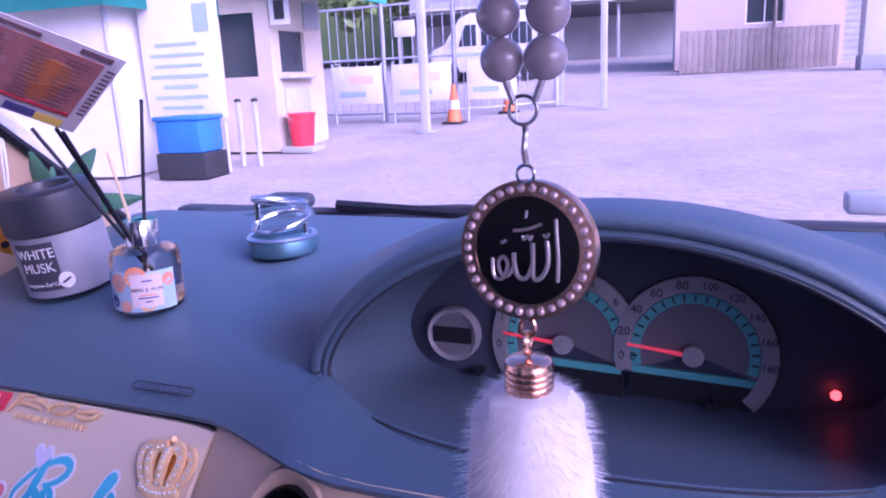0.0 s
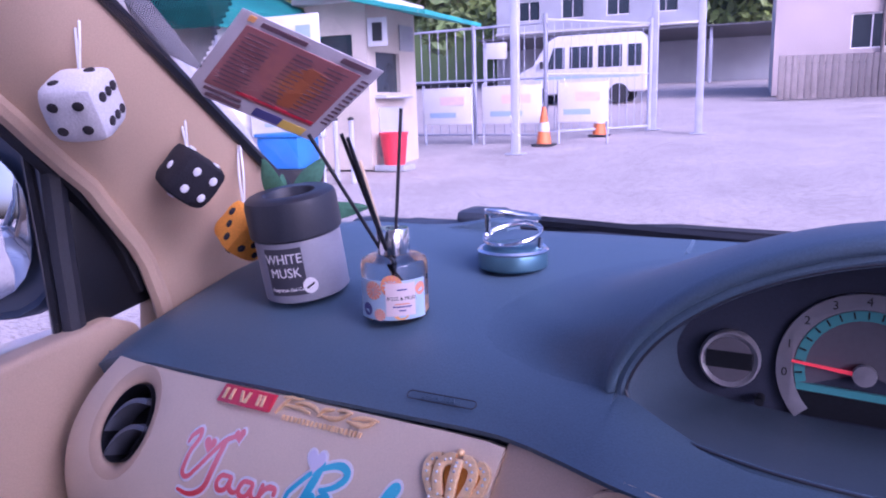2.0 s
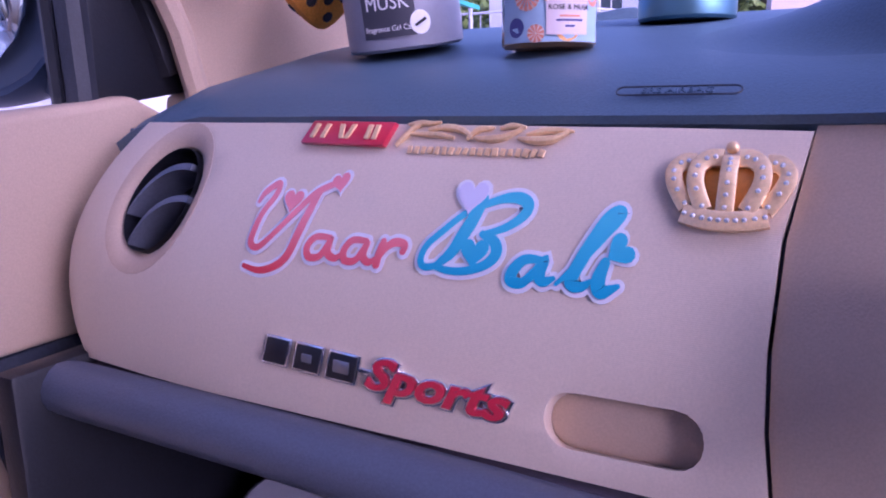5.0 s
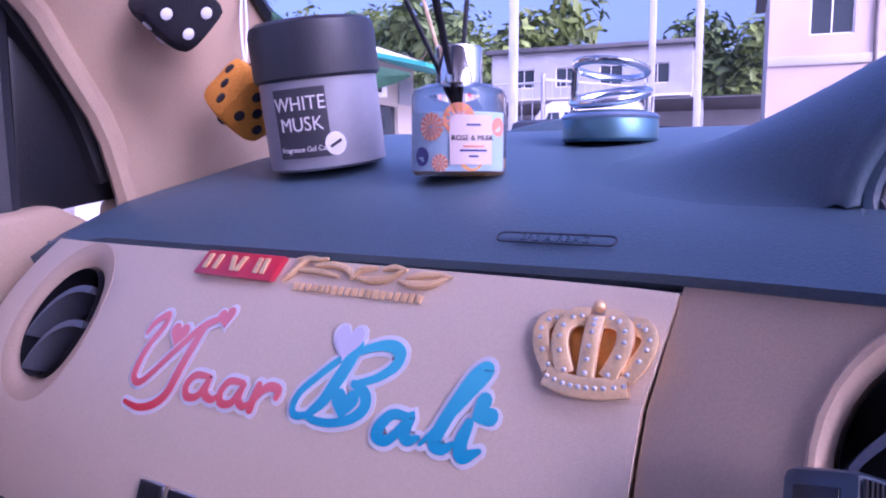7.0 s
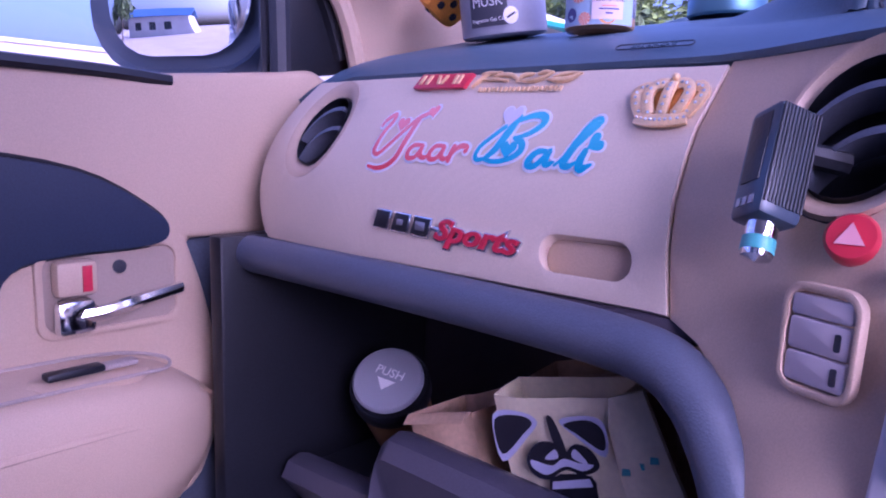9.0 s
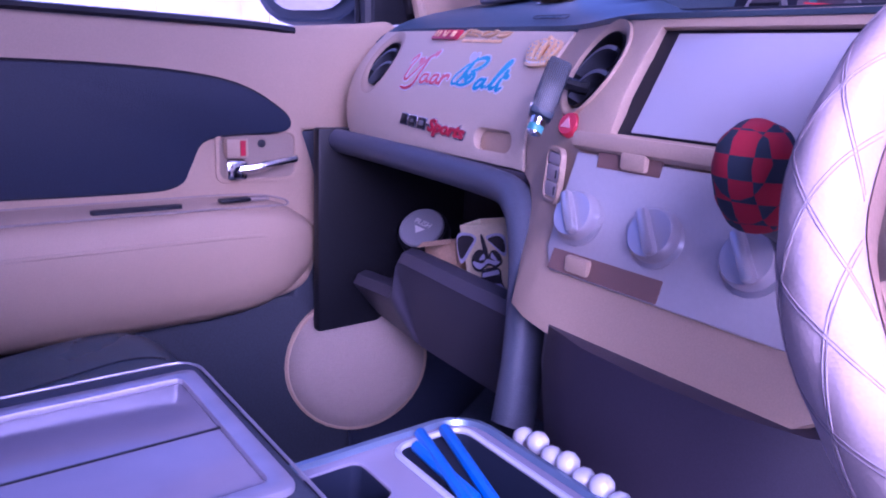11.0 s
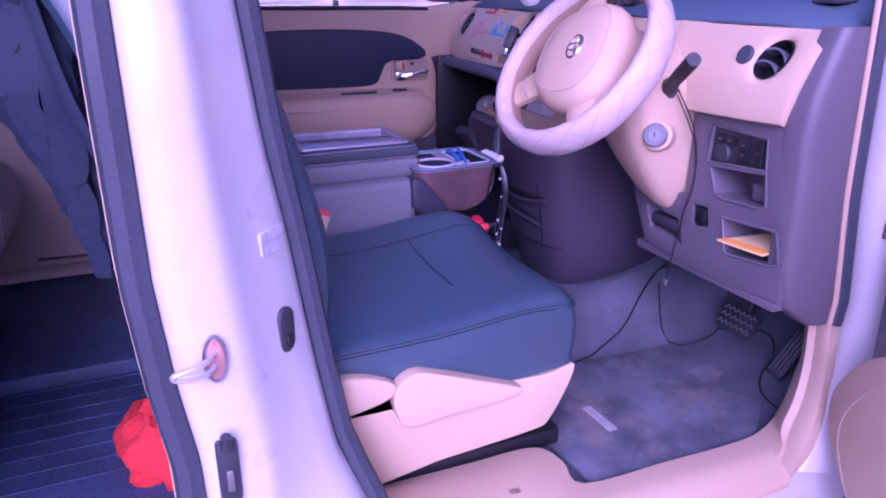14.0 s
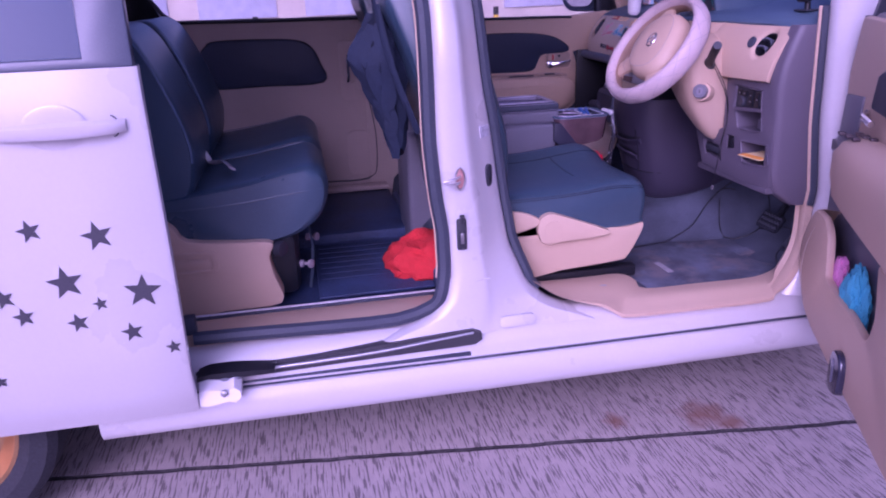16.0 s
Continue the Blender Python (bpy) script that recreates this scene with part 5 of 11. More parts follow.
# three-oval badge
b = bmesh.new()
for rx, ry, oy in ((0.0235, 0.0165, 0), (0.0075, 0.0155, 0), (0.0155, 0.0055, 0.007)):
    tube([HM @ Matrix.Rotation(radians(-74), 4, 'Z') @ Vector((rx * math.cos(a), 0.004 + oy + ry * math.sin(a), 0.0208)) for a in [2 * math.pi * i / 28 for i in range(28)]], 0.0019, 8, closed=True, bm=b)
part("badge", b, CHROME, wheel, "chrome three-oval badge")

# column shroud with its stalk and ignition lock
col = thing("steering_column", "beige steering column shroud with an ignition lock", "steering column", (0.40, 0.50, 0.80))
CR = []
for y, x0, x1, z0, z1 in ((0.425, 0.315, 0.425, 1.035, 1.135), (0.445, 0.295, 0.445, 0.985, 1.15), (0.475, 0.285, 0.456, 0.915, 1.155), (0.51, 0.285, 0.455, 0.862, 1.15), (0.55, 0.29, 0.450, 0.818, 1.14), (0.585, 0.30, 0.447, 0.80, 1.13), (0.66, 0.30, 0.455, 0.80, 1.12)):
    CR.append([(x0 + 0.02, y, z1), (x1 - 0.055, y, z1 - 0.02), (x1 - 0.006, y, z1 - 0.088), (x1, y, z0 + (z1 - z0) * 0.35), (x1 - 0.012, y, z0 + (z1 - z0) * 0.15), (x1 - 0.045, y, z0), (x0 + 0.035, y, z0 + 0.025), (x0 - 0.018, y, z0 + (z1 - z0) * 0.35), (x0 - 0.025, y, z1 - 0.04)])
CR = [list(r) for r in zip(*[spline([r[k] for r in CR], 4) for k in range(9)])]
CR = [spline(r, 3, True) for r in CR]
part("shroud", loft(CR), BEIGE, col, "beige moulded shroud")
KM = frame_of((0.462, 0.478, 0.970), (0.62, -0.76, 0.20))
part("lock_boss", lathe([(0.030, -0.045), (0.0295, -0.018), (0.0275, -0.012), (0.0, -0.011)], KM, 32), BEIGE, col)
part("lock_ring", lathe([(0.0, -0.012), (0.0215, -0.012), (0.0215, 0.004), (0.019, 0.0065), (0.0125, 0.0065), (0.0125, 0.004), (0.0, 0.004)], KM, 32), mat("grey_plastic", (0.18, 0.18, 0.21), 0.4, grain=0.05, scale=400), col, "grey ignition lock ring")
part("key_barrel", lathe([(0.0, 0.0), (0.011, 0.0), (0.011, 0.0055), (0.0, 0.0055)], KM, 24), mat("grey_barrel", (0.26, 0.25, 0.29), 0.35, metal=0.5), col)
part("key_slot", prism(rounded(0.0025, 0.010, 0.001), on(KM), 0.0045, 0.0062, 0), BLACK, col)
st = [(0.435, 0.515, 1.045), (0.455, 0.505, 1.055), (0.475, 0.497, 1.066), (0.505, 0.486, 1.085), (0.535, 0.476, 1.104), (0.545, 0.472, 1.110)]
b = tube(st, lambda f: 0.016 if f < 0.3 else (0.0115 if f < 0.55 else 0.013), 14)
part("stalk", b, BLACK, col, "black light stalk")
part("stalk_end", tube([(0.544, 0.4725, 1.1095), (0.549, 0.4705, 1.1125)], 0.0125, 14), DARK, col)
part("stalk_collar", tube([(0.425, 0.52, 1.04), (0.450, 0.508, 1.052)], lambda f: 0.024 - 0.006 * f, 14), BLACK, col)

# ---- lower dashboard ----
def low_face(u, v, d):
    return Vector((u, 0.575 + 0.10 * max(0, u - 0.62) - d, v))


low = thing("lower_dashboard", "dark grey lower dashboard with switches and open cubbies", "dashboard", (0.5, 0.65, 0.7))
SWP = [(0.505, 0.988), (0.628, 0.984), (0.632, 0.932), (0.50, 0.922)]
CB1 = [(0.510, 0.914), (0.634, 0.924), (0.641, 0.872), (0.625, 0.866), (0.545, 0.862), (0.532, 0.866)]
CB2 = [(0.555, 0.826), (0.67, 0.832), (0.682, 0.781), (0.668, 0.772), (0.578, 0.764), (0.570, 0.770)]
RSW = [(0.474, 0.832), (0.512, 0.834), (0.520, 0.798), (0.482, 0.790)]
CDS = [(0.335, 0.800), (0.435, 0.790), (0.455, 0.745), (0.36, 0.752)]
L_OUT = [(0.29, 0.83), (0.30, 0.80), (0.345, 0.715), (0.45, 0.708), (0.60, 0.706), (0.695, 0.712), (0.695, 0.85), (0.690, 1.0), (0.69, 1.010), (0.60, 1.009), (0.45, 1.008), (0.45, 0.85), (0.40, 0.83)]
part("fascia", plate([L_OUT, CB1, CB2, SWP, RSW, CDS], low_face, -0.02, 0.0, 0.002), LOWER, low, "dark grey moulded fascia")


def cubby(loop, depth, name):
    b = bmesh.new()
    fr = [b.verts.new(low_face(u, v, -0.001)) for u, v in loop]
    cx, cz = sum(p[0] for p in loop) / len(loop), sum(p[1] for p in loop) / len(loop)
    bk = [b.verts.new(low_face(cx + (u - cx) * 0.94, cz + (v - cz) * 0.94, -depth)) for u, v in loop]
    n = len(loop)
    for i in range(n):
        b.faces.new((fr[i], fr[(i + 1) % n], bk[(i + 1) % n], bk[i]))
    b.faces.new(bk)
    return part(name, b, LOWER, low, "open dark grey cubby", smooth=0)


cubby(CB1, 0.08, "cubby")
cubby(CB2, 0.08, "cubby")
cubby(CDS, 0.03, "card_pocket")
part("card_reader", box((0.40, 0.585, 0.772), (0.085, 0.02, 0.022), 0.004), DARK, low, "small dark reader unit")
for lp in (SWP, CB1, CB2):
    n = len(lp)
    cx, cz = sum(p[0] for p in lp) / n, sum(p[1] for p in lp) / n
    part("bezel", tube([low_face(cx + (u - cx) * 1.04, cz + (v - cz) * 1.05, 0.0005) for u, v in lp], 0.003, 6, closed=True), LOWER, low)
swp = part("switch_plate", prism(SWP, low_face, -0.012, -0.004, 0.001), DARK, low, "black switch plate")
for u, v, w, h in ((0.522, 0.969, 0.022, 0.017), (0.548, 0.968, 0.022, 0.017), (0.580, 0.956, 0.024, 0.048), (0.612, 0.957, 0.024, 0.046)):
    k = part("switch", prism([(u + a, v + c) for a, c in rounded(w, h, 0.004)], low_face, -0.005, 0.002, 0.0015), BLACK, swp, "black switch")
for u, v in ((0.524, 0.968), (0.548, 0.968), (0.580, 0.965), (0.580, 0.948), (0.612, 0.957)):
    part("switch_mark", prism([(u + a, v + c) for a, c in rounded(0.007, 0.003, 0.001)], low_face, 0.0018, 0.0024, 0), STEEL, swp)
part("mirror_dial", lathe([(0.0, -0.004), (0.0175, -0.004), (0.0172, 0.002), (0.0150, 0.0045), (0.0, 0.005)], frame_of(low_face(0.534, 0.943, 0), (0, -1, 0)), 28), DARK, swp, "round dark mirror control")
part("rocker_switch", prism([(0.497 + a, 0.813 + c) for a, c in rounded(0.026, 0.034, 0.004)], low_face, -0.01, 0.001, 0.002), BLACK, low, "black rocker switch")
part("side_cheek", loft([[(0.690, y0, z), (0.700, y0 + 0.006, z), (0.706, y0 + 0.020, z), (0.710, y1, z), (0.66, y1, z), (0.66, y0, z)] for z, y0, y1 in ((0.655, 0.66, 0.74), (0.70, 0.60, 0.735), (0.76, 0.585, 0.725), (0.90, 0.582, 0.70), (1.0, 0.576, 0.69), (1.06, 0.582, 0.69), (1.12, 0.602, 0.69), (1.166, 0.622, 0.69))]), LOWER, low, "dark grey dashboard end cheek")
part("knee_panel", box((0.50, 0.66, 0.70), (0.38, 0.16, 0.02), 0.006), LOWER, low)

# middle tunnel under the dashboard
tunnel = thing("centre_tunnel", "dark grey tunnel housing under the middle of the dashboard", "console", (0.03, 0.6, 0.4))
rings = []
for z, y0, w, up in ((0.530, 0.515, 0.118, 0.16), (0.545, 0.492, 0.132, 0.14), (0.60, 0.474, 0.140, 0.08), (0.61, 0.470, 0.142, 0.07), (0.70, 0.448, 0.147, 0.0), (0.80, 0.430, 0.152, 0.0), (0.86, 0.424, 0.158, 0.0), (0.905, 0.432, 0.164, 0.0)):
    rings.append([(0.03 + w * sx, y0 + dy, z + up * max(0.0, dy - 0.03)) for sx, dy in ((-1, 0.4), (-1, 0.14), (-0.97, 0.09), (-0.88, 0.045), (-0.70, 0.018), (-0.4, 0.004), (0, 0), (0.4, 0.004), (0.70, 0.018), (0.88, 0.045), (0.97, 0.09), (1, 0.14), (1.02, 0.4))])
part("housing", loft(rings), mat("dark_centre_plastic", (0.046, 0.040, 0.064), 0.42, grain=0.1, scale=800, bump=0.2, stain=0.06), tunnel, "dark plum moulded housing")


def tunnel_line(z, y0, w, sx0, sx1, n=14):
    """Points on the front of the housing at one height."""
    out = []
    for i in range(n + 1):
        sx = sx0 + (sx1 - sx0) * i / n
        dy = interp({0.0: 0.0, 0.4: 0.004, 0.70: 0.018, 0.88: 0.045, 0.97: 0.09, 1.0: 0.14, 1.01: 0.28}, abs(sx))
        out.append((0.03 + w * min(1.0, max(-1.0, sx)), y0 + dy - 0.0005, z))
    return out


part("seam", tube(tunnel_line(0.640, 0.463, 0.1435, -0.5, 1.01), 0.0022, 6), BLACK, tunnel)
part("seam", tube([(0.118, 0.437, 0.80), (0.118, 0.452, 0.72), (0.114, 0.463, 0.66), (0.106, 0.465, 0.645)], 0.0016, 6), BLACK, tunnel)

def tunnel_at(x, z, out=0.0):
    """A point on the front of the housing, a little proud of it."""
    sx = abs(x - 0.03) / 0.149
    dy = interp({0.0: 0.0, 0.4: 0.004, 0.70: 0.018, 0.88: 0.045, 0.97: 0.09, 1.0: 0.14}, min(1.0, sx))
    return Vector((x, interp({0.60: 0.474, 0.70: 0.448, 0.80: 0.430, 0.86: 0.424}, z) + dy - out, z))


for lip_line, high in (([(-0.085, 0.742), (-0.03, 0.744), (0.03, 0.745), (0.085, 0.750), (0.135, 0.762)], 0.020), ([(-0.075, 0.704), (-0.02, 0.704), (0.04, 0.703), (0.085, 0.700), (0.112, 0.694)], 0.016)):
    sp_ = spline([(u, v, 0) for u, v in lip_line], 5)
    # thin black sheet on the closed housing stands for the pocket's inner shade
    part("pocket_mouth", loft([[tunnel_at(p.x, p.y, 0.0006), tunnel_at(p.x, p.y + high * math.sin(math.pi * (0.12 + 0.76 * i / (len(sp_) - 1))), 0.0006), tunnel_at(p.x, p.y + high * 0.5, -0.004)] for i, p in enumerate(sp_)]), BLACK, tunnel, "black sheet for the shade in a pocket mouth")
    part("pocket_lip", loft([[tunnel_at(p.x, p.y + 0.003, -0.002), tunnel_at(p.x, p.y + 0.004, 0.007), tunnel_at(p.x, p.y, 0.010), tunnel_at(p.x, p.y - 0.010, 0.006), tunnel_at(p.x, p.y - 0.020, -0.002)] for p in sp_]), bpy.data.materials["dark_centre_plastic"], tunnel, "rounded pocket lip")

# passenger's open tray
tray = thing("passenger_tray", "open dark tray under the passenger dashboard", "tray", (-0.4, 0.65, 0.75))
rim = spline([(-0.652, 0.537, 1.005), (-0.58, 0.536, 1.0045), (-0.45, 0.534, 1.003), (-0.34, 0.531, 1.001), (-0.268, 0.526, 0.999), (-0.228, 0.518, 0.995), (-0.206, 0.512, 0.982), (-0.192, 0.506, 0.966), (-0.178, 0.498, 0.942), (-0.165, 0.488, 0.90), (-0.152, 0.474, 0.84), (-0.146, 0.46, 0.78)], 6)
rr = []
for i, p in enumerate(rim):
    d = (rim[min(i + 1, len(rim) - 1)] - rim[max(i - 1, 0)]).normalized()
    n = Vector((0, -0.92, 0.39))
    s = d.cross(n).normalized()
    rr.append([p + s * a + n * c for a, c in ((-0.015, -0.03), (-0.0172, -0.012), (-0.0165, -0.004), (-0.014, 0.003), (-0.009, 0.0078), (-0.003, 0.0098), (0.003, 0.0098), (0.009, 0.0075), (0.014, 0.002), (0.0168, -0.006), (0.017, -0.014), (0.015, -0.03))])
part("rim", loft(rr), mat("violet_grey_vinyl", (0.092, 0.105, 0.150), 0.48, grain=0.1, scale=700, bump=0.25, stain=0.06), tray, "violet-grey rounded tray rim")
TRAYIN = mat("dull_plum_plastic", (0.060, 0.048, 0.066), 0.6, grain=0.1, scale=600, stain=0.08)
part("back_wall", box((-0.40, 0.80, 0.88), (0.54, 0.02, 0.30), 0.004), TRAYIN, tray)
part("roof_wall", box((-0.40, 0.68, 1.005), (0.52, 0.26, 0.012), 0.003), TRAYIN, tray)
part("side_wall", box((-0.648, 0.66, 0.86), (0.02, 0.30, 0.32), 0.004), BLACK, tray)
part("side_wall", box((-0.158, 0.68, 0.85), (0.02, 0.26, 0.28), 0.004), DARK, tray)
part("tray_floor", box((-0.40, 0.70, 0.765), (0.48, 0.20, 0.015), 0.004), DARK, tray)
lip = [(-0.62, 0.575, 0.79), (-0.52, 0.562, 0.802), (-0.484, 0.557, 0.81), (-0.474, 0.556, 0.845), (-0.466, 0.555, 0.862), (-0.44, 0.553, 0.866), (-0.30, 0.548, 0.864), (-0.16, 0.545, 0.862)]
rr = []
for p in spline(lip, 5):
    rr.append([p + Vector((0, 0.024, -0.002)), p + Vector((0, 0.02, 0.004)), p + Vector((0, 0.008, 0.008)), p + Vector((0, -0.006, 0.004)), p + Vector((0, -0.014, -0.01)), Vector((p.x, p.y + 0.032, 0.722)), Vector((p.x, p.y + 0.05, 0.715))])
part("front_lip", loft(rr), mat("dark_plum_tray", (0.085, 0.080, 0.112), 0.45, grain=0.1, scale=800, bump=0.2, stain=0.06), tray, "dark tray front with a rolled lip")
part("kick_panel", prism([(0.44, 0.45), (0.66, 0.45), (0.68, 1.012), (0.46, 1.012)], lambda u, v, d: (-0.724 + d, u, v), 0, 0.012, 0.003), mat("navy_kick_plastic", (0.026, 0.033, 0.062), 0.5, grain=0.1, scale=600, bump=0.15), tray, "navy plastic kick panel")

part("footwell_side", prism([(0.60, 0.40), (1.15, 0.40), (1.15, 0.98), (0.60, 0.98)], lambda u, v, d: (-0.702 + d, u, v), 0, 0.010, 0.002), bpy.data.materials["navy_kick_plastic"], tray, "navy footwell side lining")
part("footwell_side", prism([(-0.72, 0.39), (-0.64, 0.39), (-0.64, 0.98), (-0.72, 0.98)], lambda u, v, d: (u, 1.13 + d, v), 0, 0.010, 0.002), bpy.data.materials["navy_kick_plastic"], tray)

# round speaker pod low in front of the passenger door
sp = thing("door_speaker", "round beige speaker cover low by the passenger footwell", "speaker", (-0.67, 0.60, 0.63))
SPM = frame_of((-0.672, 0.60, 0.62), (0.95, -0.30, 0.05))
# the cover's browner beige holds the shade of the footwell
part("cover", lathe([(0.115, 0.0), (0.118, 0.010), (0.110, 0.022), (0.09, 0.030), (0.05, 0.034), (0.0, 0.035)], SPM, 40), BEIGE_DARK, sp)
part("cover_rim", tube([SPM @ Vector((0.118 * math.cos(a), 0.118 * math.sin(a), 0.006)) for a in [2 * math.pi * i / 40 for i in range(40)]], 0.006, 8, closed=True), BEIGE, sp)

# ---- seats ----
THREADB = mat("slate_thread", (0.012, 0.02, 0.035), 0.6)


def front_seat(x0, x1):
    seat = thing("front_seat", "navy leather front seat on a beige plastic base", "car seat", ((x0 + x1) / 2, 0.0, 0.41), "front seats")
    prof = [(p.x, p.y) for p in spline([(-0.28, 0.60, 0), (-0.28, 0.70, 0), (-0.20, 0.718, 0), (0.0, 0.722, 0), (0.14, 0.738, 0), (0.215, 0.742, 0), (0.262, 0.722, 0), (0.278, 0.68, 0), (0.272, 0.62, 0), (0.25, 0.592, 0), (0.0, 0.585, 0)], 4, True)]
    sp = [(x0, 0.90), (x0 + 0.008, 0.955), (x0 + 0.025, 0.985), (x0 + 0.06, 1.01), (x0 + 0.11, 1.0), ((x0 + x1) / 2, 0.99), (x1 - 0.11, 1.0), (x1 - 0.06, 1.01), (x1 - 0.025, 0.985), (x1 - 0.008, 0.955), (x1, 0.90)]
    rings = []
    for x, s in sp:
        rings.append([(x, -0.02 + (y + 0.02) * s, 0.66 + (z - 0.66) * (s if s > 0.99 else 0.3 + 0.7 * s * s)) for y, z in prof])
    rings = [[(x, y, z + (0.034 * max(0, 1 - (x - x0) / 0.16) ** 1.5 if z > 0.69 else 0)) for x, y, z in r] for r in rings]
    cush = part("cushion", loft(rings), LEATHER, seat, "navy leather seat cushion")
    # piping and seams, laid on the leather
    def ring_top(r, y):
        zs = [p[2] + (q[2] - p[2]) * (y - p[1]) / (q[1] - p[1]) for p, q in zip(r, r[1:] + r[:1]) if abs(q[1] - p[1]) > 1e-9 and min(p[1], q[1]) <= y <= max(p[1], q[1])]
        return max(zs) if zs else 0.70

    def laid(pts):
        out = []
        for p in spline([(u, v, 0) for u, v in pts], 6):
            i = max(k for k in range(len(rings) - 1) if rings[k][0][0] <= p.x + 1e-9 or k == 0)
            f = (p.x - rings[i][0][0]) / (rings[i + 1][0][0] - rings[i][0][0])
            out.append(Vector((p.x, p.y, ring_top(rings[i], p.y) * (1 - f) + ring_top(rings[i + 1], p.y) * f + 0.0004)))
        return out

    part("seam", tube(laid([(x0 + 0.085, -0.20), (x0 + 0.083, 0.0), (x0 + 0.082, 0.09), (x0 + 0.078, 0.20), (x0 + 0.075, 0.25)]), 0.0015, 6), THREADB, cush)
    part("seam", tube(laid([(x0 + 0.083, 0.085), (x0 + 0.13, 0.084), ((x0 + x1) / 2, 0.083), (x1 - 0.13, 0.084)]), 0.0014, 6), THREADB, cush)
    for up, r_ in ((0.0, 0.0010), (0.006, 0.0008)):
        part("seam", tube(spline([(x1 + 0.000, -0.25, 0.700 + up), (x1 + 0.001, 0.0, 0.705 + up), (x1 + 0.001, 0.15, 0.718 + up), (x1 - 0.001, 0.225, 0.715 + up), (x1 - 0.02, 0.268, 0.708 + up), (x1 - 0.10, 0.276, 0.704 + up), (x0 + 0.10, 0.276, 0.704 + up), (x0 + 0.02, 0.268, 0.706 + up)], 5), r_, 6), THREADB, cush)
    # backrest, leaning back
    bp = [(p.x, p.y) for p in spline([(-0.208, 0.69, 0), (-0.188, 0.75, 0), (-0.180, 0.82, 0), (-0.186, 0.90, 0), (-0.211, 1.0, 0), (-0.236, 1.085, 0), (-0.268, 1.15, 0), (-0.312, 1.25, 0), (-0.355, 1.31, 0), (-0.41, 1.33, 0), (-0.475, 1.30, 0), (-0.485, 1.25, 0), (-0.445, 1.15, 0), (-0.385, 0.95, 0), (-0.35, 0.75, 0), (-0.33, 0.64, 0), (-0.24, 0.62, 0)], 3, True)]
    rings = []
    for x, s, fwd in ((x0 + 0.005, 0.90, 0.0), (x0 + 0.015, 0.96, 0.018), (x0 + 0.05, 1.0, 0.028), (x0 + 0.10, 1.0, 0.008), ((x0 + x1) / 2, 1.0, 0.0), (x1 - 0.10, 1.0, 0.008), (x1 - 0.05, 1.0, 0.028), (x1 - 0.015, 0.96, 0.018), (x1 - 0.005, 0.90, 0.0)):
        rings.append([(x, -0.29 + (y + 0.29) * s + (fwd if y > -0.32 else 0), 0.97 + (z - 0.97) * (0.5 + 0.5 * s)) for y, z in bp])
    part("backrest", loft(rings), LEATHER, seat, "navy leather backrest")
    cx = (x0 + x1) / 2
    part("headrest", loft([[(cx + w * u, -0.455 + dy, z) for u, dy in ((-1, 0.03), (-0.8, 0.06), (0, 0.07), (0.8, 0.06), (1, 0.03), (0.9, -0.02), (0, -0.035), (-0.9, -0.02))] for z, w in ((1.36, 0.09), (1.375, 0.115), (1.43, 0.125), (1.49, 0.12), (1.52, 0.10), (1.53, 0.05))]), LEATHER, seat, "navy leather headrest")
    for s in (-1, 1):
        part("headrest_post", tube([(cx + 0.05 * s, -0.42, 1.30), (cx + 0.05 * s, -0.445, 1.38)], 0.006, 8), CHROME, seat)
    # beige base: a skirt on the door side, a reclining lever and a height lever
    out = [(p.x, p.y) for p in spline([(-0.22, 0.650, 0), (-0.10, 0.650, 0), (-0.05, 0.640, 0), (0.10, 0.605, 0), (0.20, 0.593, 0), (0.252, 0.602, 0), (0.262, 0.596, 0), (0.25, 0.56, 0), (0.215, 0.50, 0), (0.18, 0.486, 0), (0.0, 0.474, 0), (-0.22, 0.458, 0)], 3, True)]
    part("base_skirt", prism(out, lambda u, v, d: (x1 - 0.012 + d, u, v), -0.05, 0.012, 0.008, 3), BEIGE, seat, "beige plastic seat skirt")
    part("base_frame", box((cx, -0.02, 0.53), (x1 - x0 - 0.06, 0.46, 0.13), 0.02), DARK, seat)
    lev = [(p.x, p.y) for p in spline([(-0.082, 0.612, 0), (-0.075, 0.648, 0), (-0.045, 0.664, 0), (-0.01, 0.655, 0), (0.06, 0.628, 0), (0.125, 0.602, 0), (0.145, 0.590, 0), (0.11, 0.580, 0), (0.0, 0.575, 0), (-0.06, 0.572, 0)], 4, True)]
    lever = part("height_lever", prism(lev, lambda u, v, d: (x1 + d, u, v), 0.0, 0.024, 0.008, 3), BEIGE, seat, "beige height lever")
    part("lever_disc", lathe([(0.0, 0.0), (0.028, 0.0), (0.028, 0.002), (0.0, 0.0025)], frame_of((x1 + 0.0235, -0.036, 0.614), (1, 0, 0)), 24), BEIGE, lever)
    lv2 = [(p.x, p.y) for p in spline([(-0.20, 0.672, 0), (-0.14, 0.676, 0), (-0.085, 0.656, 0), (-0.078, 0.642, 0), (-0.10, 0.624, 0), (-0.20, 0.612, 0)], 4, True)]
    part("recline_lever", prism(lv2, lambda u, v, d: (x1 + d, u, v), 0.0, 0.022, 0.008, 3), BEIGE, seat, "beige reclining lever")
    for s in (x0 + 0.06, x1 - 0.05):
        part("seat_rail", box((s, 0.0, 0.435), (0.04, 0.52, 0.035), 0.006), BLACK, seat)
    return seat


seat = front_seat(0.130, 0.570)
pax = front_seat(-0.62, -0.20)
pax["label"] = "navy leather passenger seat on a beige plastic base"

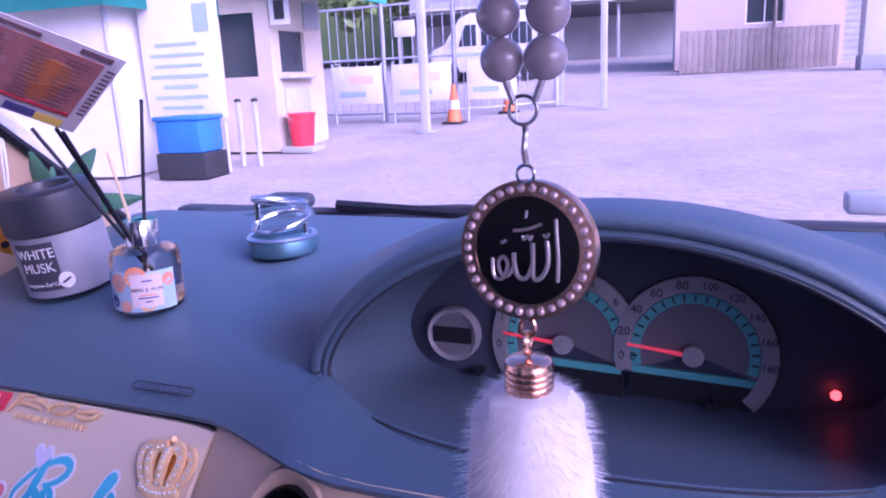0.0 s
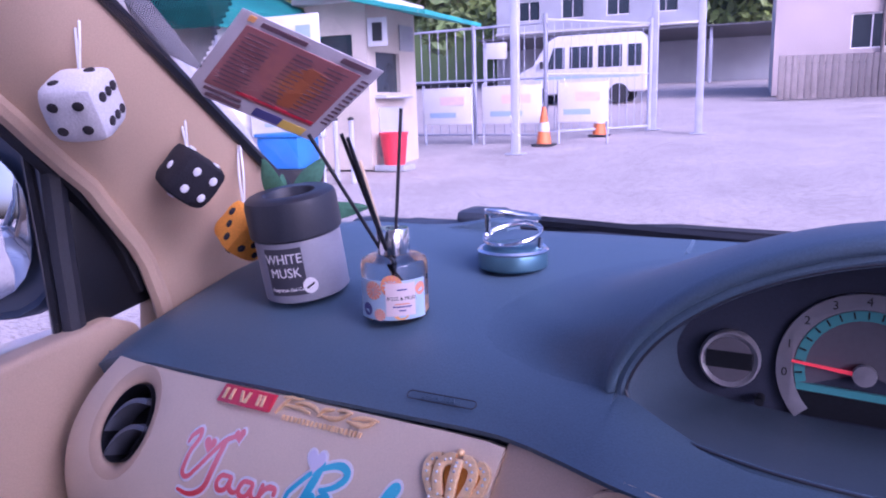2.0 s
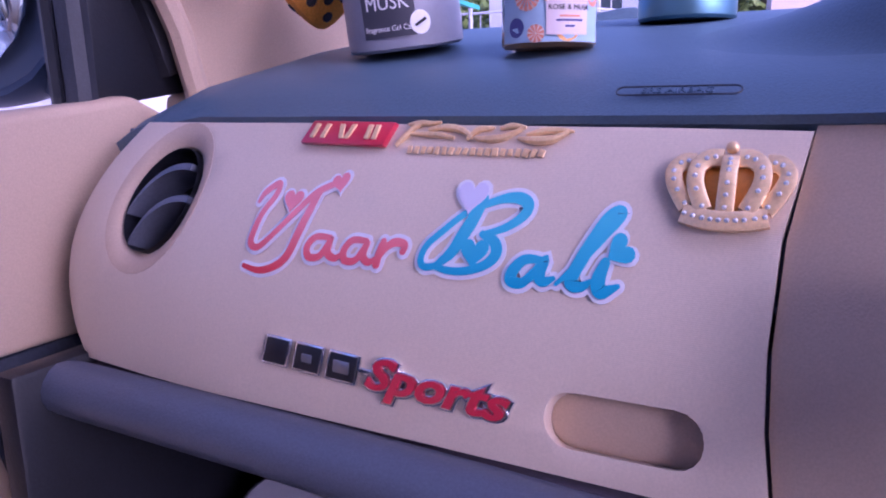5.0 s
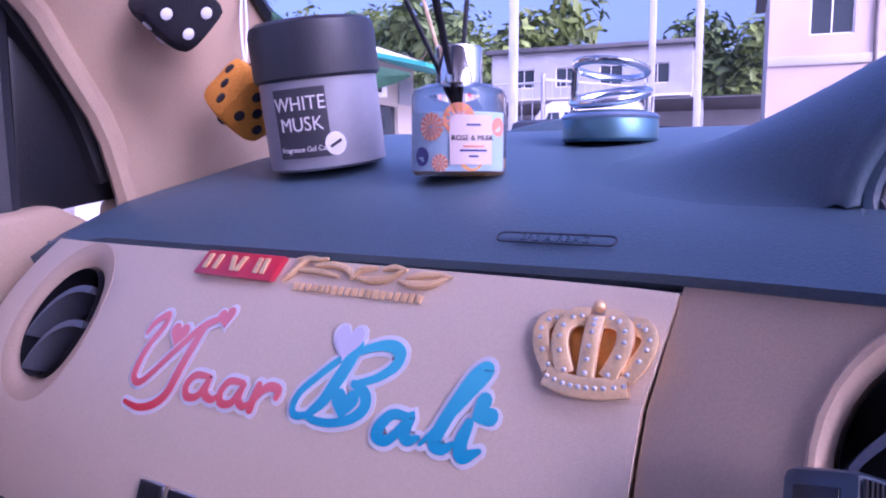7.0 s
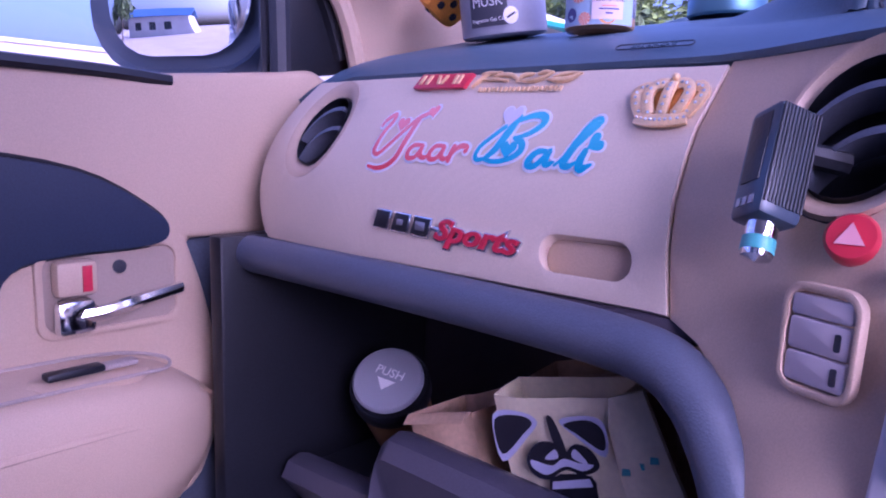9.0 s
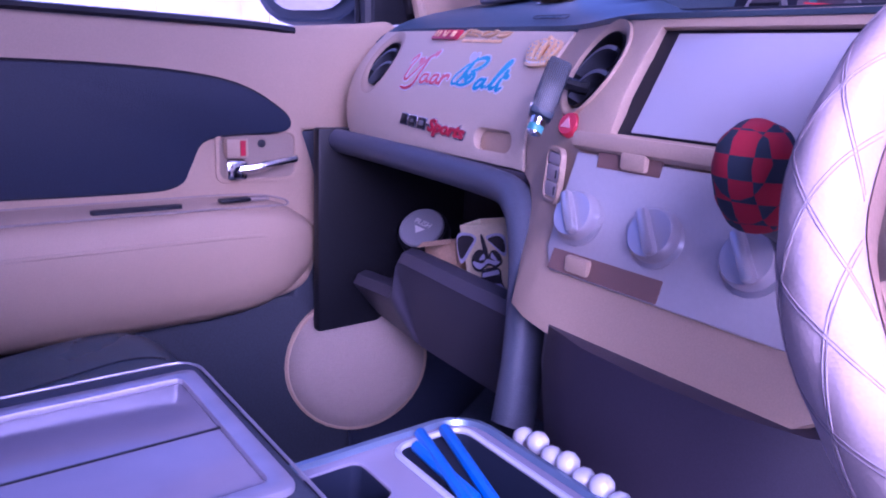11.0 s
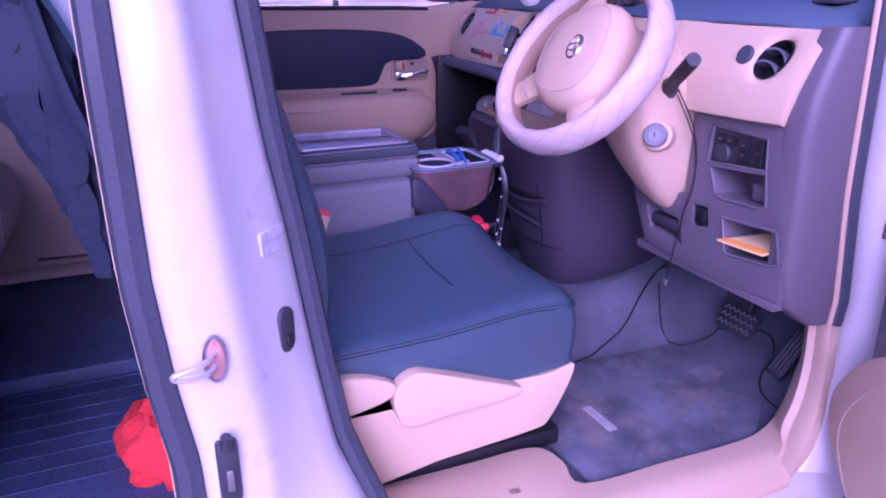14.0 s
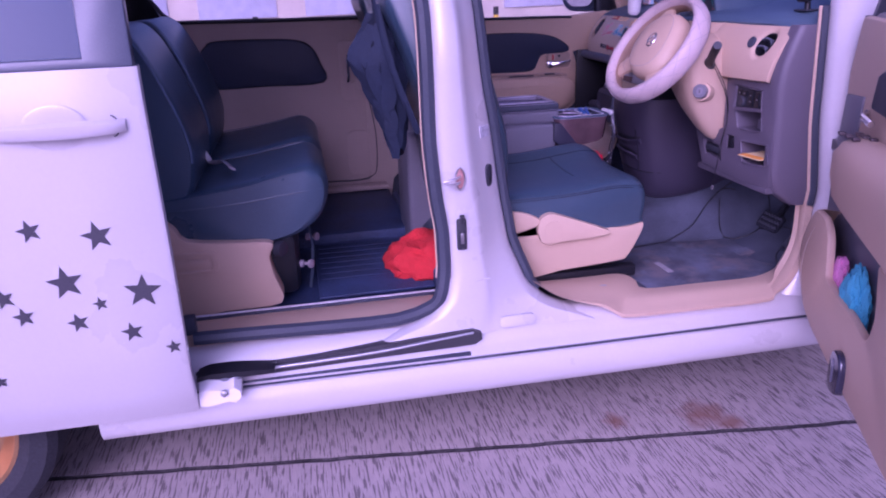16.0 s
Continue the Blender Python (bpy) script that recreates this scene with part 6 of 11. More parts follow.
# belt buckle between seat and console
b = box((0.118, -0.088, 0.752), (0.030, 0.048, 0.090), 0.007, m=Matrix.Rotation(radians(-22), 4, "X"))
buckle = solo("belt_buckle", b, BEIGE, "beige seat belt buckle with a red button", "seat belt")
part("release_button", box((0.118, -0.070, 0.794), (0.022, 0.040, 0.014), 0.004, m=Matrix.Rotation(radians(-22), 4, "X")), mat("pink_red_plastic", (0.75, 0.10, 0.12), 0.3), buckle, "red release button")

# ---- box console between the front seats ----
cons = thing("centre_console", "grey leather console box with a lidded tray top", "console", (-0.05, -0.1, 0.42))
part("lower_box", box((-0.045, -0.10, 0.605), (0.27, 0.54, 0.43), 0.018, 3), CONSOLE, cons, "grey leather lower box")
part("upper_band", box((-0.060, -0.085, 0.838), (0.245, 0.55, 0.042), 0.010, 3), CONSOLE, cons, "grey leather upper band")
part("lid", box((-0.064, -0.085, 0.872), (0.236, 0.555, 0.024), 0.008, 3), RUBBER, cons, "dark glossy lid frame")
for z, g in ((0.884, 0.0), (0.862, 0.004)):
    out = [(-0.064 + u, -0.085 + v, z) for u, v in rounded(0.232 + g * 2, 0.552 + g * 2, 0.02)]
    part("chrome_line", tube(out, 0.0011, 6, closed=True), mat("thin_steel_line", (0.34, 0.33, 0.40), 0.35, metal=0.4), cons, "thin steel line")
GLOSSY = mat("glossy_grey_violet", (0.26, 0.24, 0.32), 0.15, stain=0.08, stain_scale=15, coat=0.4)
b = plate([rounded(0.175, 0.245, 0.008), rounded(0.150, 0.222, 0.005)], lambda u, v, d: (-0.068 + u, 0.060 + v, 0.8845 + d), -0.004, 0.004, 0.001)
DULL = mat("dull_chrome_trim", (0.42, 0.40, 0.48), 0.32, metal=0.5, stain=0.15, stain_scale=25)
part("tray_frame", b, DULL, cons, "dull chrome tray frame")
part("tray_inset", box((-0.068, 0.060, 0.882), (0.150, 0.222, 0.005), 0.001), GLOSSY, cons, "glossy grey tray lid")
part("tray_line", box((-0.068, 0.060, 0.8849), (0.0015, 0.222, 0.001), 0), BLACK, cons)
for yy in (-0.115, -0.175):
    b = plate([rounded(0.150, 0.055, 0.008), rounded(0.138, 0.043, 0.006)], lambda u, v, d: (-0.068 + u, yy + v, 0.8845 + d), -0.004, 0.003, 0.001)
    part("slot_frame", b, DULL, cons)
    part("slot_inset", box((-0.068, yy, 0.8838), (0.140, 0.045, 0.003), 0.001), BLACK, cons)
part("front_skirt", prism([(0.158, 0.45), (0.172, 0.80), (0.158, 0.81), (0.12, 0.81), (0.12, 0.45)], lambda u, v, d: (-0.045 + d, u, v), -0.13, 0.13, 0.006), CONSOLE, cons)

cons.location += Vector((0, -0.0175, 0.015))

# ---- cup tray in front of the console ----
cup = thing("cup_organiser", "smoky dark cup organiser with chrome trim and odds and ends", "organiser", (0.0, 0.27, 0.6))
SMOKE = mat("smoky_dark_plastic", (0.105, 0.062, 0.070), 0.12, stain=0.35, stain_scale=9, coat=0.6)
OX, OY, OZ = 0.016, 0.250, 0.847
rings = []
for z, s in ((-0.148, 0.72), (-0.118, 0.80), (-0.058, 0.92), (-0.010, 1.0), (0.0, 1.02)):
    rings.append([(OX + u * s, OY + v * (0.9 + 0.1 * s), OZ + z * interp({0.0: 0.70, 0.45: 0.86, 1.0: 0.50}, v / 0.195 + 0.5)) for u, v in rounded(0.168, 0.195, 0.03)])
part("tub", loft(rings, caps=False), SMOKE, cup, "smoky dark tub")
# dark triangle below the tub, made as an added solid wedge
foot = [(OY - 0.110, OZ - 0.012), (OY - 0.085, OZ - 0.012), (OY + 0.025, OZ - 0.150), (OY + 0.015, OZ - 0.165), (OY - 0.110, OZ - 0.075)]
part("bracket", prism(foot, lambda u, v, d: (OX + 0.070 + d, u, v), -0.13, 0.016, 0.004), mat("dark_wedge", (0.030, 0.032, 0.055), 0.35), cup, "dark wedge added under the tub")
CUPR = [(OX + 0.032 + 0.041 * math.cos(a), OY - 0.036 + 0.041 * math.sin(a)) for a in [2 * math.pi * i / 28 for i in range(28)]]
PENB = [(OX - 0.004 + u, OY + 0.054 + v) for u, v in rounded(0.140, 0.064, 0.014)]
SMALL = [(OX - 0.050 + u, OY - 0.042 + v) for u, v in rounded(0.048, 0.075, 0.008)]
OUTR = [(OX + u, OY + v) for u, v in rounded(0.172, 0.200, 0.03)]
part("top_plate", plate([OUTR, CUPR, PENB, SMALL], lambda u, v, d: (u, v, OZ + d), 0.0, 0.006, 0.001), mat("pale_grey_plastic", (0.30, 0.28, 0.36), 0.2, stain=0.05, coat=0.4), cup, "grey glossy top plate")
part("cup_ring", tube([(u, v, OZ + 0.007) for u, v in CUPR], 0.0028, 6, closed=True), mat("pale_ring", (0.50, 0.47, 0.54), 0.25, coat=0.3), cup, "pale cup ring")
part("rim_line", tube([(u, v, OZ + 0.006) for u, v in OUTR], 0.0042, 6, closed=True), mat("steel_blue_rim", (0.22, 0.30, 0.42), 0.25, metal=0.6, stain=0.1), cup, "steel-blue rim")
part("pen_rim", tube([(u, v, OZ + 0.006) for u, v in PENB], 0.0025, 6, closed=True), mat("pale_slot_rim", (0.5, 0.52, 0.62), 0.3), cup)
for lp, nm, dp in ((CUPR, "cup_well", 0.058), (PENB, "pen_well", 0.035), (SMALL, "small_well", 0.022)):
    mx, my = sum(p[0] for p in lp) / len(lp), sum(p[1] for p in lp) / len(lp)
    b = loft([[(mx + (u - mx) * k, my + (v - my) * k, OZ + h) for u, v in lp] for k, h in ((1.0, 0.004), (0.97, -dp * 0.6), (0.90, -dp), (0.02, -dp))], caps=False)
    part(nm, b, mat("dark_navy_well", (0.018, 0.024, 0.045), 0.3) if nm == "cup_well" else bpy.data.materials["dark_navy_well"], cup, "dark moulded well")
BLUE = mat("blue_plastic", (0.03, 0.16, 0.55), 0.35)
for (a, c) in (((-0.062, 0.300, 0.856), (0.076, 0.262, 0.857)), ((-0.056, 0.318, 0.857), (0.088, 0.272, 0.858)), ((-0.052, 0.290, 0.853), (0.03, 0.283, 0.855))):
    solo("pen", tube([a, Vector(a).lerp(Vector(c), 0.93), c], lambda f: 0.0045 if f < 0.9 else 0.001, 8), BLUE, "blue plastic pen lying across the organiser", "pen", "pens in the organiser")
solo("comb", box((0.075, 0.268, 0.8555), (0.012, 0.05, 0.005), 0.001, m=Matrix.Rotation(radians(35), 4, "Z")), mat("pale_comb", (0.42, 0.40, 0.45), 0.3), "small pale comb on the organiser", "comb")
solo("bottle_cap", lathe([(0, 0), (0.011, 0), (0.011, 0.012), (0, 0.012)], pose(-0.044, 0.196, 0.8265), 16), mat("orange_plastic", (0.8, 0.38, 0.05), 0.4), "orange bottle cap in the organiser", "cap")
solo("lip_balm", box((-0.026, 0.219, 0.832), (0.016, 0.022, 0.012), 0.003), mat("peach_plastic", (0.75, 0.45, 0.35), 0.4), "small peach tub in the organiser", "tub")

# bead strap hanging beside the organiser
strap = thing("bead_strap", "string of clear beads tied to the gear lever boot", "beads", (0.07, 0.39, 0.80))
CRYST = mat("clear_bead", (0.7, 0.7, 0.76), 0.08, spec=0.9, coat=0.8)
bead = bmesh.new()
bmesh.ops.create_icosphere(bead, subdivisions=2, radius=0.009)
bead_me = finish(bead, "bead", CRYST)
for i in range(8):
    f = i / 7
    piece("bead", bead_me, pose(-0.028 + 0.127 * f, 0.374 - 0.022 * f, 0.846 + 0.012 * f + 0.004 * (i % 2)), strap)
CHAIN = mat("tangled_chain", (0.10, 0.10, 0.13), 0.3, metal=0.7)
for k in range(3):
    run = spline([(0.100 + 0.006 * k, 0.352, 0.845), (0.104 + 0.010 * k, 0.358, 0.79), (0.092 + 0.008 * k, 0.354, 0.73 - 0.02 * k), (0.082 + 0.010 * k, 0.350, 0.68 - 0.02 * k)], 6)
    part("chain", tube(run, 0.0022, 5), CHAIN if k else BLACK, strap, "dark hanging chain")
for x, z, k in ((0.100, 0.815, 0.55), (0.108, 0.775, 0.4), (0.094, 0.715, 0.5), (0.090, 0.680, 0.6), (0.102, 0.665, 0.5), (0.086, 0.655, 0.45), (0.112, 0.70, 0.4)):
    piece("bead", bead_me, pose(x, 0.352, z) @ Matrix.Scale(k * 0.72, 4), strap)
part("key", box((0.112, 0.346, 0.652), (0.014, 0.006, 0.034), 0.002), mat("pale_pink_metal", (0.55, 0.45, 0.5), 0.3, metal=0.5), strap, "pale key")
part("key", box((0.098, 0.346, 0.640), (0.010, 0.004, 0.030), 0.002, m=Matrix.Rotation(radians(15), 4, "Y")), BLACK, strap)
for x, z, a in ((0.040, 0.700, 12), (0.068, 0.692, -25)):
    part("red_clip", box((0, 0, 0), (0.034, 0.024, 0.022), 0.008, m=pose(x, 0.325, z) @ Matrix.Rotation(radians(a), 4, "Y")), RED, strap, "red plastic clip")

# ---- rear seats ----
def rear_seat(x0, x1):
    s = thing("back_bench_seat", "navy leather rear seat on a beige plastic base", "car seat", ((x0 + x1) / 2, -0.95, 0.42), "rear seats")
    prof = [(p.x, p.y) for p in spline([(-1.20, 0.66, 0), (-1.20, 0.755, 0), (-1.10, 0.775, 0), (-0.90, 0.80, 0), (-0.76, 0.830, 0), (-0.705, 0.825, 0), (-0.675, 0.785, 0), (-0.680, 0.72, 0), (-0.72, 0.66, 0), (-0.80, 0.622, 0), (-0.95, 0.61, 0)], 4, True)]
    rings = []
    for x, k in ((x0, 0.86), (x0 + 0.012, 0.95), (x0 + 0.035, 0.99), (x0 + 0.08, 1.01), ((x0 + x1) / 2, 1.0), (x1 - 0.08, 1.01), (x1 - 0.035, 0.99), (x1 - 0.012, 0.95), (x1, 0.86)):
        rings.append([(x, -0.94 + (y + 0.94) * k, 0.715 + (z - 0.715) * (0.2 + 0.8 * k)) for y, z in prof])
    c = part("cushion", loft(rings), LEATHER, s, "navy leather seat cushion")
    part("seam", tube(spline([(x1 + 0.001, -1.15, 0.735), (x1 + 0.001, -0.95, 0.742), (x1 + 0.001, -0.80, 0.758), (x1 - 0.004, -0.72, 0.765), (x1 - 0.05, -0.684, 0.768), (x0 + 0.05, -0.684, 0.768)], 5), 0.0022, 6), LEATHER, c)
    part("seam", tube(spline([(x0 + 0.07, -1.1, 0.786), (x0 + 0.07, -0.9, 0.808), (x0 + 0.07, -0.74, 0.836)], 4), 0.0018, 6), LEATHER, c)
    bp = [(p.x, p.y) for p in spline([(-1.06, 0.76, 0), (-1.03, 0.86, 0), (-1.04, 0.96, 0), (-1.09, 1.10, 0), (-1.14, 1.20, 0), (-1.19, 1.235, 0), (-1.24, 1.21, 0), (-1.24, 1.05, 0), (-1.20, 0.85, 0), (-1.16, 0.74, 0)], 4, True)]
    rings = []
    for x, k in ((x0 + 0.01, 0.88), (x0 + 0.02, 0.95), (x0 + 0.05, 1.0), ((x0 + x1) / 2, 0.98), (x1 - 0.05, 1.0), (x1 - 0.02, 0.95), (x1 - 0.01, 0.88)):
        rings.append([(x, -1.13 + (y + 1.13) * k, 0.98 + (z - 0.98) * (0.4 + 0.6 * k)) for y, z in bp])
    bk = part("backrest", loft(rings), LEATHER, s, "navy leather backrest")
    part("piping", tube([(x1 - 0.012, -1.13 + (y + 1.13) * 0.93, 0.98 + (z - 0.98) * 0.95) for y, z in bp[4:26]], 0.003, 6), mat("blue_piping", (0.10, 0.16, 0.24), 0.4), bk)
    sk = [(p.x, p.y) for p in spline([(-1.30, 0.67, 0), (-1.16, 0.72, 0), (-1.11, 0.695, 0), (-1.08, 0.655, 0), (-0.95, 0.638, 0), (-0.87, 0.633, 0), (-0.845, 0.62, 0), (-0.86, 0.585, 0), (-0.85, 0.52, 0), (-0.84, 0.44, 0), (-1.0, 0.432, 0), (-1.30, 0.425, 0)], 3, True)]
    b = prism(sk, lambda u, v, d: (x1 + 0.02 + d, u, v), -0.10, 0.012, 0.010, 3)
    base = part("base_skirt", b, BEIGE, s, "beige plastic seat base")
    cup = part("lever_recess", plate([[(-1.075 + u, 0.590 + v) for u, v in rounded(0.150, 0.066, 0.018)], [(-1.078 + u, 0.588 + v) for u, v in rounded(0.118, 0.040, 0.012)]], lambda u, v, d: (x1 + 0.031 + d, u, v), 0.0, 0.008, 0.003), BEIGE, base, "moulded lever surround")
    part("recline_lever", prism([(-1.13, 0.602), (-1.03, 0.600), (-1.025, 0.584), (-1.05, 0.576), (-1.13, 0.574)], lambda u, v, d: (x1 + 0.031 + d, u, v), 0.0, 0.006, 0.003), BEIGE, cup)
    part("frame", box(((x0 + x1) / 2, -0.95, 0.53), (x1 - x0 - 0.08, 0.34, 0.20), 0.03), BLACK, s)
    part("hinge_cap", lathe([(0, 0), (0.024, 0), (0.022, 0.02), (0, 0.022)], frame_of((x1 + 0.0, -0.835, 0.60), (0.6, 0.8, 0)), 16), DARK, s)
    return s


rear_seat(0.03, 0.47)
rs2 = rear_seat(-0.55, 0.0)
rs2["label"] = "second navy leather rear seat, beside the first"
b = tube(spline([(0.20, -1.02, 0.81), (0.24, -0.98, 0.82), (0.29, -0.96, 0.818), (0.33, -0.945, 0.815)], 5), 0.014, 6, flat=0.25)
solo("lap_belt", b, mat("grey_webbing", (0.45, 0.42, 0.44), 0.8, grain=0.2, scale=400), "pale grey lap belt lying on the rear seat", "seat belt")
solo("belt_tongue", tube(spline([(0.14, -1.06, 0.89), (0.17, -1.04, 0.84), (0.20, -1.02, 0.815)], 4), 0.012, 6, flat=0.3), WHITE, "pale belt buckle stalk on the rear seat", "seat belt")

# floor rail bolts, dangling strap and rear mat
for x, y, z in ((0.20, -0.75, 0.54), (0.385, -0.775, 0.515)):
    b = lathe([(0.0, 0), (0.012, 0), (0.012, 0.006), (0.005, 0.010), (0.005, 0.028), (0.013, 0.032), (0.013, 0.040), (0, 0.042)], frame_of((x, y, z), (0.55, 0.8, 0.1)), 16)
    solo("seat_bolt", b, mat("pale_pink_plastic", (0.34, 0.30, 0.33), 0.4), "dull grey bolt with a wide head on the seat frame", "bolt", "seat bolts")
b = loft([[(x + dx, y + dx * 0.3, z) for dx in (-0.012, 0.012)] for x, y, z in ((0.33, -0.74, 0.62), (0.355, -0.735, 0.56), (0.372, -0.74, 0.50), (0.38, -0.75, 0.45), (0.375, -0.755, 0.43))], closed=False)
solo("pull_strap", b, mat("blue_webbing", (0.06, 0.09, 0.14), 0.8, grain=0.2, scale=500), "dark blue pull strap hanging from the rear seat", "strap")
solo("cross_member", box((0.02, -0.345, 0.440), (1.16, 0.05, 0.055), 0.010), REARCARPET, "low carpeted step behind the front seats", "floor step", kind="structure")
solo("rear_mat", box((0.14, -0.55, 0.418), (0.62, 0.36, 0.008), 0.003), REARCARPET, "dark ribbed floor mat behind the driver's seat", "floor mat")
solo("rear_sill_box", loft([[(x, -0.20, 0.41), (x, -0.36, 0.42), (x, -0.345, 0.50), (x, -0.30, 0.545), (x, -0.2, 0.55)] for x in (-0.66, -0.2, 0.2, 0.50)]), mat("blue_carpet", (0.05, 0.065, 0.095), 0.9, grain=0.3, scale=250, bump=0.4), "carpeted cross member under the front seats", "floor step", kind="structure")

solo("floor_step", box((-0.36, -0.80, 0.428), (0.60, 0.86, 0.056), 0.014), REARCARPET, "raised carpeted step across the rear floor", "floor step", kind="structure")
for k in range(9):
    solo("mat_ridge", box((-0.10 + 0.05 * k, -0.55, 0.4225), (0.008, 0.33, 0.002), 0.0008), REARCARPET, "raised ridge on the rear floor mat", "mat ridge", "ridges on the rear mat")

# red cloth thrown on the rear floor
b = bmesh.new()
bmesh.ops.create_icosphere(b, subdivisions=4, radius=1)
for v in b.verts:
    n = v.co.normalized()
    f = 1 + 0.22 * noise.noise(n * 2.1) + 0.12 * noise.noise(n * 5.3 + Vector((3, 1, 2))) + 0.04 * noise.noise(n * 12)
    v.co = Vector((n.x * 0.135 * f, n.y * 0.135 * f, max(-0.35, n.z) * 0.095 * f))
bmesh.ops.transform(b, matrix=pose(0.26, -0.42, 0.452), verts=b.verts)
bmesh.ops.translate(b, vec=(0.02, 0.056, -0.006), verts=b.verts)
solo("red_cloth", b, mat("red_cotton", (0.68, 0.035, 0.03), 0.9, grain=0.15, scale=500, bump=0.3, stain=0.12, stain_scale=14), "crumpled red cloth lying on the rear floor", "cloth")

wrinkled(bpy.data.materials["red_cotton"], 38.0, 0.012, 0.8)

# dark bag hanging behind the front seat
b = bmesh.new()
rows = []
for i in range(15):
    f = i / 14
    z = 1.22 - 0.38 * f
    w = interp({0.0: 0.022, 0.12: 0.050, 0.27: 0.078, 0.5: 0.056, 0.8: 0.036, 1.0: 0.012}, f)
    yc = interp({0.0: -0.490, 0.27: -0.500, 0.5: -0.482, 0.8: -0.462, 1.0: -0.456}, f)
    rows.append([b.verts.new((0.36 + 0.09 * math.cos(t) * (0.45 + w * 7), yc + w * math.sin(t) * (1 + 0.18 * math.sin(5 * t + 4 * f)) + 0.012 * math.sin(9 * t + 11 * f), z + 0.02 * math.sin(3 * t))) for t in [2 * math.pi * j / 28 for j in range(28)]])
for i in range(14):
    for j in range(28):
        b.faces.new((rows[i][j], rows[i][(j + 1) % 28], rows[i + 1][(j + 1) % 28], rows[i + 1][j]))
b.faces.new(rows[0])
b.faces.new(rows[-1][::-1])
BAGC = mat("dark_slate_cloth", (0.014, 0.024, 0.052), 0.85, grain=0.2, scale=300, bump=0.3, stain=0.15, stain_scale=8)
wrinkled(BAGC, 18.0, 0.012, 0.6)
bag = solo("cloth_bag", b, BAGC, "dark slate cloth bag hanging from the front seat", "bag")
part("bag_strap", tube(spline([(0.36, -0.49, 1.21), (0.37, -0.50, 1.31), (0.36, -0.47, 1.37)], 5), 0.009, 6, flat=0.4), BAGC, bag)
part("bag_strap", tube(spline([(0.44, -0.50, 1.26), (0.455, -0.47, 1.10), (0.45, -0.43, 0.98), (0.44, -0.40, 0.90)], 5), 0.012, 6, flat=0.3), BAGC, bag)

# ---- open sliding door ----
sdoor = thing("sliding_door", "white sliding door standing open along the body, with dark star stickers", "car door", (0.92, -1.5, 0.33))
SKX = {0.33: 0.872, 0.40: 0.905, 0.50: 0.928, 0.62: 0.940, 0.75: 0.947, 0.9: 0.950, 1.0: 0.949, 1.10: 0.940, 1.17: 0.928}
rings = []
for i in range(30):
    z = 0.335 + 0.833 * i / 29
    x = interp(SKX, z)
    ye = -1.048 + 0.012 * math.sin((z - 0.3) * 3)
    rings.append([(x - 0.06, ye - 0.01, z), (x - 0.016, ye, z), (x - 0.005, ye - 0.003, z), (x, ye - 0.012, z), (x + 0.001, -1.20, z), (x, -1.40, z), (x - 0.004, -1.65, z), (x - 0.012, -1.95, z), (x - 0.07, -1.95, z)])
part("outer_skin", loft(rings), PAINT, sdoor, "white painted outer skin")
hb = []
for i in range(15):
    f = i / 14
    y = -1.345 + 0.265 * f
    d = 0.028 * math.sin(math.pi * f) ** 0.35
    h = 0.017 * (0.75 + 0.25 * math.sin(math.pi * f))
    hb.append([(0.949 + d - 0.012, y, 1.056 + h * 0.9), (0.949 + d - 0.003, y, 1.056 + h), (0.949 + d + 0.005, y, 1.056 + h * 0.5), (0.949 + d + 0.006, y, 1.056 - h * 0.3), (0.949 + d, y, 1.056 - h), (0.949 + d - 0.012, y, 1.056 - h * 0.9)])
part("door_handle", loft(hb), PAINT, sdoor, "white grip handle")
part("handle_line", tube([(0.9525, -1.085 + 0.012 * math.cos(a) - 0.02, 1.056 + 0.021 * math.sin(a)) for a in [math.pi * (-0.5 + i / 12) for i in range(13)]], 0.0015, 6), DARK, sdoor)
cupm = bmesh.new()
bmesh.ops.create_uvsphere(cupm, u_segments=24, v_segments=12, radius=1)
bmesh.ops.transform(cupm, matrix=Matrix.Translation((0.9475, -1.215, 1.058)) @ Matrix.Diagonal((0.0035, 0.062, 0.047, 1)), verts=cupm.verts)
part("handle_cup", cupm, PAINT, sdoor, "shallow dished handle cup")
part("window_frame", plate([[(-1.95, 1.168), (-1.052, 1.168), (-1.058, 1.30), (-1.10, 1.62), (-1.95, 1.62)], [(-1.88, 1.188), (-1.148, 1.188), (-1.152, 1.30), (-1.19, 1.58), (-1.88, 1.58)]], lambda u, v, d: (0.925 - 0.30 * max(0, v - 1.17) + d, u, v), -0.03, 0.0, 0.003), mat("dark_blue_grey_frame", (0.06, 0.075, 0.11), 0.35, grain=0.08, scale=400, coat=0.2), sdoor, "dark blue-grey window frame")
b = bmesh.new()
b.faces.new([b.verts.new((0.912 - 0.30 * max(0, v - 1.17), u, v)) for u, v in ((-1.89, 1.18), (-1.14, 1.18), (-1.145, 1.30), (-1.18, 1.59), (-1.89, 1.59))])
part("window_pane", b, mat("tinted_glass", (0.03, 0.06, 0.12), 0.12, spec=0.2), sdoor, "tinted window pane")


def star_mesh(r, rot):
    out = []
    for i in range(10):
        a = radians(90 + 36 * i + rot)
        q = r if i % 2 == 0 else r * 0.42
        out.append((q * math.cos(a), q * math.sin(a)))
    return out


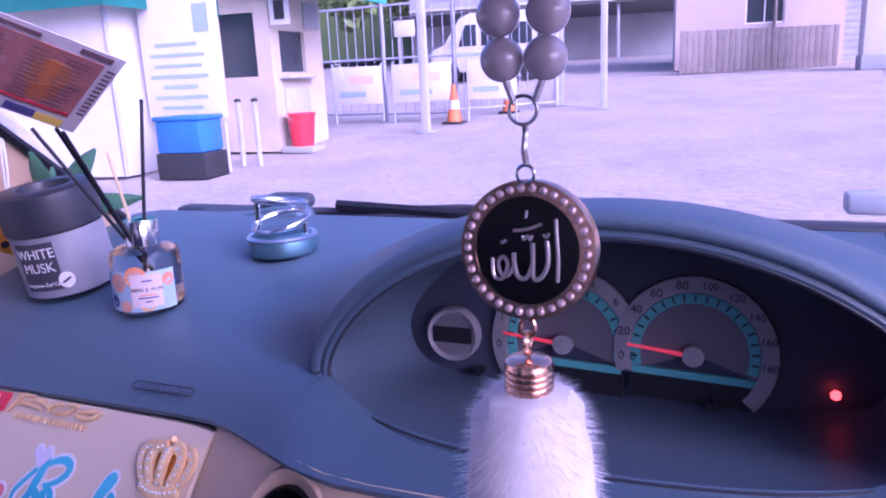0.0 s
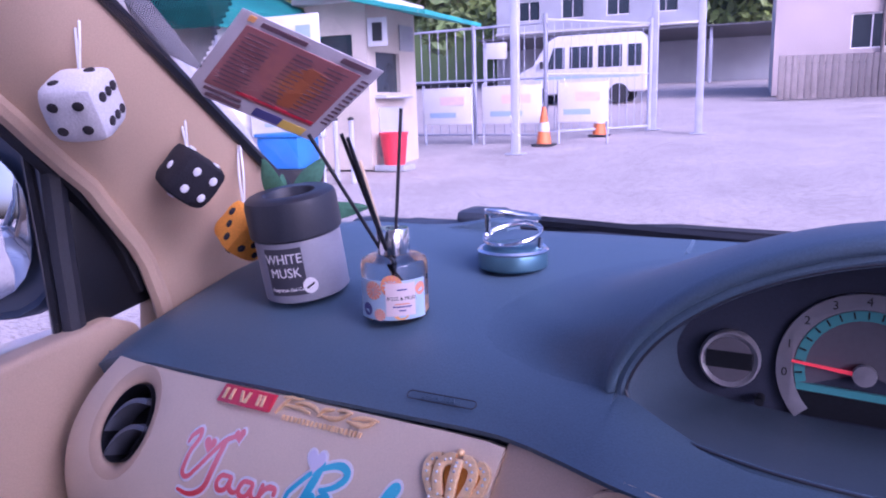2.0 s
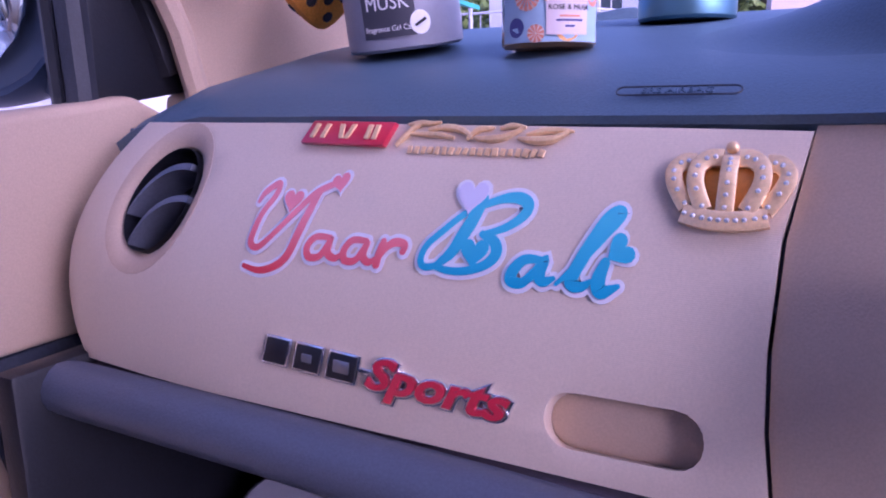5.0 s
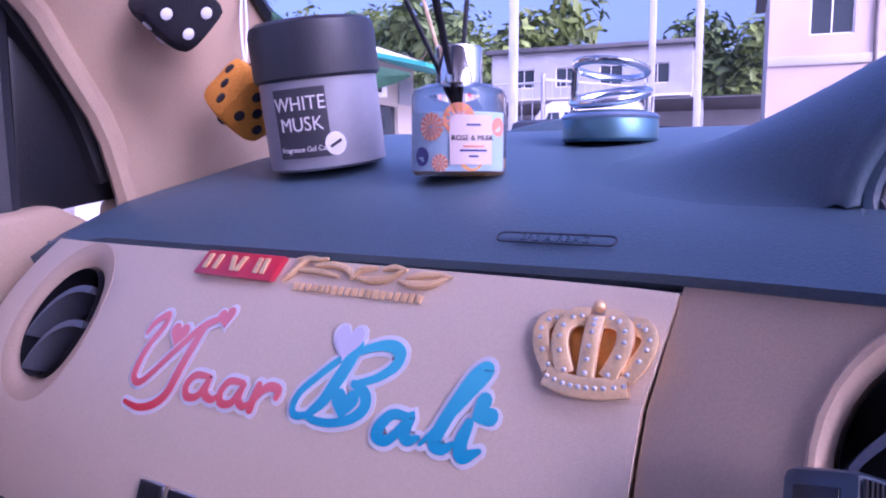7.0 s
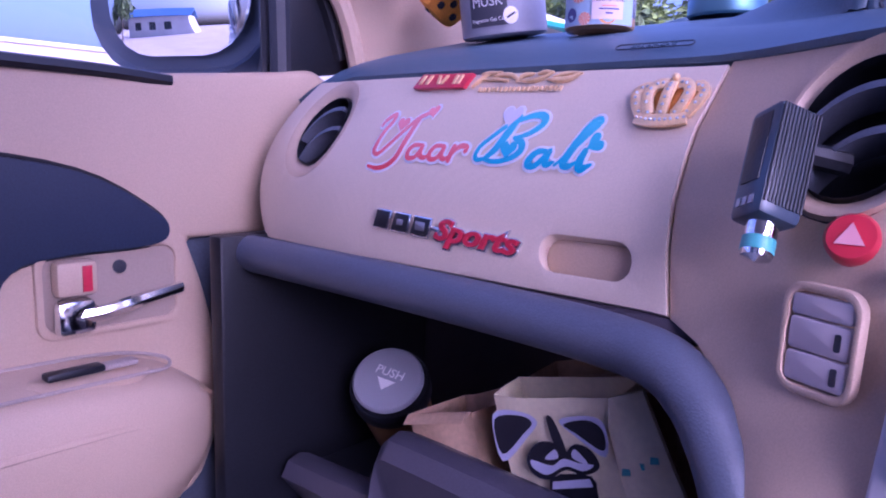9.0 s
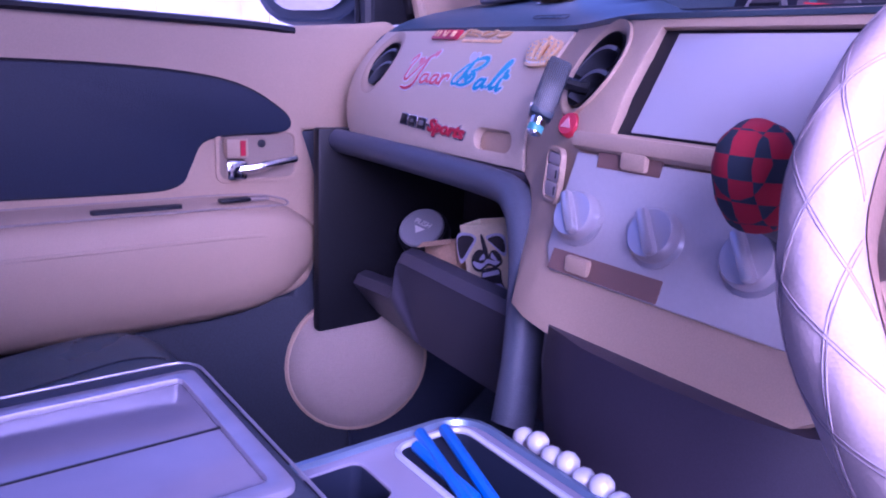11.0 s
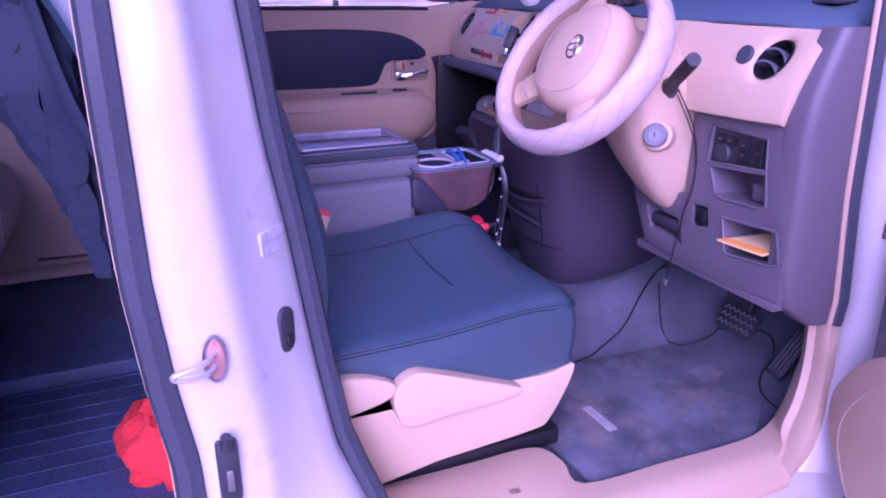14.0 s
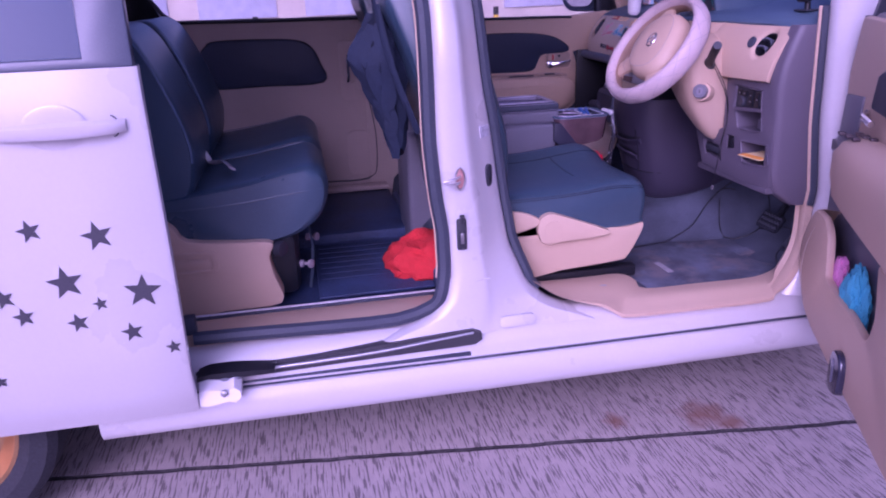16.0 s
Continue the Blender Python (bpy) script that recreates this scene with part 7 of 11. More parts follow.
STAR = mat("charcoal_vinyl", (0.06, 0.06, 0.075), 0.45, grain=0.1, scale=300)
for y, z, r, rot in ((-1.306, 0.851, 0.026, 12), (-1.177, 0.828, 0.034, 10), (-1.260, 0.729, 0.039, 6), (-1.109, 0.692, 0.041, -6), (-1.388, 0.706, 0.024, 14), (-1.200, 0.672, 0.017, 10), (-1.358, 0.659, 0.023, 8), (-1.253, 0.632, 0.024, 12), (-1.148, 0.595, 0.025, 8), (-1.068, 0.544, 0.018, 6), (-1.444, 0.506, 0.018, 6)):
    x = interp(SKX, z)
    tilt = (interp(SKX, z + 0.03) - interp(SKX, z - 0.03)) / 0.06
    m = frame_of((x + 0.0012, y, z), (1, 0, -tilt))
    solo("star_sticker", prism(star_mesh(r, rot), on(m), -0.0005, 0.0008, 0), STAR, "charcoal five-pointed star sticker on the white door", "sticker", "star stickers on the sliding door")
# roller arm at the foot of the door
b = loft([[(0.80 + dx, -1.045 + u, 0.375 + dz) for dx, dz in ((0.0, 0.018 + t), (0.03, 0.020 + t), (0.066, 0.004 + t), (0.072, -0.030 - t), (0.05, -0.034 - t), (0.0, -0.012))] for u, t in ((0.0, 0.0), (0.02, 0.004), (0.045, 0.0), (0.07, -0.004), (0.085, 0.003), (0.10, -0.012))])
arm = solo("roller_arm", b, WHITE, "white roller bracket of the sliding door", "bracket")
part("arm_plate", loft([[(0.785, -1.05 + u, 0.402 + h), (0.835, -1.05 + u, 0.402 + h * 0.6), (0.835, -1.05 + u, 0.392), (0.785, -1.05 + u, 0.390)] for u, h in ((0.0, 0.002), (0.03, 0.012), (0.09, 0.012), (0.16, 0.004), (0.19, 0.0))]), BLACK, arm, "black arm plate")
for yy, rr_ in ((-0.985, 0.015), (-0.955, 0.012)):
    part("roller", lathe([(0, 0), (rr_, 0), (rr_, 0.012), (rr_ * 0.5, 0.014), (0, 0.014)], frame_of((0.822, yy, 0.386), (0.5, 0, 1)), 16), STEEL, arm)
part("arm_tip", tube([(0.80, -0.90, 0.397), (0.795, -0.855, 0.402)], 0.006, 8), BLACK, arm)
part("pivot_bolt", lathe([(0, 0), (0.009, 0), (0.008, 0.006), (0, 0.007)], frame_of((0.870, -0.985, 0.372), (1, 0, 0.2)), 12), STEEL, arm)

# rear wheel
rw_ = thing("car_wheel", "rear wheel with a bronze rim under the open sliding door", "wheel", (0.69, -1.71, 0.0))
RM = frame_of((0.69, -1.71, 0.298), (1, 0, 0))
part("tyre", lathe([(0.20, -0.02), (0.20, 0.08), (0.235, 0.105), (0.275, 0.10), (0.294, 0.08), (0.298, 0.0), (0.294, -0.08), (0.27, -0.09), (0.20, -0.08)], RM, 48), mat("tyre_rubber", (0.03, 0.032, 0.04), 0.85, grain=0.2, scale=120, bump=0.3), rw_, "black tyre")
part("rim", lathe([(0.0, 0.05), (0.05, 0.055), (0.06, 0.04), (0.16, 0.045), (0.195, 0.085), (0.205, 0.085), (0.205, 0.0)], RM, 48), mat("bronze_alloy", (0.5, 0.30, 0.14), 0.35, metal=0.8, grain=0.05, scale=200), rw_, "bronze rim")

# ---- open driver's door ----
ddoor = thing("driver_door", "white driver's door standing wide open, with beige inner trim", "car door", (0.86, 0.74, 0.35))
DA = radians(64)
DD = Vector((math.sin(DA), -math.cos(DA), 0))
DN = Vector((-math.cos(DA), -math.sin(DA), 0))
DO = Vector((0.83, 0.72, 0))


def on_door(u, v, d):
    """u along the door from its hinge, v up, d out of its inner face."""
    return DO + DD * u + DN * d + Vector((0, 0, v))


part("outer_skin", prism([(0.0, 0.36), (0.98, 0.36), (1.02, 0.8), (1.0, 1.16), (-0.02, 1.16), (-0.03, 0.7)], on_door, -0.10, -0.05, 0.015), PAINT, ddoor)
part("inner_shell", prism([(-0.02, 0.34), (0.98, 0.34), (1.02, 0.8), (1.0, 1.18), (0.0, 1.20), (-0.03, 0.7)], on_door, -0.05, -0.01, 0.01), PAINT, ddoor)
DT = [(-0.02, 0.84), (0.0, 0.70), (0.02, 0.45), (0.06, 0.36), (0.96, 0.36), (1.0, 0.8), (0.98, 1.17), (0.02, 1.19), (-0.03, 1.05)]
part("trim_panel", prism(DT, on_door, -0.01, 0.02, 0.008), BEIGE, ddoor, "beige moulded inner trim")
part("pocket_back", prism([(-0.02, 0.46), (0.70, 0.42), (0.70, 0.86), (-0.03, 0.84)], on_door, 0.018, 0.026, 0.002), CONSOLE, ddoor, "grey pocket lining")
EDGE = [(p.x, p.y) for p in spline([(0.100, 0.700, 0), (0.045, 0.660, 0), (0.002, 0.608, 0), (-0.022, 0.560, 0), (-0.018, 0.510, 0), (0.030, 0.458, 0), (0.095, 0.418, 0), (0.18, 0.402, 0), (0.30, 0.398, 0), (0.45, 0.396, 0), (0.65, 0.396, 0), (0.95, 0.396, 0)], 4)]
MOUTH = [(p.x, p.y) for p in spline([(0.66, 0.64, 0), (0.63, 0.575, 0), (0.52, 0.574, 0), (0.40, 0.572, 0), (0.300, 0.570, 0), (0.270, 0.582, 0), (0.258, 0.635, 0), (0.238, 0.676, 0), (0.185, 0.700, 0), (0.13, 0.700, 0)], 4)]
part("pocket_front", prism(EDGE + [(0.97, 0.72), (0.63, 0.74)] + MOUTH, on_door, 0.062, 0.083, 0.006), BEIGE, ddoor, "beige bulged pocket front")
wallr = []
for u, v in EDGE:
    k = max(0, min(1, (0.56 - v) / 0.12))
    wallr.append([on_door(u + 0.002, v, 0.080), on_door(u - 0.004, v - 0.010 * k, 0.062), on_door(u + 0.012, v - 0.055 * k, 0.032), on_door(u + 0.03, v - 0.075 * k, 0.0)])
part("pocket_side", loft(wallr, closed=False), BEIGE, ddoor)
part("lobe_seam", tube([on_door(u + 0.05, v - 0.02, 0.0835) for u, v in EDGE[3:22]], 0.0012, 5), BEIGE_DARK, ddoor)
rings = []
for u, k, low_ in ((0.155, 0.05, 0.80), (0.165, 0.5, 0.79), (0.19, 0.8, 0.775), (0.24, 0.95, 0.765), (0.34, 1.0, 0.76), (0.45, 1.0, 0.755), (0.55, 1.0, 0.75), (0.66, 1.0, 0.745), (0.8, 1.0, 0.73), (0.92, 0.8, 0.72)):
    top = 0.83 + 0.095 * k
    rings.append([on_door(u, top, 0.0), on_door(u, top + 0.004, 0.05 * k), on_door(u, top - 0.008, 0.085 * k), on_door(u, top - 0.035, 0.104 * k), on_door(u, 0.5 * (low_ + top) - 0.01, 0.104 * k), on_door(u, low_ + 0.01, 0.092 * k), on_door(u, low_ - 0.01, 0.06 * k), on_door(u, low_ - 0.005, 0.0)])
part("armrest", loft(rings), BEIGE, ddoor, "beige armrest")
part("door_pad", prism([(0.24, 0.99), (0.9, 0.97), (0.9, 1.10), (0.36, 1.11), (0.26, 1.07)], on_door, 0.018, 0.034, 0.008), bpy.data.materials["navy_vinyl"], ddoor, "navy vinyl padded insert")
part("lower_insert", prism([(-0.03, 0.845), (0.13, 0.893), (0.147, 1.005), (-0.005, 0.993)], on_door, 0.018, 0.026, 0.004), CONSOLE, ddoor, "grey corner insert")
part("pull_lever", tube([on_door(0.20, 0.975, 0.025), on_door(0.24, 0.97, 0.045), on_door(0.31, 0.965, 0.045)], 0.008, 8), CHROME, ddoor, "chrome pull lever")
SWITCH = mat("dark_brown_plastic", (0.05, 0.032, 0.04), 0.35)
for i in range(3):
    for j in range(2):
        part("window_switch", box(on_door(0.215 + 0.036 * i + 0.012 * j, 0.9275, 0.078 - 0.034 * j - 0.006 * i), (0.024, 0.016, 0.008), 0.002, m=Matrix.Rotation(DA - math.pi / 2, 4, "Z")), SWITCH, ddoor, "dark brown window switch")
LAMP = [(p.x, p.y) for p in spline([(0.468, 0.452, 0), (0.490, 0.478, 0), (0.530, 0.480, 0), (0.548, 0.455, 0), (0.550, 0.410, 0), (0.535, 0.385, 0), (0.490, 0.375, 0), (0.468, 0.392, 0)], 4, True)]
lamp = part("door_lamp", prism(LAMP, on_door, 0.075, 0.098, 0.006, 3), mat("dark_violet_lens", (0.030, 0.030, 0.055), 0.15, coat=0.6), ddoor, "dark glossy door lamp")
part("lamp_lens", prism([(0.500 + a, 0.430 + c) for a, c in rounded(0.022, 0.060, 0.010)], on_door, 0.096, 0.1005, 0.002), mat("smoked_lens", (0.12, 0.12, 0.16), 0.1, coat=0.6), lamp)
part("door_seal", tube([on_door(-0.01, 0.40, 0.0), on_door(-0.015, 0.8, 0.0), on_door(0.0, 1.19, 0.0)], 0.010, 8), RUBBER, ddoor)
part("window_frame", tube([on_door(0.0, 1.18, -0.03), on_door(0.10, 1.30, -0.03), on_door(0.45, 1.58, -0.03), on_door(0.95, 1.60, -0.03)], 0.025, 8), mat("dark_frame", (0.05, 0.06, 0.09), 0.4), ddoor, "dark window frame")
for (u, v, r, c, lab) in ((0.285, 0.575, 0.042, (0.72, 0.27, 0.50), "pink"), (0.42, 0.548, 0.075, (0.07, 0.42, 0.56), "turquoise")):
    b = bmesh.new()
    bmesh.ops.create_icosphere(b, subdivisions=5, radius=1)
    for w in b.verts:
        n = w.co.normalized()
        f = 1 + 0.32 * noise.noise(n * 2.4 + Vector((u * 9, v * 7, 0))) + 0.22 * abs(noise.noise(n * 4.5 + Vector((v * 5, 0, u * 3)))) + 0.08 * noise.noise(n * 11)
        w.co = DD * (n.x * r * f) + DN * (n.y * r * 0.35 * f) + Vector((0, 0, n.z * r * 1.25 * f)) + on_door(u, v, 0.050)
    solo("cleaning_cloth", b, mat(lab + "_cloth", c, 0.9, grain=0.15, scale=400, bump=0.3, stain=0.12, stain_scale=20), f"crumpled {lab} cloth stuffed in the door pocket", "cloth", "cloths in the door pocket")

# ---- footwell ----
brake = thing("brake_pedal", "worn black brake pedal with a steel arm", "pedal", (0.385, 0.84, 0.41))
PMM = frame_of((0.384, 0.835, 0.492), (0, -0.82, 0.57), roll=0)
part("pedal_pad", prism(rounded(0.105, 0.062, 0.012), on(PMM), -0.008, 0.006, 0.003), DARK, brake, "ribbed rubber pedal pad")
for i in range(6):
    for j in range(3):
        part("pedal_rib", tube([PMM @ Vector((-0.045 + 0.016 * i, -0.020 + 0.018 * j, 0.006)), PMM @ Vector((-0.038 + 0.016 * i, -0.012 + 0.018 * j, 0.0075)), PMM @ Vector((-0.031 + 0.016 * i, -0.020 + 0.018 * j, 0.006))], 0.0022, 5), STEEL, brake)
part("pedal_arm", tube([(0.385, 0.86, 0.50), (0.39, 0.93, 0.62), (0.39, 0.96, 0.78)], 0.010, 8), BLACK, brake)
gas = thing("accelerator_pedal", "narrow black accelerator pedal", "pedal", (0.565, 0.82, 0.41))
GM = frame_of((0.563, 0.805, 0.500), (0, -0.85, 0.53), roll=-8)
part("pedal_pad", prism(rounded(0.042, 0.115, 0.008), on(GM), -0.006, 0.006, 0.003), DARK, gas, "ribbed pedal pad")
for i in range(4):
    part("pedal_rib", box((0, 0, 0), (0.003, 0.10, 0.004), 0.001, m=GM @ Matrix.Translation((-0.0135 + 0.009 * i, 0, 0.007))), STEEL, gas)
part("pedal_arm", tube([(0.565, 0.83, 0.50), (0.565, 0.92, 0.60), (0.56, 0.98, 0.75)], 0.008, 8), BLACK, gas)
solo("driver_mat", prism([(p.x, p.y) for p in spline([(0.15, 0.27, 0), (0.60, 0.25, 0), (0.660, 0.29, 0), (0.672, 0.45, 0), (0.668, 0.60, 0), (0.60, 0.70, 0), (0.50, 0.79, 0), (0.30, 0.82, 0), (0.18, 0.74, 0)], 4, True)], lambda u, v, d: (u, v, 0.410 + d), -0.004, 0.004, 0.002), MATMAT, "worn dark carpet floor mat before the pedals", "floor mat")
solo("paper_scrap", box((0.498, 0.379, 0.4155), (0.090, 0.020, 0.001), 0, m=Matrix.Rotation(radians(2), 4, "Z")), mat("soiled_paper", (0.40, 0.38, 0.40), 0.8, stain=0.2, stain_scale=40), "narrow scrap of pale paper on the floor mat", "paper")
# cables hanging under the column
cable = thing("cable", "thin black cable looping down from the steering column", "cable", (0.44, 0.57, 0.65))
for pts in ([(0.462, 0.52, 1.05), (0.473, 0.555, 0.98), (0.470, 0.575, 0.90), (0.455, 0.574, 0.82), (0.44, 0.573, 0.74), (0.424, 0.573, 0.652)], [(0.462, 0.52, 1.04), (0.476, 0.56, 0.95), (0.468, 0.575, 0.86), (0.452, 0.572, 0.80), (0.455, 0.575, 0.745), (0.46, 0.60, 0.73)]):
    part("wire", tube(spline(pts, 8), 0.0014, 6), BLACK, cable)
part("plug_tip", tube([(0.424, 0.573, 0.655), (0.4235, 0.573, 0.642)], 0.0045, 8), STEEL, cable, "bright plug tip")
def lying(pts):
    """A cable run laid on the floor through (x, y) places."""
    return [Vector((p.x, p.y, max(carpet_height(p.x, p.y), 0.4145) + 0.0035)) for p in spline([(u, v, 0) for u, v in pts], 8)]


solo("floor_cable", tube(lying([(0.212, 0.80), (0.203, 0.75), (0.219, 0.692), (0.257, 0.598), (0.284, 0.477), (0.30, 0.36)]), 0.0022, 6), BLACK, "loose black cable lying on the floor", "cable", "cables on the floor")
solo("floor_cable", tube(lying([(0.203, 0.75), (0.19, 0.84), (0.24, 0.90), (0.31, 0.88), (0.345, 0.807), (0.322, 0.739), (0.272, 0.716), (0.22, 0.735)]), 0.0022, 6), BLACK, "loop of black cable lying on the floor mat", "cable", "cables on the floor")
solo("floor_cable", tube(lying([(0.34, 0.82), (0.40, 0.84), (0.465, 0.85), (0.505, 0.825), (0.528, 0.771), (0.56, 0.741), (0.62, 0.73)]), 0.0022, 6), BLACK, "black cable running from the pedals to the sill", "cable", "cables on the floor")
for i in range(9):
    solo("mat_rib", box((0.438 + 0.006 * (i - 4), 0.712, 0.4155), (0.0028, 0.085, 0.004), 0.001, m=Matrix.Rotation(radians(10), 4, "Z")), MATMAT, "raised heel rib on the floor mat", "mat rib", "heel ribs on the mat")

# ---- things on and about the dashboard ----
def wrap(bm, c, r, ang):
    """Bends flat work (x across, y up, z out) round an upright cylinder of radius r about c, facing the angle ang."""
    for v in bm.verts:
        a = ang + v.co.x / r
        rr = r + v.co.z
        v.co = Vector((c[0] + rr * math.cos(a), c[1] + rr * math.sin(a), c[2] + v.co.y))
    return bm


def patch(w, h, d0, d1, n=10):
    """A flat slab w by h, cut fine enough to bend."""
    b = bmesh.new()
    for k in range(n):
        x0, x1 = -w / 2 + w * k / n, -w / 2 + w * (k + 1) / n
        q = [[b.verts.new((x, y, d)) for x, y in ((x0, -h / 2), (x1, -h / 2), (x1, h / 2), (x0, h / 2))] for d in (d0, d1)]
        b.faces.new(q[1])
        b.faces.new((q[0][0], q[0][1], q[1][1], q[1][0]))
        b.faces.new((q[0][3], q[0][2], q[1][2], q[1][3]))
    bmesh.ops.remove_doubles(b, verts=b.verts[:], dist=1e-6)
    return b


# gel can
CAN = Vector((-0.501, 0.744, 1.2085))
FACE_ANG = math.atan2(-0.60, 0.30)
can = thing("gel_air_freshener", "silver-grey gel air freshener can with a black lid on the dashboard", "air freshener", CAN)
CM = Matrix.Translation(CAN)
part("can_body", lathe([(0.041, 0.0), (0.0445, 0.002), (0.0445, 0.060), (0.0435, 0.062)], CM, 40), mat("frosted_grey_plastic", (0.27, 0.27, 0.31), 0.35, grain=0.03, scale=300, stain=0.05, stain_scale=30), can, "frosted grey can body")
part("can_lid", lathe([(0.0455, 0.058), (0.0475, 0.060), (0.0475, 0.088), (0.046, 0.093), (0.042, 0.0955), (0.027, 0.0955), (0.026, 0.094), (0.025, 0.074), (0.0, 0.074)], CM, 40), mat("matt_black_lid", (0.030, 0.033, 0.045), 0.42, grain=0.08, scale=500, bump=0.1), can, "matt black lid with an opening")
part("lid_opening", lathe([(0.0, 0.0), (0.0235, 0.0), (0.0235, 0.0015), (0.0, 0.0016)], CM @ Matrix.Translation((0, 0, 0.0760)), 28), mat("pale_gel", (0.55, 0.45, 0.42), 0.4, stain=0.3, stain_scale=60), can)
b = patch(0.040, 0.044, 0.0002, 0.0008)
for v in b.verts:
    v.co.y += 0.031
lab = part("label", wrap(b, (CAN.x, CAN.y, CAN.z), 0.0445, FACE_ANG - 0.20), mat("dark_label", (0.05, 0.05, 0.065), 0.5), can, "dark paper label")
for word, dy, sz in (("WHITE", 0.043, 0.0125), ("MUSK", 0.030, 0.0125), ("Fragrance Gel Can", 0.0145, 0.0048)):
    b = letters(word, Matrix.Translation((0, dy, 0.001)), sz, 0.0004)
    part("wording", wrap(b, (CAN.x, CAN.y, CAN.z), 0.0446, FACE_ANG - 0.20), WHITE, lab)
b = bmesh.new()
bmesh.ops.create_circle(b, cap_ends=True, segments=20, radius=0.0075, matrix=Matrix.Translation((0.023, 0.0165, 0.0012)))
part("round_seal", wrap(b, (CAN.x, CAN.y, CAN.z), 0.0446, FACE_ANG - 0.20), WHITE, can)
b = patch(0.009, 0.0018, 0.0014, 0.0018)
for v in b.verts:
    v.co = Matrix.Rotation(radians(25), 3, "Z") @ v.co + Vector((0.023, 0.0165, 0))
part("seal_mark", wrap(b, (CAN.x, CAN.y, CAN.z), 0.0446, FACE_ANG - 0.20), BLACK, can)

can.scale = (0.925, 0.925, 1.04)
can.rotation_mode = "QUATERNION"
can.rotation_quaternion = Vector((0, 0, 1)).rotation_difference(Vector((-0.05, -0.14, 1)))
can.location.z += 0.003

# reed diffuser
BOT = Vector((-0.387, 0.723, 1.2045))
bot = thing("reed_diffuser", "clear glass reed diffuser with a floral label on the dashboard", "reed diffuser", BOT)
BMx = Matrix.Translation(BOT)
GLS = bpy.data.materials.new("bottle_glass")
GLS.use_nodes = True
gb = GLS.node_tree.nodes["Principled BSDF"]
gb.inputs["Transmission Weight"].default_value, gb.inputs["Roughness"].default_value, gb.inputs["IOR"].default_value = 1.0, 0.03, 1.35
gb.inputs["Base Color"].default_value = (0.95, 0.96, 0.98, 1)
part("bottle", lathe([(0.0, 0.0), (0.029, 0.0), (0.0315, 0.003), (0.0315, 0.050), (0.0300, 0.054), (0.024, 0.0570), (0.014, 0.0585), (0.0125, 0.060)], BMx, 40, caps=False), GLS, bot, "clear glass bottle")
part("perfume_oil", lathe([(0.0, 0.004), (0.0275, 0.004), (0.0285, 0.006), (0.0285, 0.011), (0.0, 0.011)], BMx, 36), mat("amber_oil", (0.75, 0.45, 0.22), 0.1), bot)
part("collar", lathe([(0.0145, 0.0575), (0.0155, 0.0585), (0.0155, 0.080), (0.0148, 0.0815), (0.006, 0.0815), (0.006, 0.076)], BMx, 32), CHROME, bot, "chrome collar")
FA = math.atan2(-0.58, 0.24)
BC = (BOT.x, BOT.y, BOT.z)


def on_bottle(name, b, m, lab_=""):
    return part(name, wrap(b, BC, 0.0318, FA), m, bot, lab_)


bg = patch(0.074, 0.036, 0.0001, 0.0004, 16)
for v in bg.verts:
    v.co.y += 0.021
on_bottle("label", bg, mat("pale_blue_label", (0.42, 0.58, 0.72), 0.4, stain=0.15, stain_scale=30), "pale blue floral label")


def flower(cx, cy, r, n, m, d):
    b = bmesh.new()
    for i in range(n):
        a0, a1 = 2 * math.pi * i / n, 2 * math.pi * (i + 0.62) / n
        b.faces.new([b.verts.new((cx + q * math.cos(a), cy + q * math.sin(a), d)) for q, a in ((r * 0.12, a0), (r, a0), (r, a1), (r * 0.12, a1))])
    on_bottle("printed_flower", b, m)


def disc(cx, cy, r, m, d, n=20):
    b = bmesh.new()
    bmesh.ops.create_circle(b, cap_ends=True, segments=n, radius=r, matrix=Matrix.Translation((cx, cy, d)))
    on_bottle("printed_disc", b, m)


CORAL, CREAM, ORANGE, NAVY = mat("coral_print", (0.80, 0.32, 0.20), 0.5), mat("cream_print", (0.85, 0.70, 0.62), 0.5), mat("orange_print", (0.85, 0.42, 0.12), 0.5), mat("navy_print", (0.08, 0.08, 0.25), 0.5)
disc(-0.016, 0.030, 0.0085, CREAM, 0.0008)
flower(-0.016, 0.030, 0.0085, 14, CORAL, 0.0011)
disc(0.002, 0.0345, 0.010, ORANGE, 0.0007)
flower(0.002, 0.0345, 0.010, 12, CORAL, 0.0010)
disc(-0.010, 0.008, 0.0055, CREAM, 0.0008)
flower(-0.010, 0.008, 0.0055, 10, CORAL, 0.0011)
disc(0.010, 0.0115, 0.0085, ORANGE, 0.0007)
disc(-0.024, 0.012, 0.006, NAVY, 0.0007)
disc(0.030, 0.030, 0.006, CORAL, 0.0007)
b = patch(0.027, 0.030, 0.0012, 0.0014, 6)
for v in b.verts:
    v.co += Vector((0.010, 0.022, 0))
on_bottle("text_panel", b, mat("pale_peach_label", (0.72, 0.60, 0.60), 0.5))
on_bottle("wording", letters("ROSE & MUSK", Matrix.Translation((0.011, 0.023, 0.0016)), 0.0044, 0.0002), BLACK)
for dy, w in ((0.031, 0.009), (0.018, 0.013), (0.0155, 0.017), (0.012, 0.006)):
    b = patch(w, 0.0012, 0.0015, 0.0017, 4)
    for v in b.verts:
        v.co += Vector((0.011, dy, 0))
    on_bottle("small_print", b, NAVY if dy != 0.018 else CORAL)
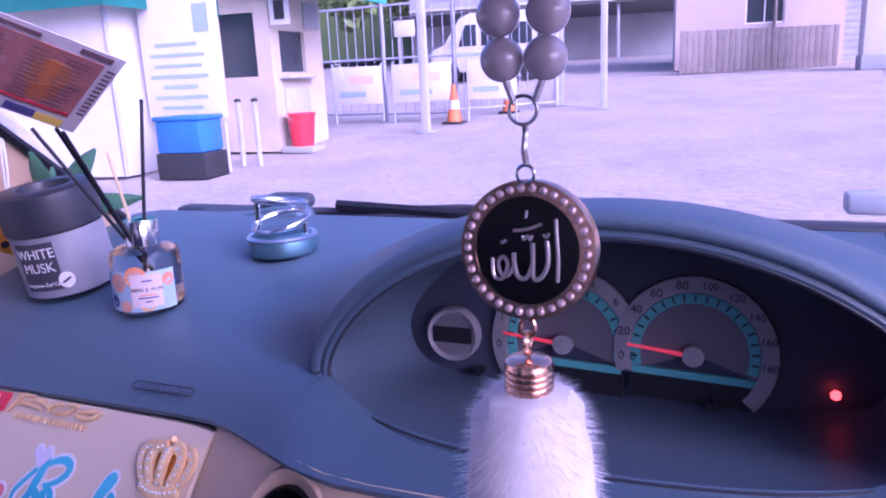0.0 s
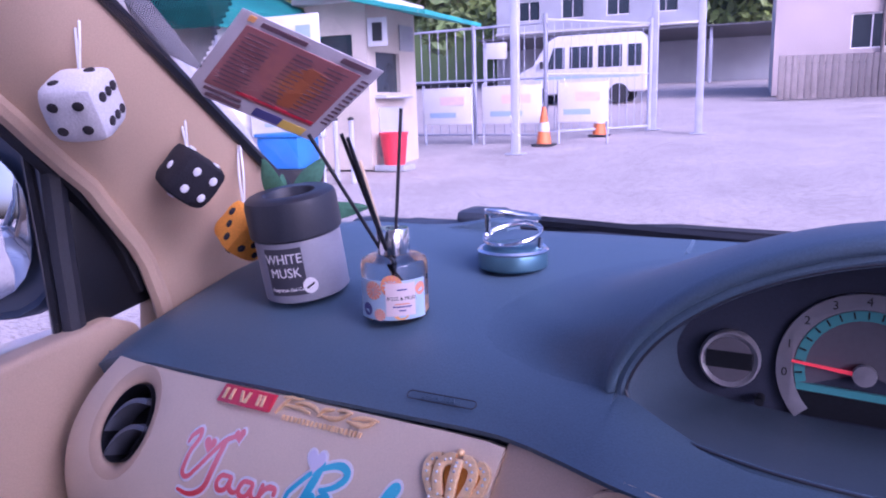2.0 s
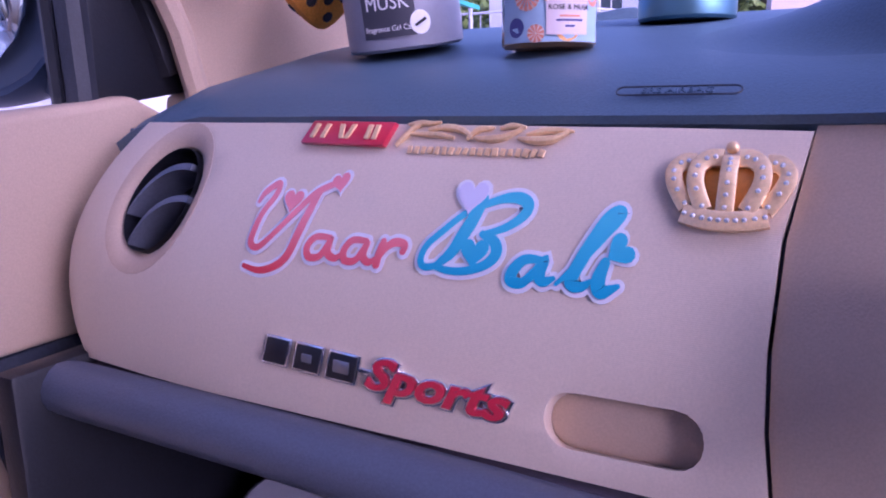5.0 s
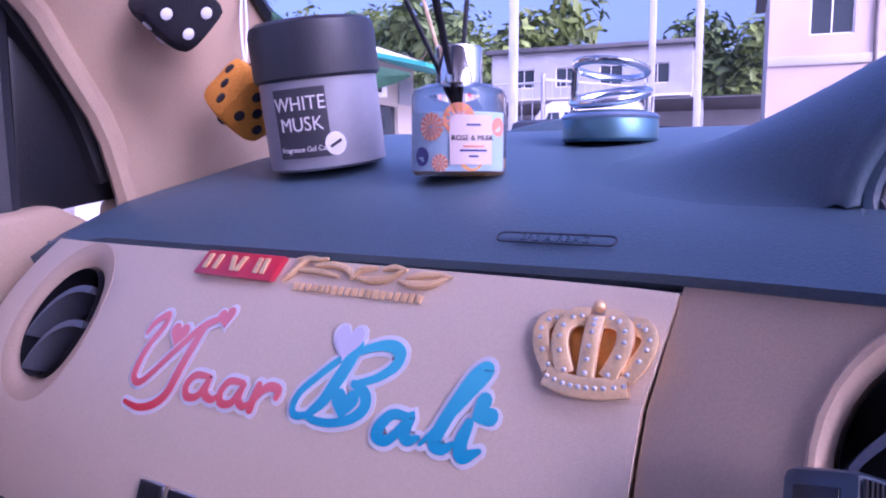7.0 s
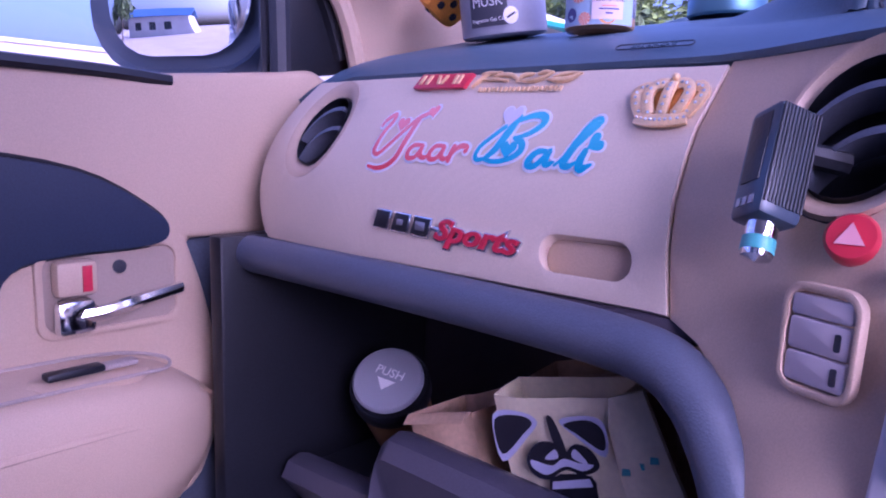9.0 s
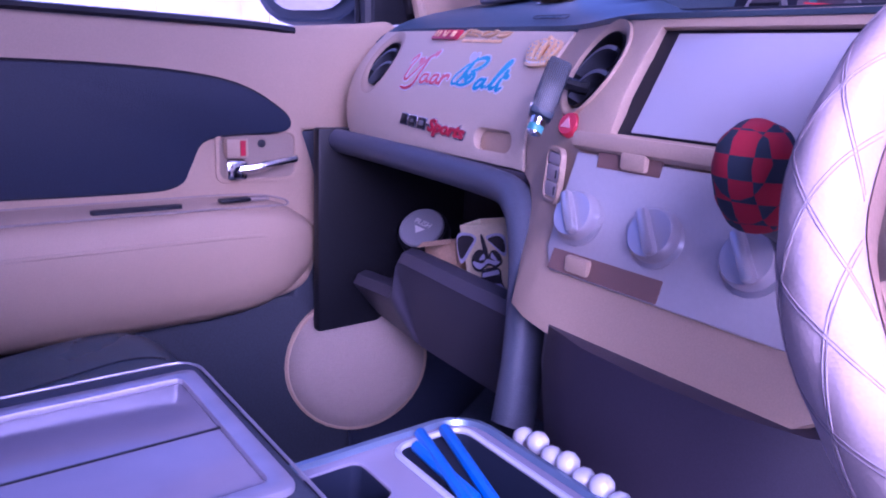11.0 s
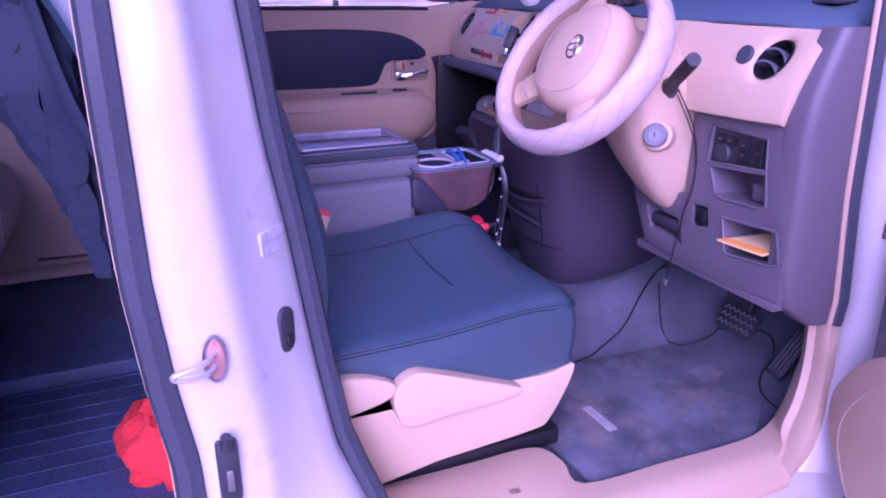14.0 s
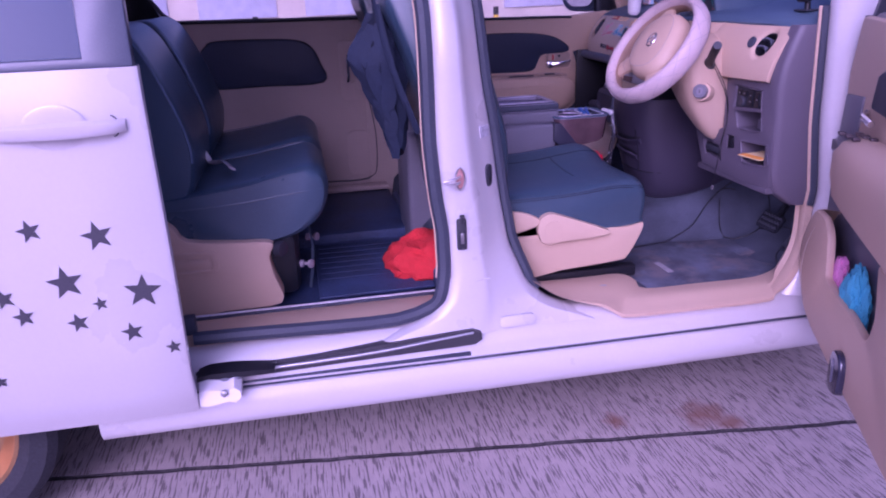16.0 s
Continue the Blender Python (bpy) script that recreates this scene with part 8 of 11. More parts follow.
for tip, m, r in (((-0.428, 0.660, 1.3735), BLACK, 0.0017), ((-0.384, 0.6465, 1.374), BLACK, 0.0017), ((-0.379, 0.648, 1.371), BLACK, 0.0017), ((-0.385, 0.744, 1.392), BLACK, 0.0017), ((-0.429, 0.737, 1.345), mat("rattan", (0.60, 0.45, 0.28), 0.7), 0.0015)):
    top = Vector(tip)
    foot = BOT + Vector((-(top.x - BOT.x) * 0.22, -(top.y - BOT.y) * 0.22, 0.012))
    part("reed", tube([foot, foot.lerp(top, 0.5), top], r, 8), m, bot, "scent reed")

bot.scale = (0.935, 0.935, 0.96)

# solar ring freshener
RING = Vector((-0.323, 0.842, 1.2275))
ringd = thing("ring_freshener", "chrome ring air freshener on a steel-blue base on the dashboard", "air freshener", RING)
RMx = Matrix.Translation(RING)
part("base", lathe([(0.0, 0.0), (0.031, 0.0), (0.033, 0.002), (0.033, 0.014), (0.031, 0.017), (0.026, 0.021), (0.0, 0.0215)], RMx, 40), mat("steel_blue_metal", (0.10, 0.21, 0.27), 0.32, metal=0.7, stain=0.05), ringd, "steel-blue base")
part("base_lip", lathe([(0.0325, 0.015), (0.034, 0.017), (0.032, 0.019), (0.029, 0.0185)], RMx, 40), CHROME, ringd)
for z, R0, tx, ty in ((0.031, 0.0265, 14, -4), (0.0500, 0.0250, -8, 5)):
    m = RMx @ pose(0, 0, z, tx, ty, 0)
    part("chrome_ring", tube([m @ Vector((R0 * math.cos(a), R0 * math.sin(a), 0)) for a in [2 * math.pi * i / 40 for i in range(40)]], 0.0030, 10, closed=True, flat=0.7), CHROME, ringd, "tilted chrome ring")
part("pivot", tube([RING + Vector((-0.026, 0, 0.019)), RING + Vector((-0.0255, 0, 0.0500))], 0.0028, 8), CHROME, ringd)
part("pivot", tube([RING + Vector((0.026, 0, 0.019)), RING + Vector((0.0265, 0, 0.030))], 0.0028, 8), CHROME, ringd)

ringd.scale = (1.04, 1.04, 1.04)

# plush dice on suction cups
def die(c, turn, size, cloth, pip, cup, label, faces):
    """turn: which way the first face and the one beside it look, as (right, up) against the line to the passenger cabin's middle."""
    d = thing("plush_die", label, "plush die", c, "hanging plush dice")
    ahead = (Vector((-0.109, 0.189, 1.367)) - Vector(c)).normalized()
    right = Vector((0, 0, 1)).cross(ahead).normalized()
    above = ahead.cross(right)
    (r1, u1), (r2, u2) = turn
    n1 = (right * r1 + above * u1 + ahead * math.sqrt(max(0, 1 - r1 * r1 - u1 * u1))).normalized()
    n2 = right * r2 + above * u2 + ahead * math.sqrt(max(0, 1 - r2 * r2 - u2 * u2))
    n2 = (n2 - n1 * n2.dot(n1)).normalized()
    M = Matrix.Translation(c) @ Matrix((-n2, -n1, n2.cross(n1))).transposed().to_4x4()
    b = bmesh.new()
    bmesh.ops.create_cube(b, size=size)
    bmesh.ops.subdivide_edges(b, edges=b.edges[:], cuts=6, use_grid_fill=True)
    h = size / 2
    for v in b.verts:
        n = v.co / h
        k = (abs(n.x) ** 4.5 + abs(n.y) ** 4.5 + abs(n.z) ** 4.5) ** (-1 / 4.5)
        v.co = v.co * (0.15 + 0.85 * k) * 1.06 * (1 + 0.04 * noise.noise(v.co * 60))
    bmesh.ops.transform(b, matrix=M, verts=b.verts)
    part("plush_cube", b, cloth, d, "soft plush cube")
    lay = {1: [(0, 0)], 2: [(-1, 1), (1, -1)], 3: [(-1, 1), (0, 0), (1, -1)], 4: [(-1, -1), (-1, 1), (1, -1), (1, 1)], 5: [(-1, -1), (-1, 1), (1, -1), (1, 1), (0, 0)], 6: [(-1, -1), (-1, 0), (-1, 1), (1, -1), (1, 0), (1, 1)]}
    for n, k in faces:
        fm = M @ frame_of(Vector(n) * (h * 1.025), n, (0, 0, 1) if abs(n[2]) < 0.5 else (0, 1, 0))
        for u, v in lay[k]:
            r = size * 0.085
            q = Vector((u * 0.42, v * 0.42, 1.0))
            q *= h * (0.15 + 0.85 * (abs(q.x) ** 4.5 + abs(q.y) ** 4.5 + 1.0) ** (-1 / 4.5)) * 1.06
            part("pip", lathe([(0.0, 0.0016), (r * 0.7, 0.0014), (r, 0.0006), (r, -0.002)], fm @ Matrix.Translation((q.x, q.y, q.z - h * 1.025)) @ Matrix.Diagonal((1, 1.15, 1, 1)), 14), pip, d)
    topc = Vector((c[0], c[1], c[2])) + Vector((0, 0, h * 1.0))
    for s in (-1, 1):
        part("loop_cord", tube(spline([topc, topc.lerp(Vector(cup), 0.5) + Vector((s * 0.003, 0, 0)), Vector(cup)], 6), 0.0012, 6), LOOP, d, "clear plastic cord")
    part("suction_cup", lathe([(0.0, 0.004), (0.004, 0.004), (0.006, 0.0), (0.015, -0.004), (0.0, -0.004)], frame_of(cup, (0.25, -0.6, -0.5)), 20), LENSGLASS, d, "clear suction cup")
    return d


LOOP = mat("clear_cord", (0.75, 0.76, 0.80), 0.15, coat=0.5)
PWHITE = mat("white_plush", (0.74, 0.72, 0.74), 0.95, grain=0.08, scale=500, bump=0.4)
PBLACK = mat("black_plush", (0.012, 0.011, 0.018), 0.9, grain=0.2, scale=500, bump=0.4)
PORANGE = mat("orange_plush", (0.85, 0.33, 0.03), 0.95, grain=0.1, scale=500, bump=0.4)
PIPW, PIPB = mat("white_felt", (0.75, 0.75, 0.78), 0.9), mat("black_felt", (0.03, 0.025, 0.03), 0.9)
die((-0.606, 0.598, 1.396), ((-0.38, -0.42), (-0.30, 0.80)), 0.048, PWHITE, PIPB, (-0.625, 0.62, 1.52), "white plush die with black pips hanging by the pillar", [((0, -1, 0), 4), ((-1, 0, 0), 2), ((0, 0, 1), 6), ((0, 0, -1), 6), ((1, 0, 0), 3)])
die((-0.609, 0.707, 1.325), ((0.36, -0.36), (-0.62, 0.48)), 0.045, PBLACK, PIPW, (-0.628, 0.72, 1.425), "black plush die with white pips hanging by the pillar", [((0, -1, 0), 4), ((-1, 0, 0), 1), ((0, 0, 1), 2), ((0, 0, -1), 2)])
die((-0.590, 0.757, 1.262), ((0.36, -0.60), (-0.52, 0.25)), 0.044, PORANGE, PIPB, (-0.606, 0.775, 1.362), "orange plush die with black pips hanging by the pillar", [((0, -1, 0), 5), ((-1, 0, 0), 3), ((0, 0, 1), 2), ((0, 0, -1), 2)])

# fabric leaves behind the can
LEAF = mat("green_fabric_leaf", (0.05, 0.15, 0.09), 0.75, grain=0.15, scale=300, bump=0.2, stain=0.15, stain_scale=25)
plant = thing("leaf_sprig", "sprig of green fabric leaves by the windscreen pillar", "artificial plant", (-0.560, 0.80, 1.222))
for tip, w in (((-0.588, 0.790, 1.335), 0.013), ((-0.525, 0.815, 1.335), 0.014), ((-0.480, 0.825, 1.283), 0.010), ((-0.572, 0.800, 1.318), 0.009)):
    a, t_ = Vector((-0.560, 0.802, 1.275)), Vector(tip)
    d = (t_ - a).normalized()
    sd = d.cross(Vector((0, 1, 0))).normalized()
    rr = []
    for i in range(9):
        f = i / 8
        p = a.lerp(t_, f) + Vector((0, -0.008 * math.sin(math.pi * f), 0))
        ww = w * math.sin(math.pi * min(1, f * 0.92 + 0.06)) ** 0.8 + 0.0006
        rr.append([p - sd * ww, p + Vector((0, -0.003, 0)), p + sd * ww, p + Vector((0, 0.001, 0))])
    part("leaf", loft(rr), LEAF, plant, "pointed green leaf")
part("stem", tube([(-0.560, 0.802, 1.28), (-0.560, 0.80, 1.222)], 0.003, 6), LEAF, plant)

# price card in a clear sleeve, leaning on the windscreen
c0, cu, cv = Vector((-0.5096, 0.734, 1.4134)), Vector((0.0885, 0.0680, -0.0525)), Vector((-0.0955, 0.019, -0.0595))
U, V_ = cu.normalized(), cv.normalized()
Nn = U.cross(V_).normalized()
if Nn.y > 0:
    Nn = -Nn


def on_card(u, v, d):
    return c0 + cu * u + cv * v + Nn * d


card = thing("price_card", "dull red printed card in clear sleeve against the windscreen", "card", c0)
part("sleeve", prism([(-0.53, -0.53), (0.53, -0.53), (0.53, 0.53), (-0.53, 0.53)], on_card, -0.001, -0.0003, 0), mat("pale_card", (0.62, 0.58, 0.62), 0.35, stain=0.06, stain_scale=20), card, "pale card border")
part("red_field", prism([(-0.44, -0.40), (0.43, -0.40), (0.43, 0.36), (-0.44, 0.36)], on_card, -0.0003, 0.0004, 0), mat("dull_red_print", (0.36, 0.14, 0.14), 0.4, stain=0.1, stain_scale=25), card, "dull red printed field")
part("orange_figure", prism([(0.02, -0.15), (0.12, -0.26), (0.26, -0.24), (0.30, -0.05), (0.24, 0.25), (0.10, 0.27), (0.02, 0.05)], on_card, 0.0003, 0.0008, 0), mat("dull_orange_print", (0.42, 0.13, 0.05), 0.4), card)
PRINT = mat("dark_print", (0.16, 0.09, 0.11), 0.5)
rc = random.Random(7)
for r in range(13):
    for u0, u1 in ((-0.40, -0.12), (-0.04, 0.14), (0.20, 0.40)):
        v = -0.34 + 0.052 * r
        part("print_line", prism([(u0, v), (u0 + (u1 - u0) * rc.uniform(0.6, 1.0), v), (u0 + (u1 - u0) * 0.8, v + 0.016), (u0, v + 0.016)], on_card, 0.0008, 0.0010, 0), PRINT, card)
for u0, u1, v0, v1, m in ((-0.36, -0.02, -0.49, -0.44, PRINT), (0.24, 0.46, -0.50, -0.44, PRINT), (-0.42, -0.12, 0.385, 0.425, PRINT), (-0.38, -0.10, 0.455, 0.50, PRINT), (0.0, 0.22, 0.40, 0.50, NAVY), (0.22, 0.42, 0.41, 0.51, mat("yellow_print", (0.75, 0.55, 0.10), 0.5)), (-0.46, -0.41, -0.51, -0.45, ORANGE), (-0.2, 0.42, 0.30, 0.33, RED)):
    part("print_bar", prism([(u0, v0), (u1, v0), (u1, v1), (u0, v1)], on_card, 0.0004, 0.0010, 0), m, card)
for r in range(12):
    part("print_line", prism([(0.46, -0.36 + 0.055 * r), (0.515, -0.36 + 0.055 * r), (0.515, -0.335 + 0.055 * r), (0.46, -0.335 + 0.055 * r)], on_card, 0.0, 0.0004, 0), PRINT, card)

# perforated sun screen above the card
b = bmesh.new()
S0, SU, SV = Vector((-0.577, 0.703, 1.426)), Vector((0.068, 0.060, -0.050)).normalized(), Vector((0.085, -0.027, 0.065)).normalized()
NU, NV, P = 58, 36, 0.0042
for i in range(NU):
    for j in range(NV):
        o = S0 + SU * ((i + 0.5 * (j % 2)) * P - NU * P) + SV * (j * P * 0.87)
        vo = [b.verts.new(o + SU * (P * 0.52 * math.cos(a)) + SV * (P * 0.52 * math.sin(a))) for a in [math.pi / 6 + math.pi / 3 * k for k in range(6)]]
        vi = [b.verts.new(o + SU * (P * 0.17 * math.cos(a)) + SV * (P * 0.17 * math.sin(a))) for a in [math.pi / 6 + math.pi / 3 * k for k in range(6)]]
        for k in range(6):
            b.faces.new((vo[k], vo[(k + 1) % 6], vi[(k + 1) % 6], vi[k]))
solo("sun_screen", b, mat("matt_black_mesh", (0.010, 0.010, 0.016), 0.95, spec=0.05, grain=0.1, scale=300), "black perforated sun screen stuck to the windscreen", "sun screen", smooth=0)

# wiper and cowl beyond the glass
wip = thing("windscreen_wiper", "black windscreen wiper resting on the cowl", "wiper", (-0.3, 1.06, 1.21))
part("wiper_blade", tube([(-0.36, 1.058, 1.243), (-0.15, 1.068, 1.232), (0.10, 1.07, 1.224), (0.40, 1.065, 1.218)], 0.007, 6), BLACK, wip, "black wiper blade")
part("wiper_arm", tube([(-0.40, 1.06, 1.232), (-0.20, 1.075, 1.240), (0.0, 1.078, 1.236)], 0.005, 6), DARK, wip)
part("wiper_hub", prism([(p.x, p.y) for p in spline([(-0.60, 1.214, 0), (-0.585, 1.236, 0), (-0.47, 1.240, 0), (-0.40, 1.252, 0), (-0.375, 1.248, 0), (-0.365, 1.225, 0), (-0.38, 1.212, 0)], 4, True)], lambda u, v, d: (u, 0.985 + d, v), 0, 0.035, 0.005), DASH, wip, "dark moulded cowl cover")
wip.location = (-0.3, 1.02, 1.21)
solo("toll_tag", box((0.235, 1.0, 1.262), (0.085, 0.03, 0.020), 0.004), mat("pale_grey_box", (0.45, 0.47, 0.52), 0.4), "pale grey toll tag on the dashboard by the windscreen", "toll tag")

# phone holder by the driver's side of the dashboard
ph = thing("phone_holder", "small black phone holder stuck on the dashboard", "phone holder", (0.60, 0.70, 1.19))
part("holder_base", box((0.60, 0.71, 1.2005), (0.05, 0.05, 0.005), 0.002), DARK, ph)
part("holder_stem", tube([(0.60, 0.71, 1.20), (0.598, 0.71, 1.222)], 0.008, 10), BLACK, ph)
part("holder_head", box((0.595, 0.70, 1.235), (0.045, 0.022, 0.026), 0.006), BLACK, ph)

# scented clip hanging from the middle vent
clip = thing("vent_clip_freshener", "dark blue-grey vent clip freshener with a chrome foot", "air freshener", (-0.176, 0.47, 1.06))
KM2 = Matrix.Translation((-0.177, 0.521, 1.098)) @ Euler((radians(-20), radians(-16), radians(-38))).to_matrix().to_4x4()
b = box((0, 0, 0), (0.026, 0.024, 0.056), 0.0035)
bmesh.ops.transform(b, matrix=KM2, verts=b.verts)
part("body", b, mat("blue_grey_gloss", (0.05, 0.075, 0.11), 0.3, grain=0.05, scale=300), clip, "blue-grey clip body")
b = box((0, -0.0122, 0.006), (0.015, 0.001, 0.034), 0.0004)
bmesh.ops.transform(b, matrix=KM2, verts=b.verts)
part("window", b, BLACK, clip)
for k in range(3):
    b = box((-0.005 + 0.005 * k, -0.0124, -0.0205), (0.0032, 0.0008, 0.004), 0)
    bmesh.ops.transform(b, matrix=KM2, verts=b.verts)
    part("print_mark", b, STEEL, clip)
part("scent_foot", lathe([(0.0, -0.046), (0.0075, -0.044), (0.008, -0.042), (0.008, -0.026), (0.0, -0.028)], KM2, 20), CHROME, clip, "chrome foot")
part("scent_liquid", lathe([(0.0, -0.0415), (0.0083, -0.0415), (0.0083, -0.035), (0.0, -0.035)], KM2, 20), TEAL, clip)
for k in range(11):
    b = box((0.0133, -0.010 + 0.002 * k, 0.002), (0.0010, 0.0010, 0.048), 0)
    bmesh.ops.transform(b, matrix=KM2, verts=b.verts)
    part("side_rib", b, BLACK, clip)
part("clip_jaw", tube([KM2 @ Vector((0, 0.008, 0.012)), KM2 @ Vector((0.006, 0.035, 0.014))], 0.006, 8), BLACK, clip)

clip.scale = (0.94, 0.94, 1.04)
clip.location = Vector((-0.176, 0.47, 1.06)) + Vector((0.0005, 0.002, 0.001))

# gear knob in a check cover
gk = thing("gear_knob", "gear knob in a red and slate checked cloth cover", "gear knob", (0.09, 0.41, 1.07))
GMx = Matrix.Translation((0.108, 0.408, 1.066)) @ Euler((radians(35), radians(10), 0)).to_matrix().to_4x4()
chk = bpy.data.materials.new("red_slate_check")
chk.use_nodes = True
ck = chk.node_tree.nodes.new("ShaderNodeTexChecker")
ck.inputs["Color1"].default_value, ck.inputs["Color2"].default_value, ck.inputs["Scale"].default_value = (0.45, 0.02, 0.04, 1), (0.03, 0.045, 0.07, 1), 75
tcn = chk.node_tree.nodes.new("ShaderNodeTexCoord")
chk.node_tree.links.new(tcn.outputs["Object"], ck.inputs["Vector"])
chk.node_tree.links.new(ck.outputs[0], chk.node_tree.nodes["Principled BSDF"].inputs["Base Color"])
chk.node_tree.nodes["Principled BSDF"].inputs["Roughness"].default_value = 0.85
part("knob_cover", lathe([(0.0, 0.036), (0.011, 0.034), (0.020, 0.024), (0.024, 0.010), (0.024, -0.01), (0.020, -0.026), (0.013, -0.032), (0.0, -0.032)], GMx, 24), chk, gk, "checked cloth cover")
part("lever", tube([GMx @ Vector((0, 0, -0.03)), Vector((0.095, 0.46, 1.03)), Vector((0.09, 0.53, 1.0))], 0.009, 10), BLACK, gk)

# ---- things in the passenger tray ----
tub = thing("push_lid_cup", "brown tub with a grey push lid in the passenger tray", "tub", (-0.535, 0.60, 0.78))
TM = frame_of((-0.598, 0.716, 0.785), (0.33, -0.58, 0.72), (0, 0.3, 1), -6)
part("cup_body", lathe([(0.030, 0.0), (0.034, 0.02), (0.038, 0.09), (0.038, 0.10)], TM, 28), mat("brown_card", (0.45, 0.26, 0.12), 0.6, stain=0.1), tub, "brown tub body")
part("cup_rim", lathe([(0.039, 0.092), (0.041, 0.096), (0.041, 0.112), (0.039, 0.115), (0.0, 0.1155)], TM, 32), BLACK, tub)
part("push_lid", lathe([(0.0, 0.116), (0.033, 0.116), (0.036, 0.119), (0.036, 0.122), (0.034, 0.124), (0.0, 0.1245)], TM, 32), mat("grey_lid", (0.30, 0.30, 0.35), 0.30, stain=0.05), tub, "round grey push lid")
lm = TM @ Matrix.Translation((0, 0, 0.1248))
part("lid_word", letters("PUSH", lm @ Matrix.Translation((0, 0.006, 0)), 0.013, 0.0004), WHITE, tub)
part("lid_arrow", prism([(-0.010, -0.002), (0.010, -0.002), (0.0, -0.014)], on(lm), -0.0002, 0.0004, 0), WHITE, tub)


def paper_bag(name, label, corners, depth, m):
    """An open bag from its four front corners (lower left, lower right, upper right, upper left)."""
    ll, lr, ur, ul = [Vector(c) for c in corners]
    dv = Vector(depth)
    N = 8
    rings = []
    for i in range(N + 1):
        f = i / N
        l, r = ll.lerp(ul, f), lr.lerp(ur, f)
        k = 0.85 + 0.15 * f
        w = 0.004 * math.sin(7 * f)
        rings.append([l, l.lerp(r, 0.33) + Vector((0, -0.006 - w, 0)), l.lerp(r, 0.66) + Vector((0, -0.005 + w, 0)), r, r + dv * 0.5 + (r - l) * 0.02, r + dv * k, l.lerp(r, 0.5) + dv * k, l + dv * k, l + dv * 0.5 - (r - l) * 0.02])
    b = loft(rings, caps=False)
    t = solo(name, b, m, label, "paper bag")
    return t


KRAFT = mat("kraft_paper", (0.62, 0.42, 0.27), 0.8, grain=0.08, scale=200, stain=0.12, stain_scale=20)
CREAMP = mat("cream_paper", (0.84, 0.73, 0.50), 0.7, grain=0.05, scale=200, stain=0.06, stain_scale=20)
paper_bag("carton", "brown cardboard carton with an open top in the tray", [(-0.468, 0.602, 0.778), (-0.388, 0.602, 0.778), (-0.417, 0.600, 0.890), (-0.485, 0.600, 0.871)], (0.012, 0.062, 0.004), KRAFT)
carton = bpy.data.objects["carton"]
part("flap", loft([[(-0.500, 0.664, 0.852), (-0.496, 0.664, 0.858), (-0.496, 0.667, 0.858), (-0.500, 0.667, 0.852)], [(-0.47, 0.664, 0.852), (-0.466, 0.662, 0.876), (-0.466, 0.665, 0.876), (-0.47, 0.667, 0.852)], [(-0.40, 0.664, 0.86), (-0.404, 0.660, 0.905), (-0.404, 0.663, 0.905), (-0.40, 0.667, 0.86)]]), KRAFT, carton, "raised carton flap")
part("flap", loft([[(x, 0.602, z), (x + 0.003, 0.592, z + 0.003), (x + 0.006, 0.583, z - 0.002), (x + 0.006, 0.582, z - 0.003), (x, 0.600, z - 0.003)] for x, z in ((-0.483, 0.871), (-0.45, 0.881), (-0.419, 0.890))]), KRAFT, carton, "folded-out carton flap")
paper_bag("brown_bag", "creased brown paper bag in the tray", [(-0.355, 0.640, 0.778), (-0.245, 0.640, 0.778), (-0.263, 0.632, 0.955), (-0.392, 0.632, 0.914)], (0.0, 0.055, 0.006), KRAFT)
part("turned_edge", loft([[(-0.340 + 0.0755 * f, 0.629 - a, 0.932 + 0.023 * f - h) for a, h in ((0.0, 0.0), (0.004, 0.001), (0.005, 0.014), (0.001, 0.016))] for f in (0.0, 0.33, 0.66, 1.0)]), KRAFT, bpy.data.objects["brown_bag"], "turned-down edge of the bag")


def bag_at(x, z, d=0.0):
    """A point on the leaning front of the printed bag, d before it."""
    return Vector((x, 0.580 + 0.03 * (0.920 - z) - d, z))


BAGF = [bag_at(-0.336, 0.776), bag_at(-0.225, 0.776), bag_at(-0.279, 0.944), bag_at(-0.381, 0.920)]
cb = paper_bag("printed_bag", "cream paper bag with a bold black print in the tray", BAGF, (0.0, 0.034, 0.006), CREAMP)
INK, PALE = mat("black_ink", (0.015, 0.015, 0.025), 0.5), mat("lilac_ink", (0.50, 0.50, 0.68), 0.5)


def blob(pts, m, d, n=4):
    """A printed shape through (x, z) places in millimetres."""
    b = bmesh.new()
    sp = spline([(u * 0.001, v * 0.001, 0) for u, v in pts], n, True)
    b.faces.new([b.verts.new(bag_at(p.x, p.y, 0.0085 + d)) for p in sp])
    part("print", b, m, cb)


blob([(-375, 908), (-352, 917), (-336, 914), (-343, 900), (-365, 874)], PALE, 0.0003)
blob([(-373, 905), (-352, 914), (-340, 912), (-347, 901), (-365, 880)], INK, 0.0006)
blob([(-318, 920), (-296, 929), (-283, 926), (-281, 904), (-305, 912)], PALE, 0.0003)
blob([(-314, 918), (-296, 926), (-284, 922), (-283, 908), (-304, 914)], INK, 0.0006)
blob([(-328, 918), (-322, 919), (-310, 897), (-317, 894)], INK, 0.0009)
blob([(-343, 885), (-335, 898), (-322, 902), (-314, 896), (-305, 906), (-293, 906), (-285, 896), (-296, 886), (-311, 885), (-325, 873), (-339, 874)], INK, 0.0006)
blob([(-339, 884), (-322, 885), (-313, 893), (-300, 894), (-289, 896), (-297, 889), (-311, 888), (-325, 877), (-337, 878)], PALE, 0.0012)
blob([(-328, 888), (-320, 898), (-317, 892)], PALE, 0.0012, 3)
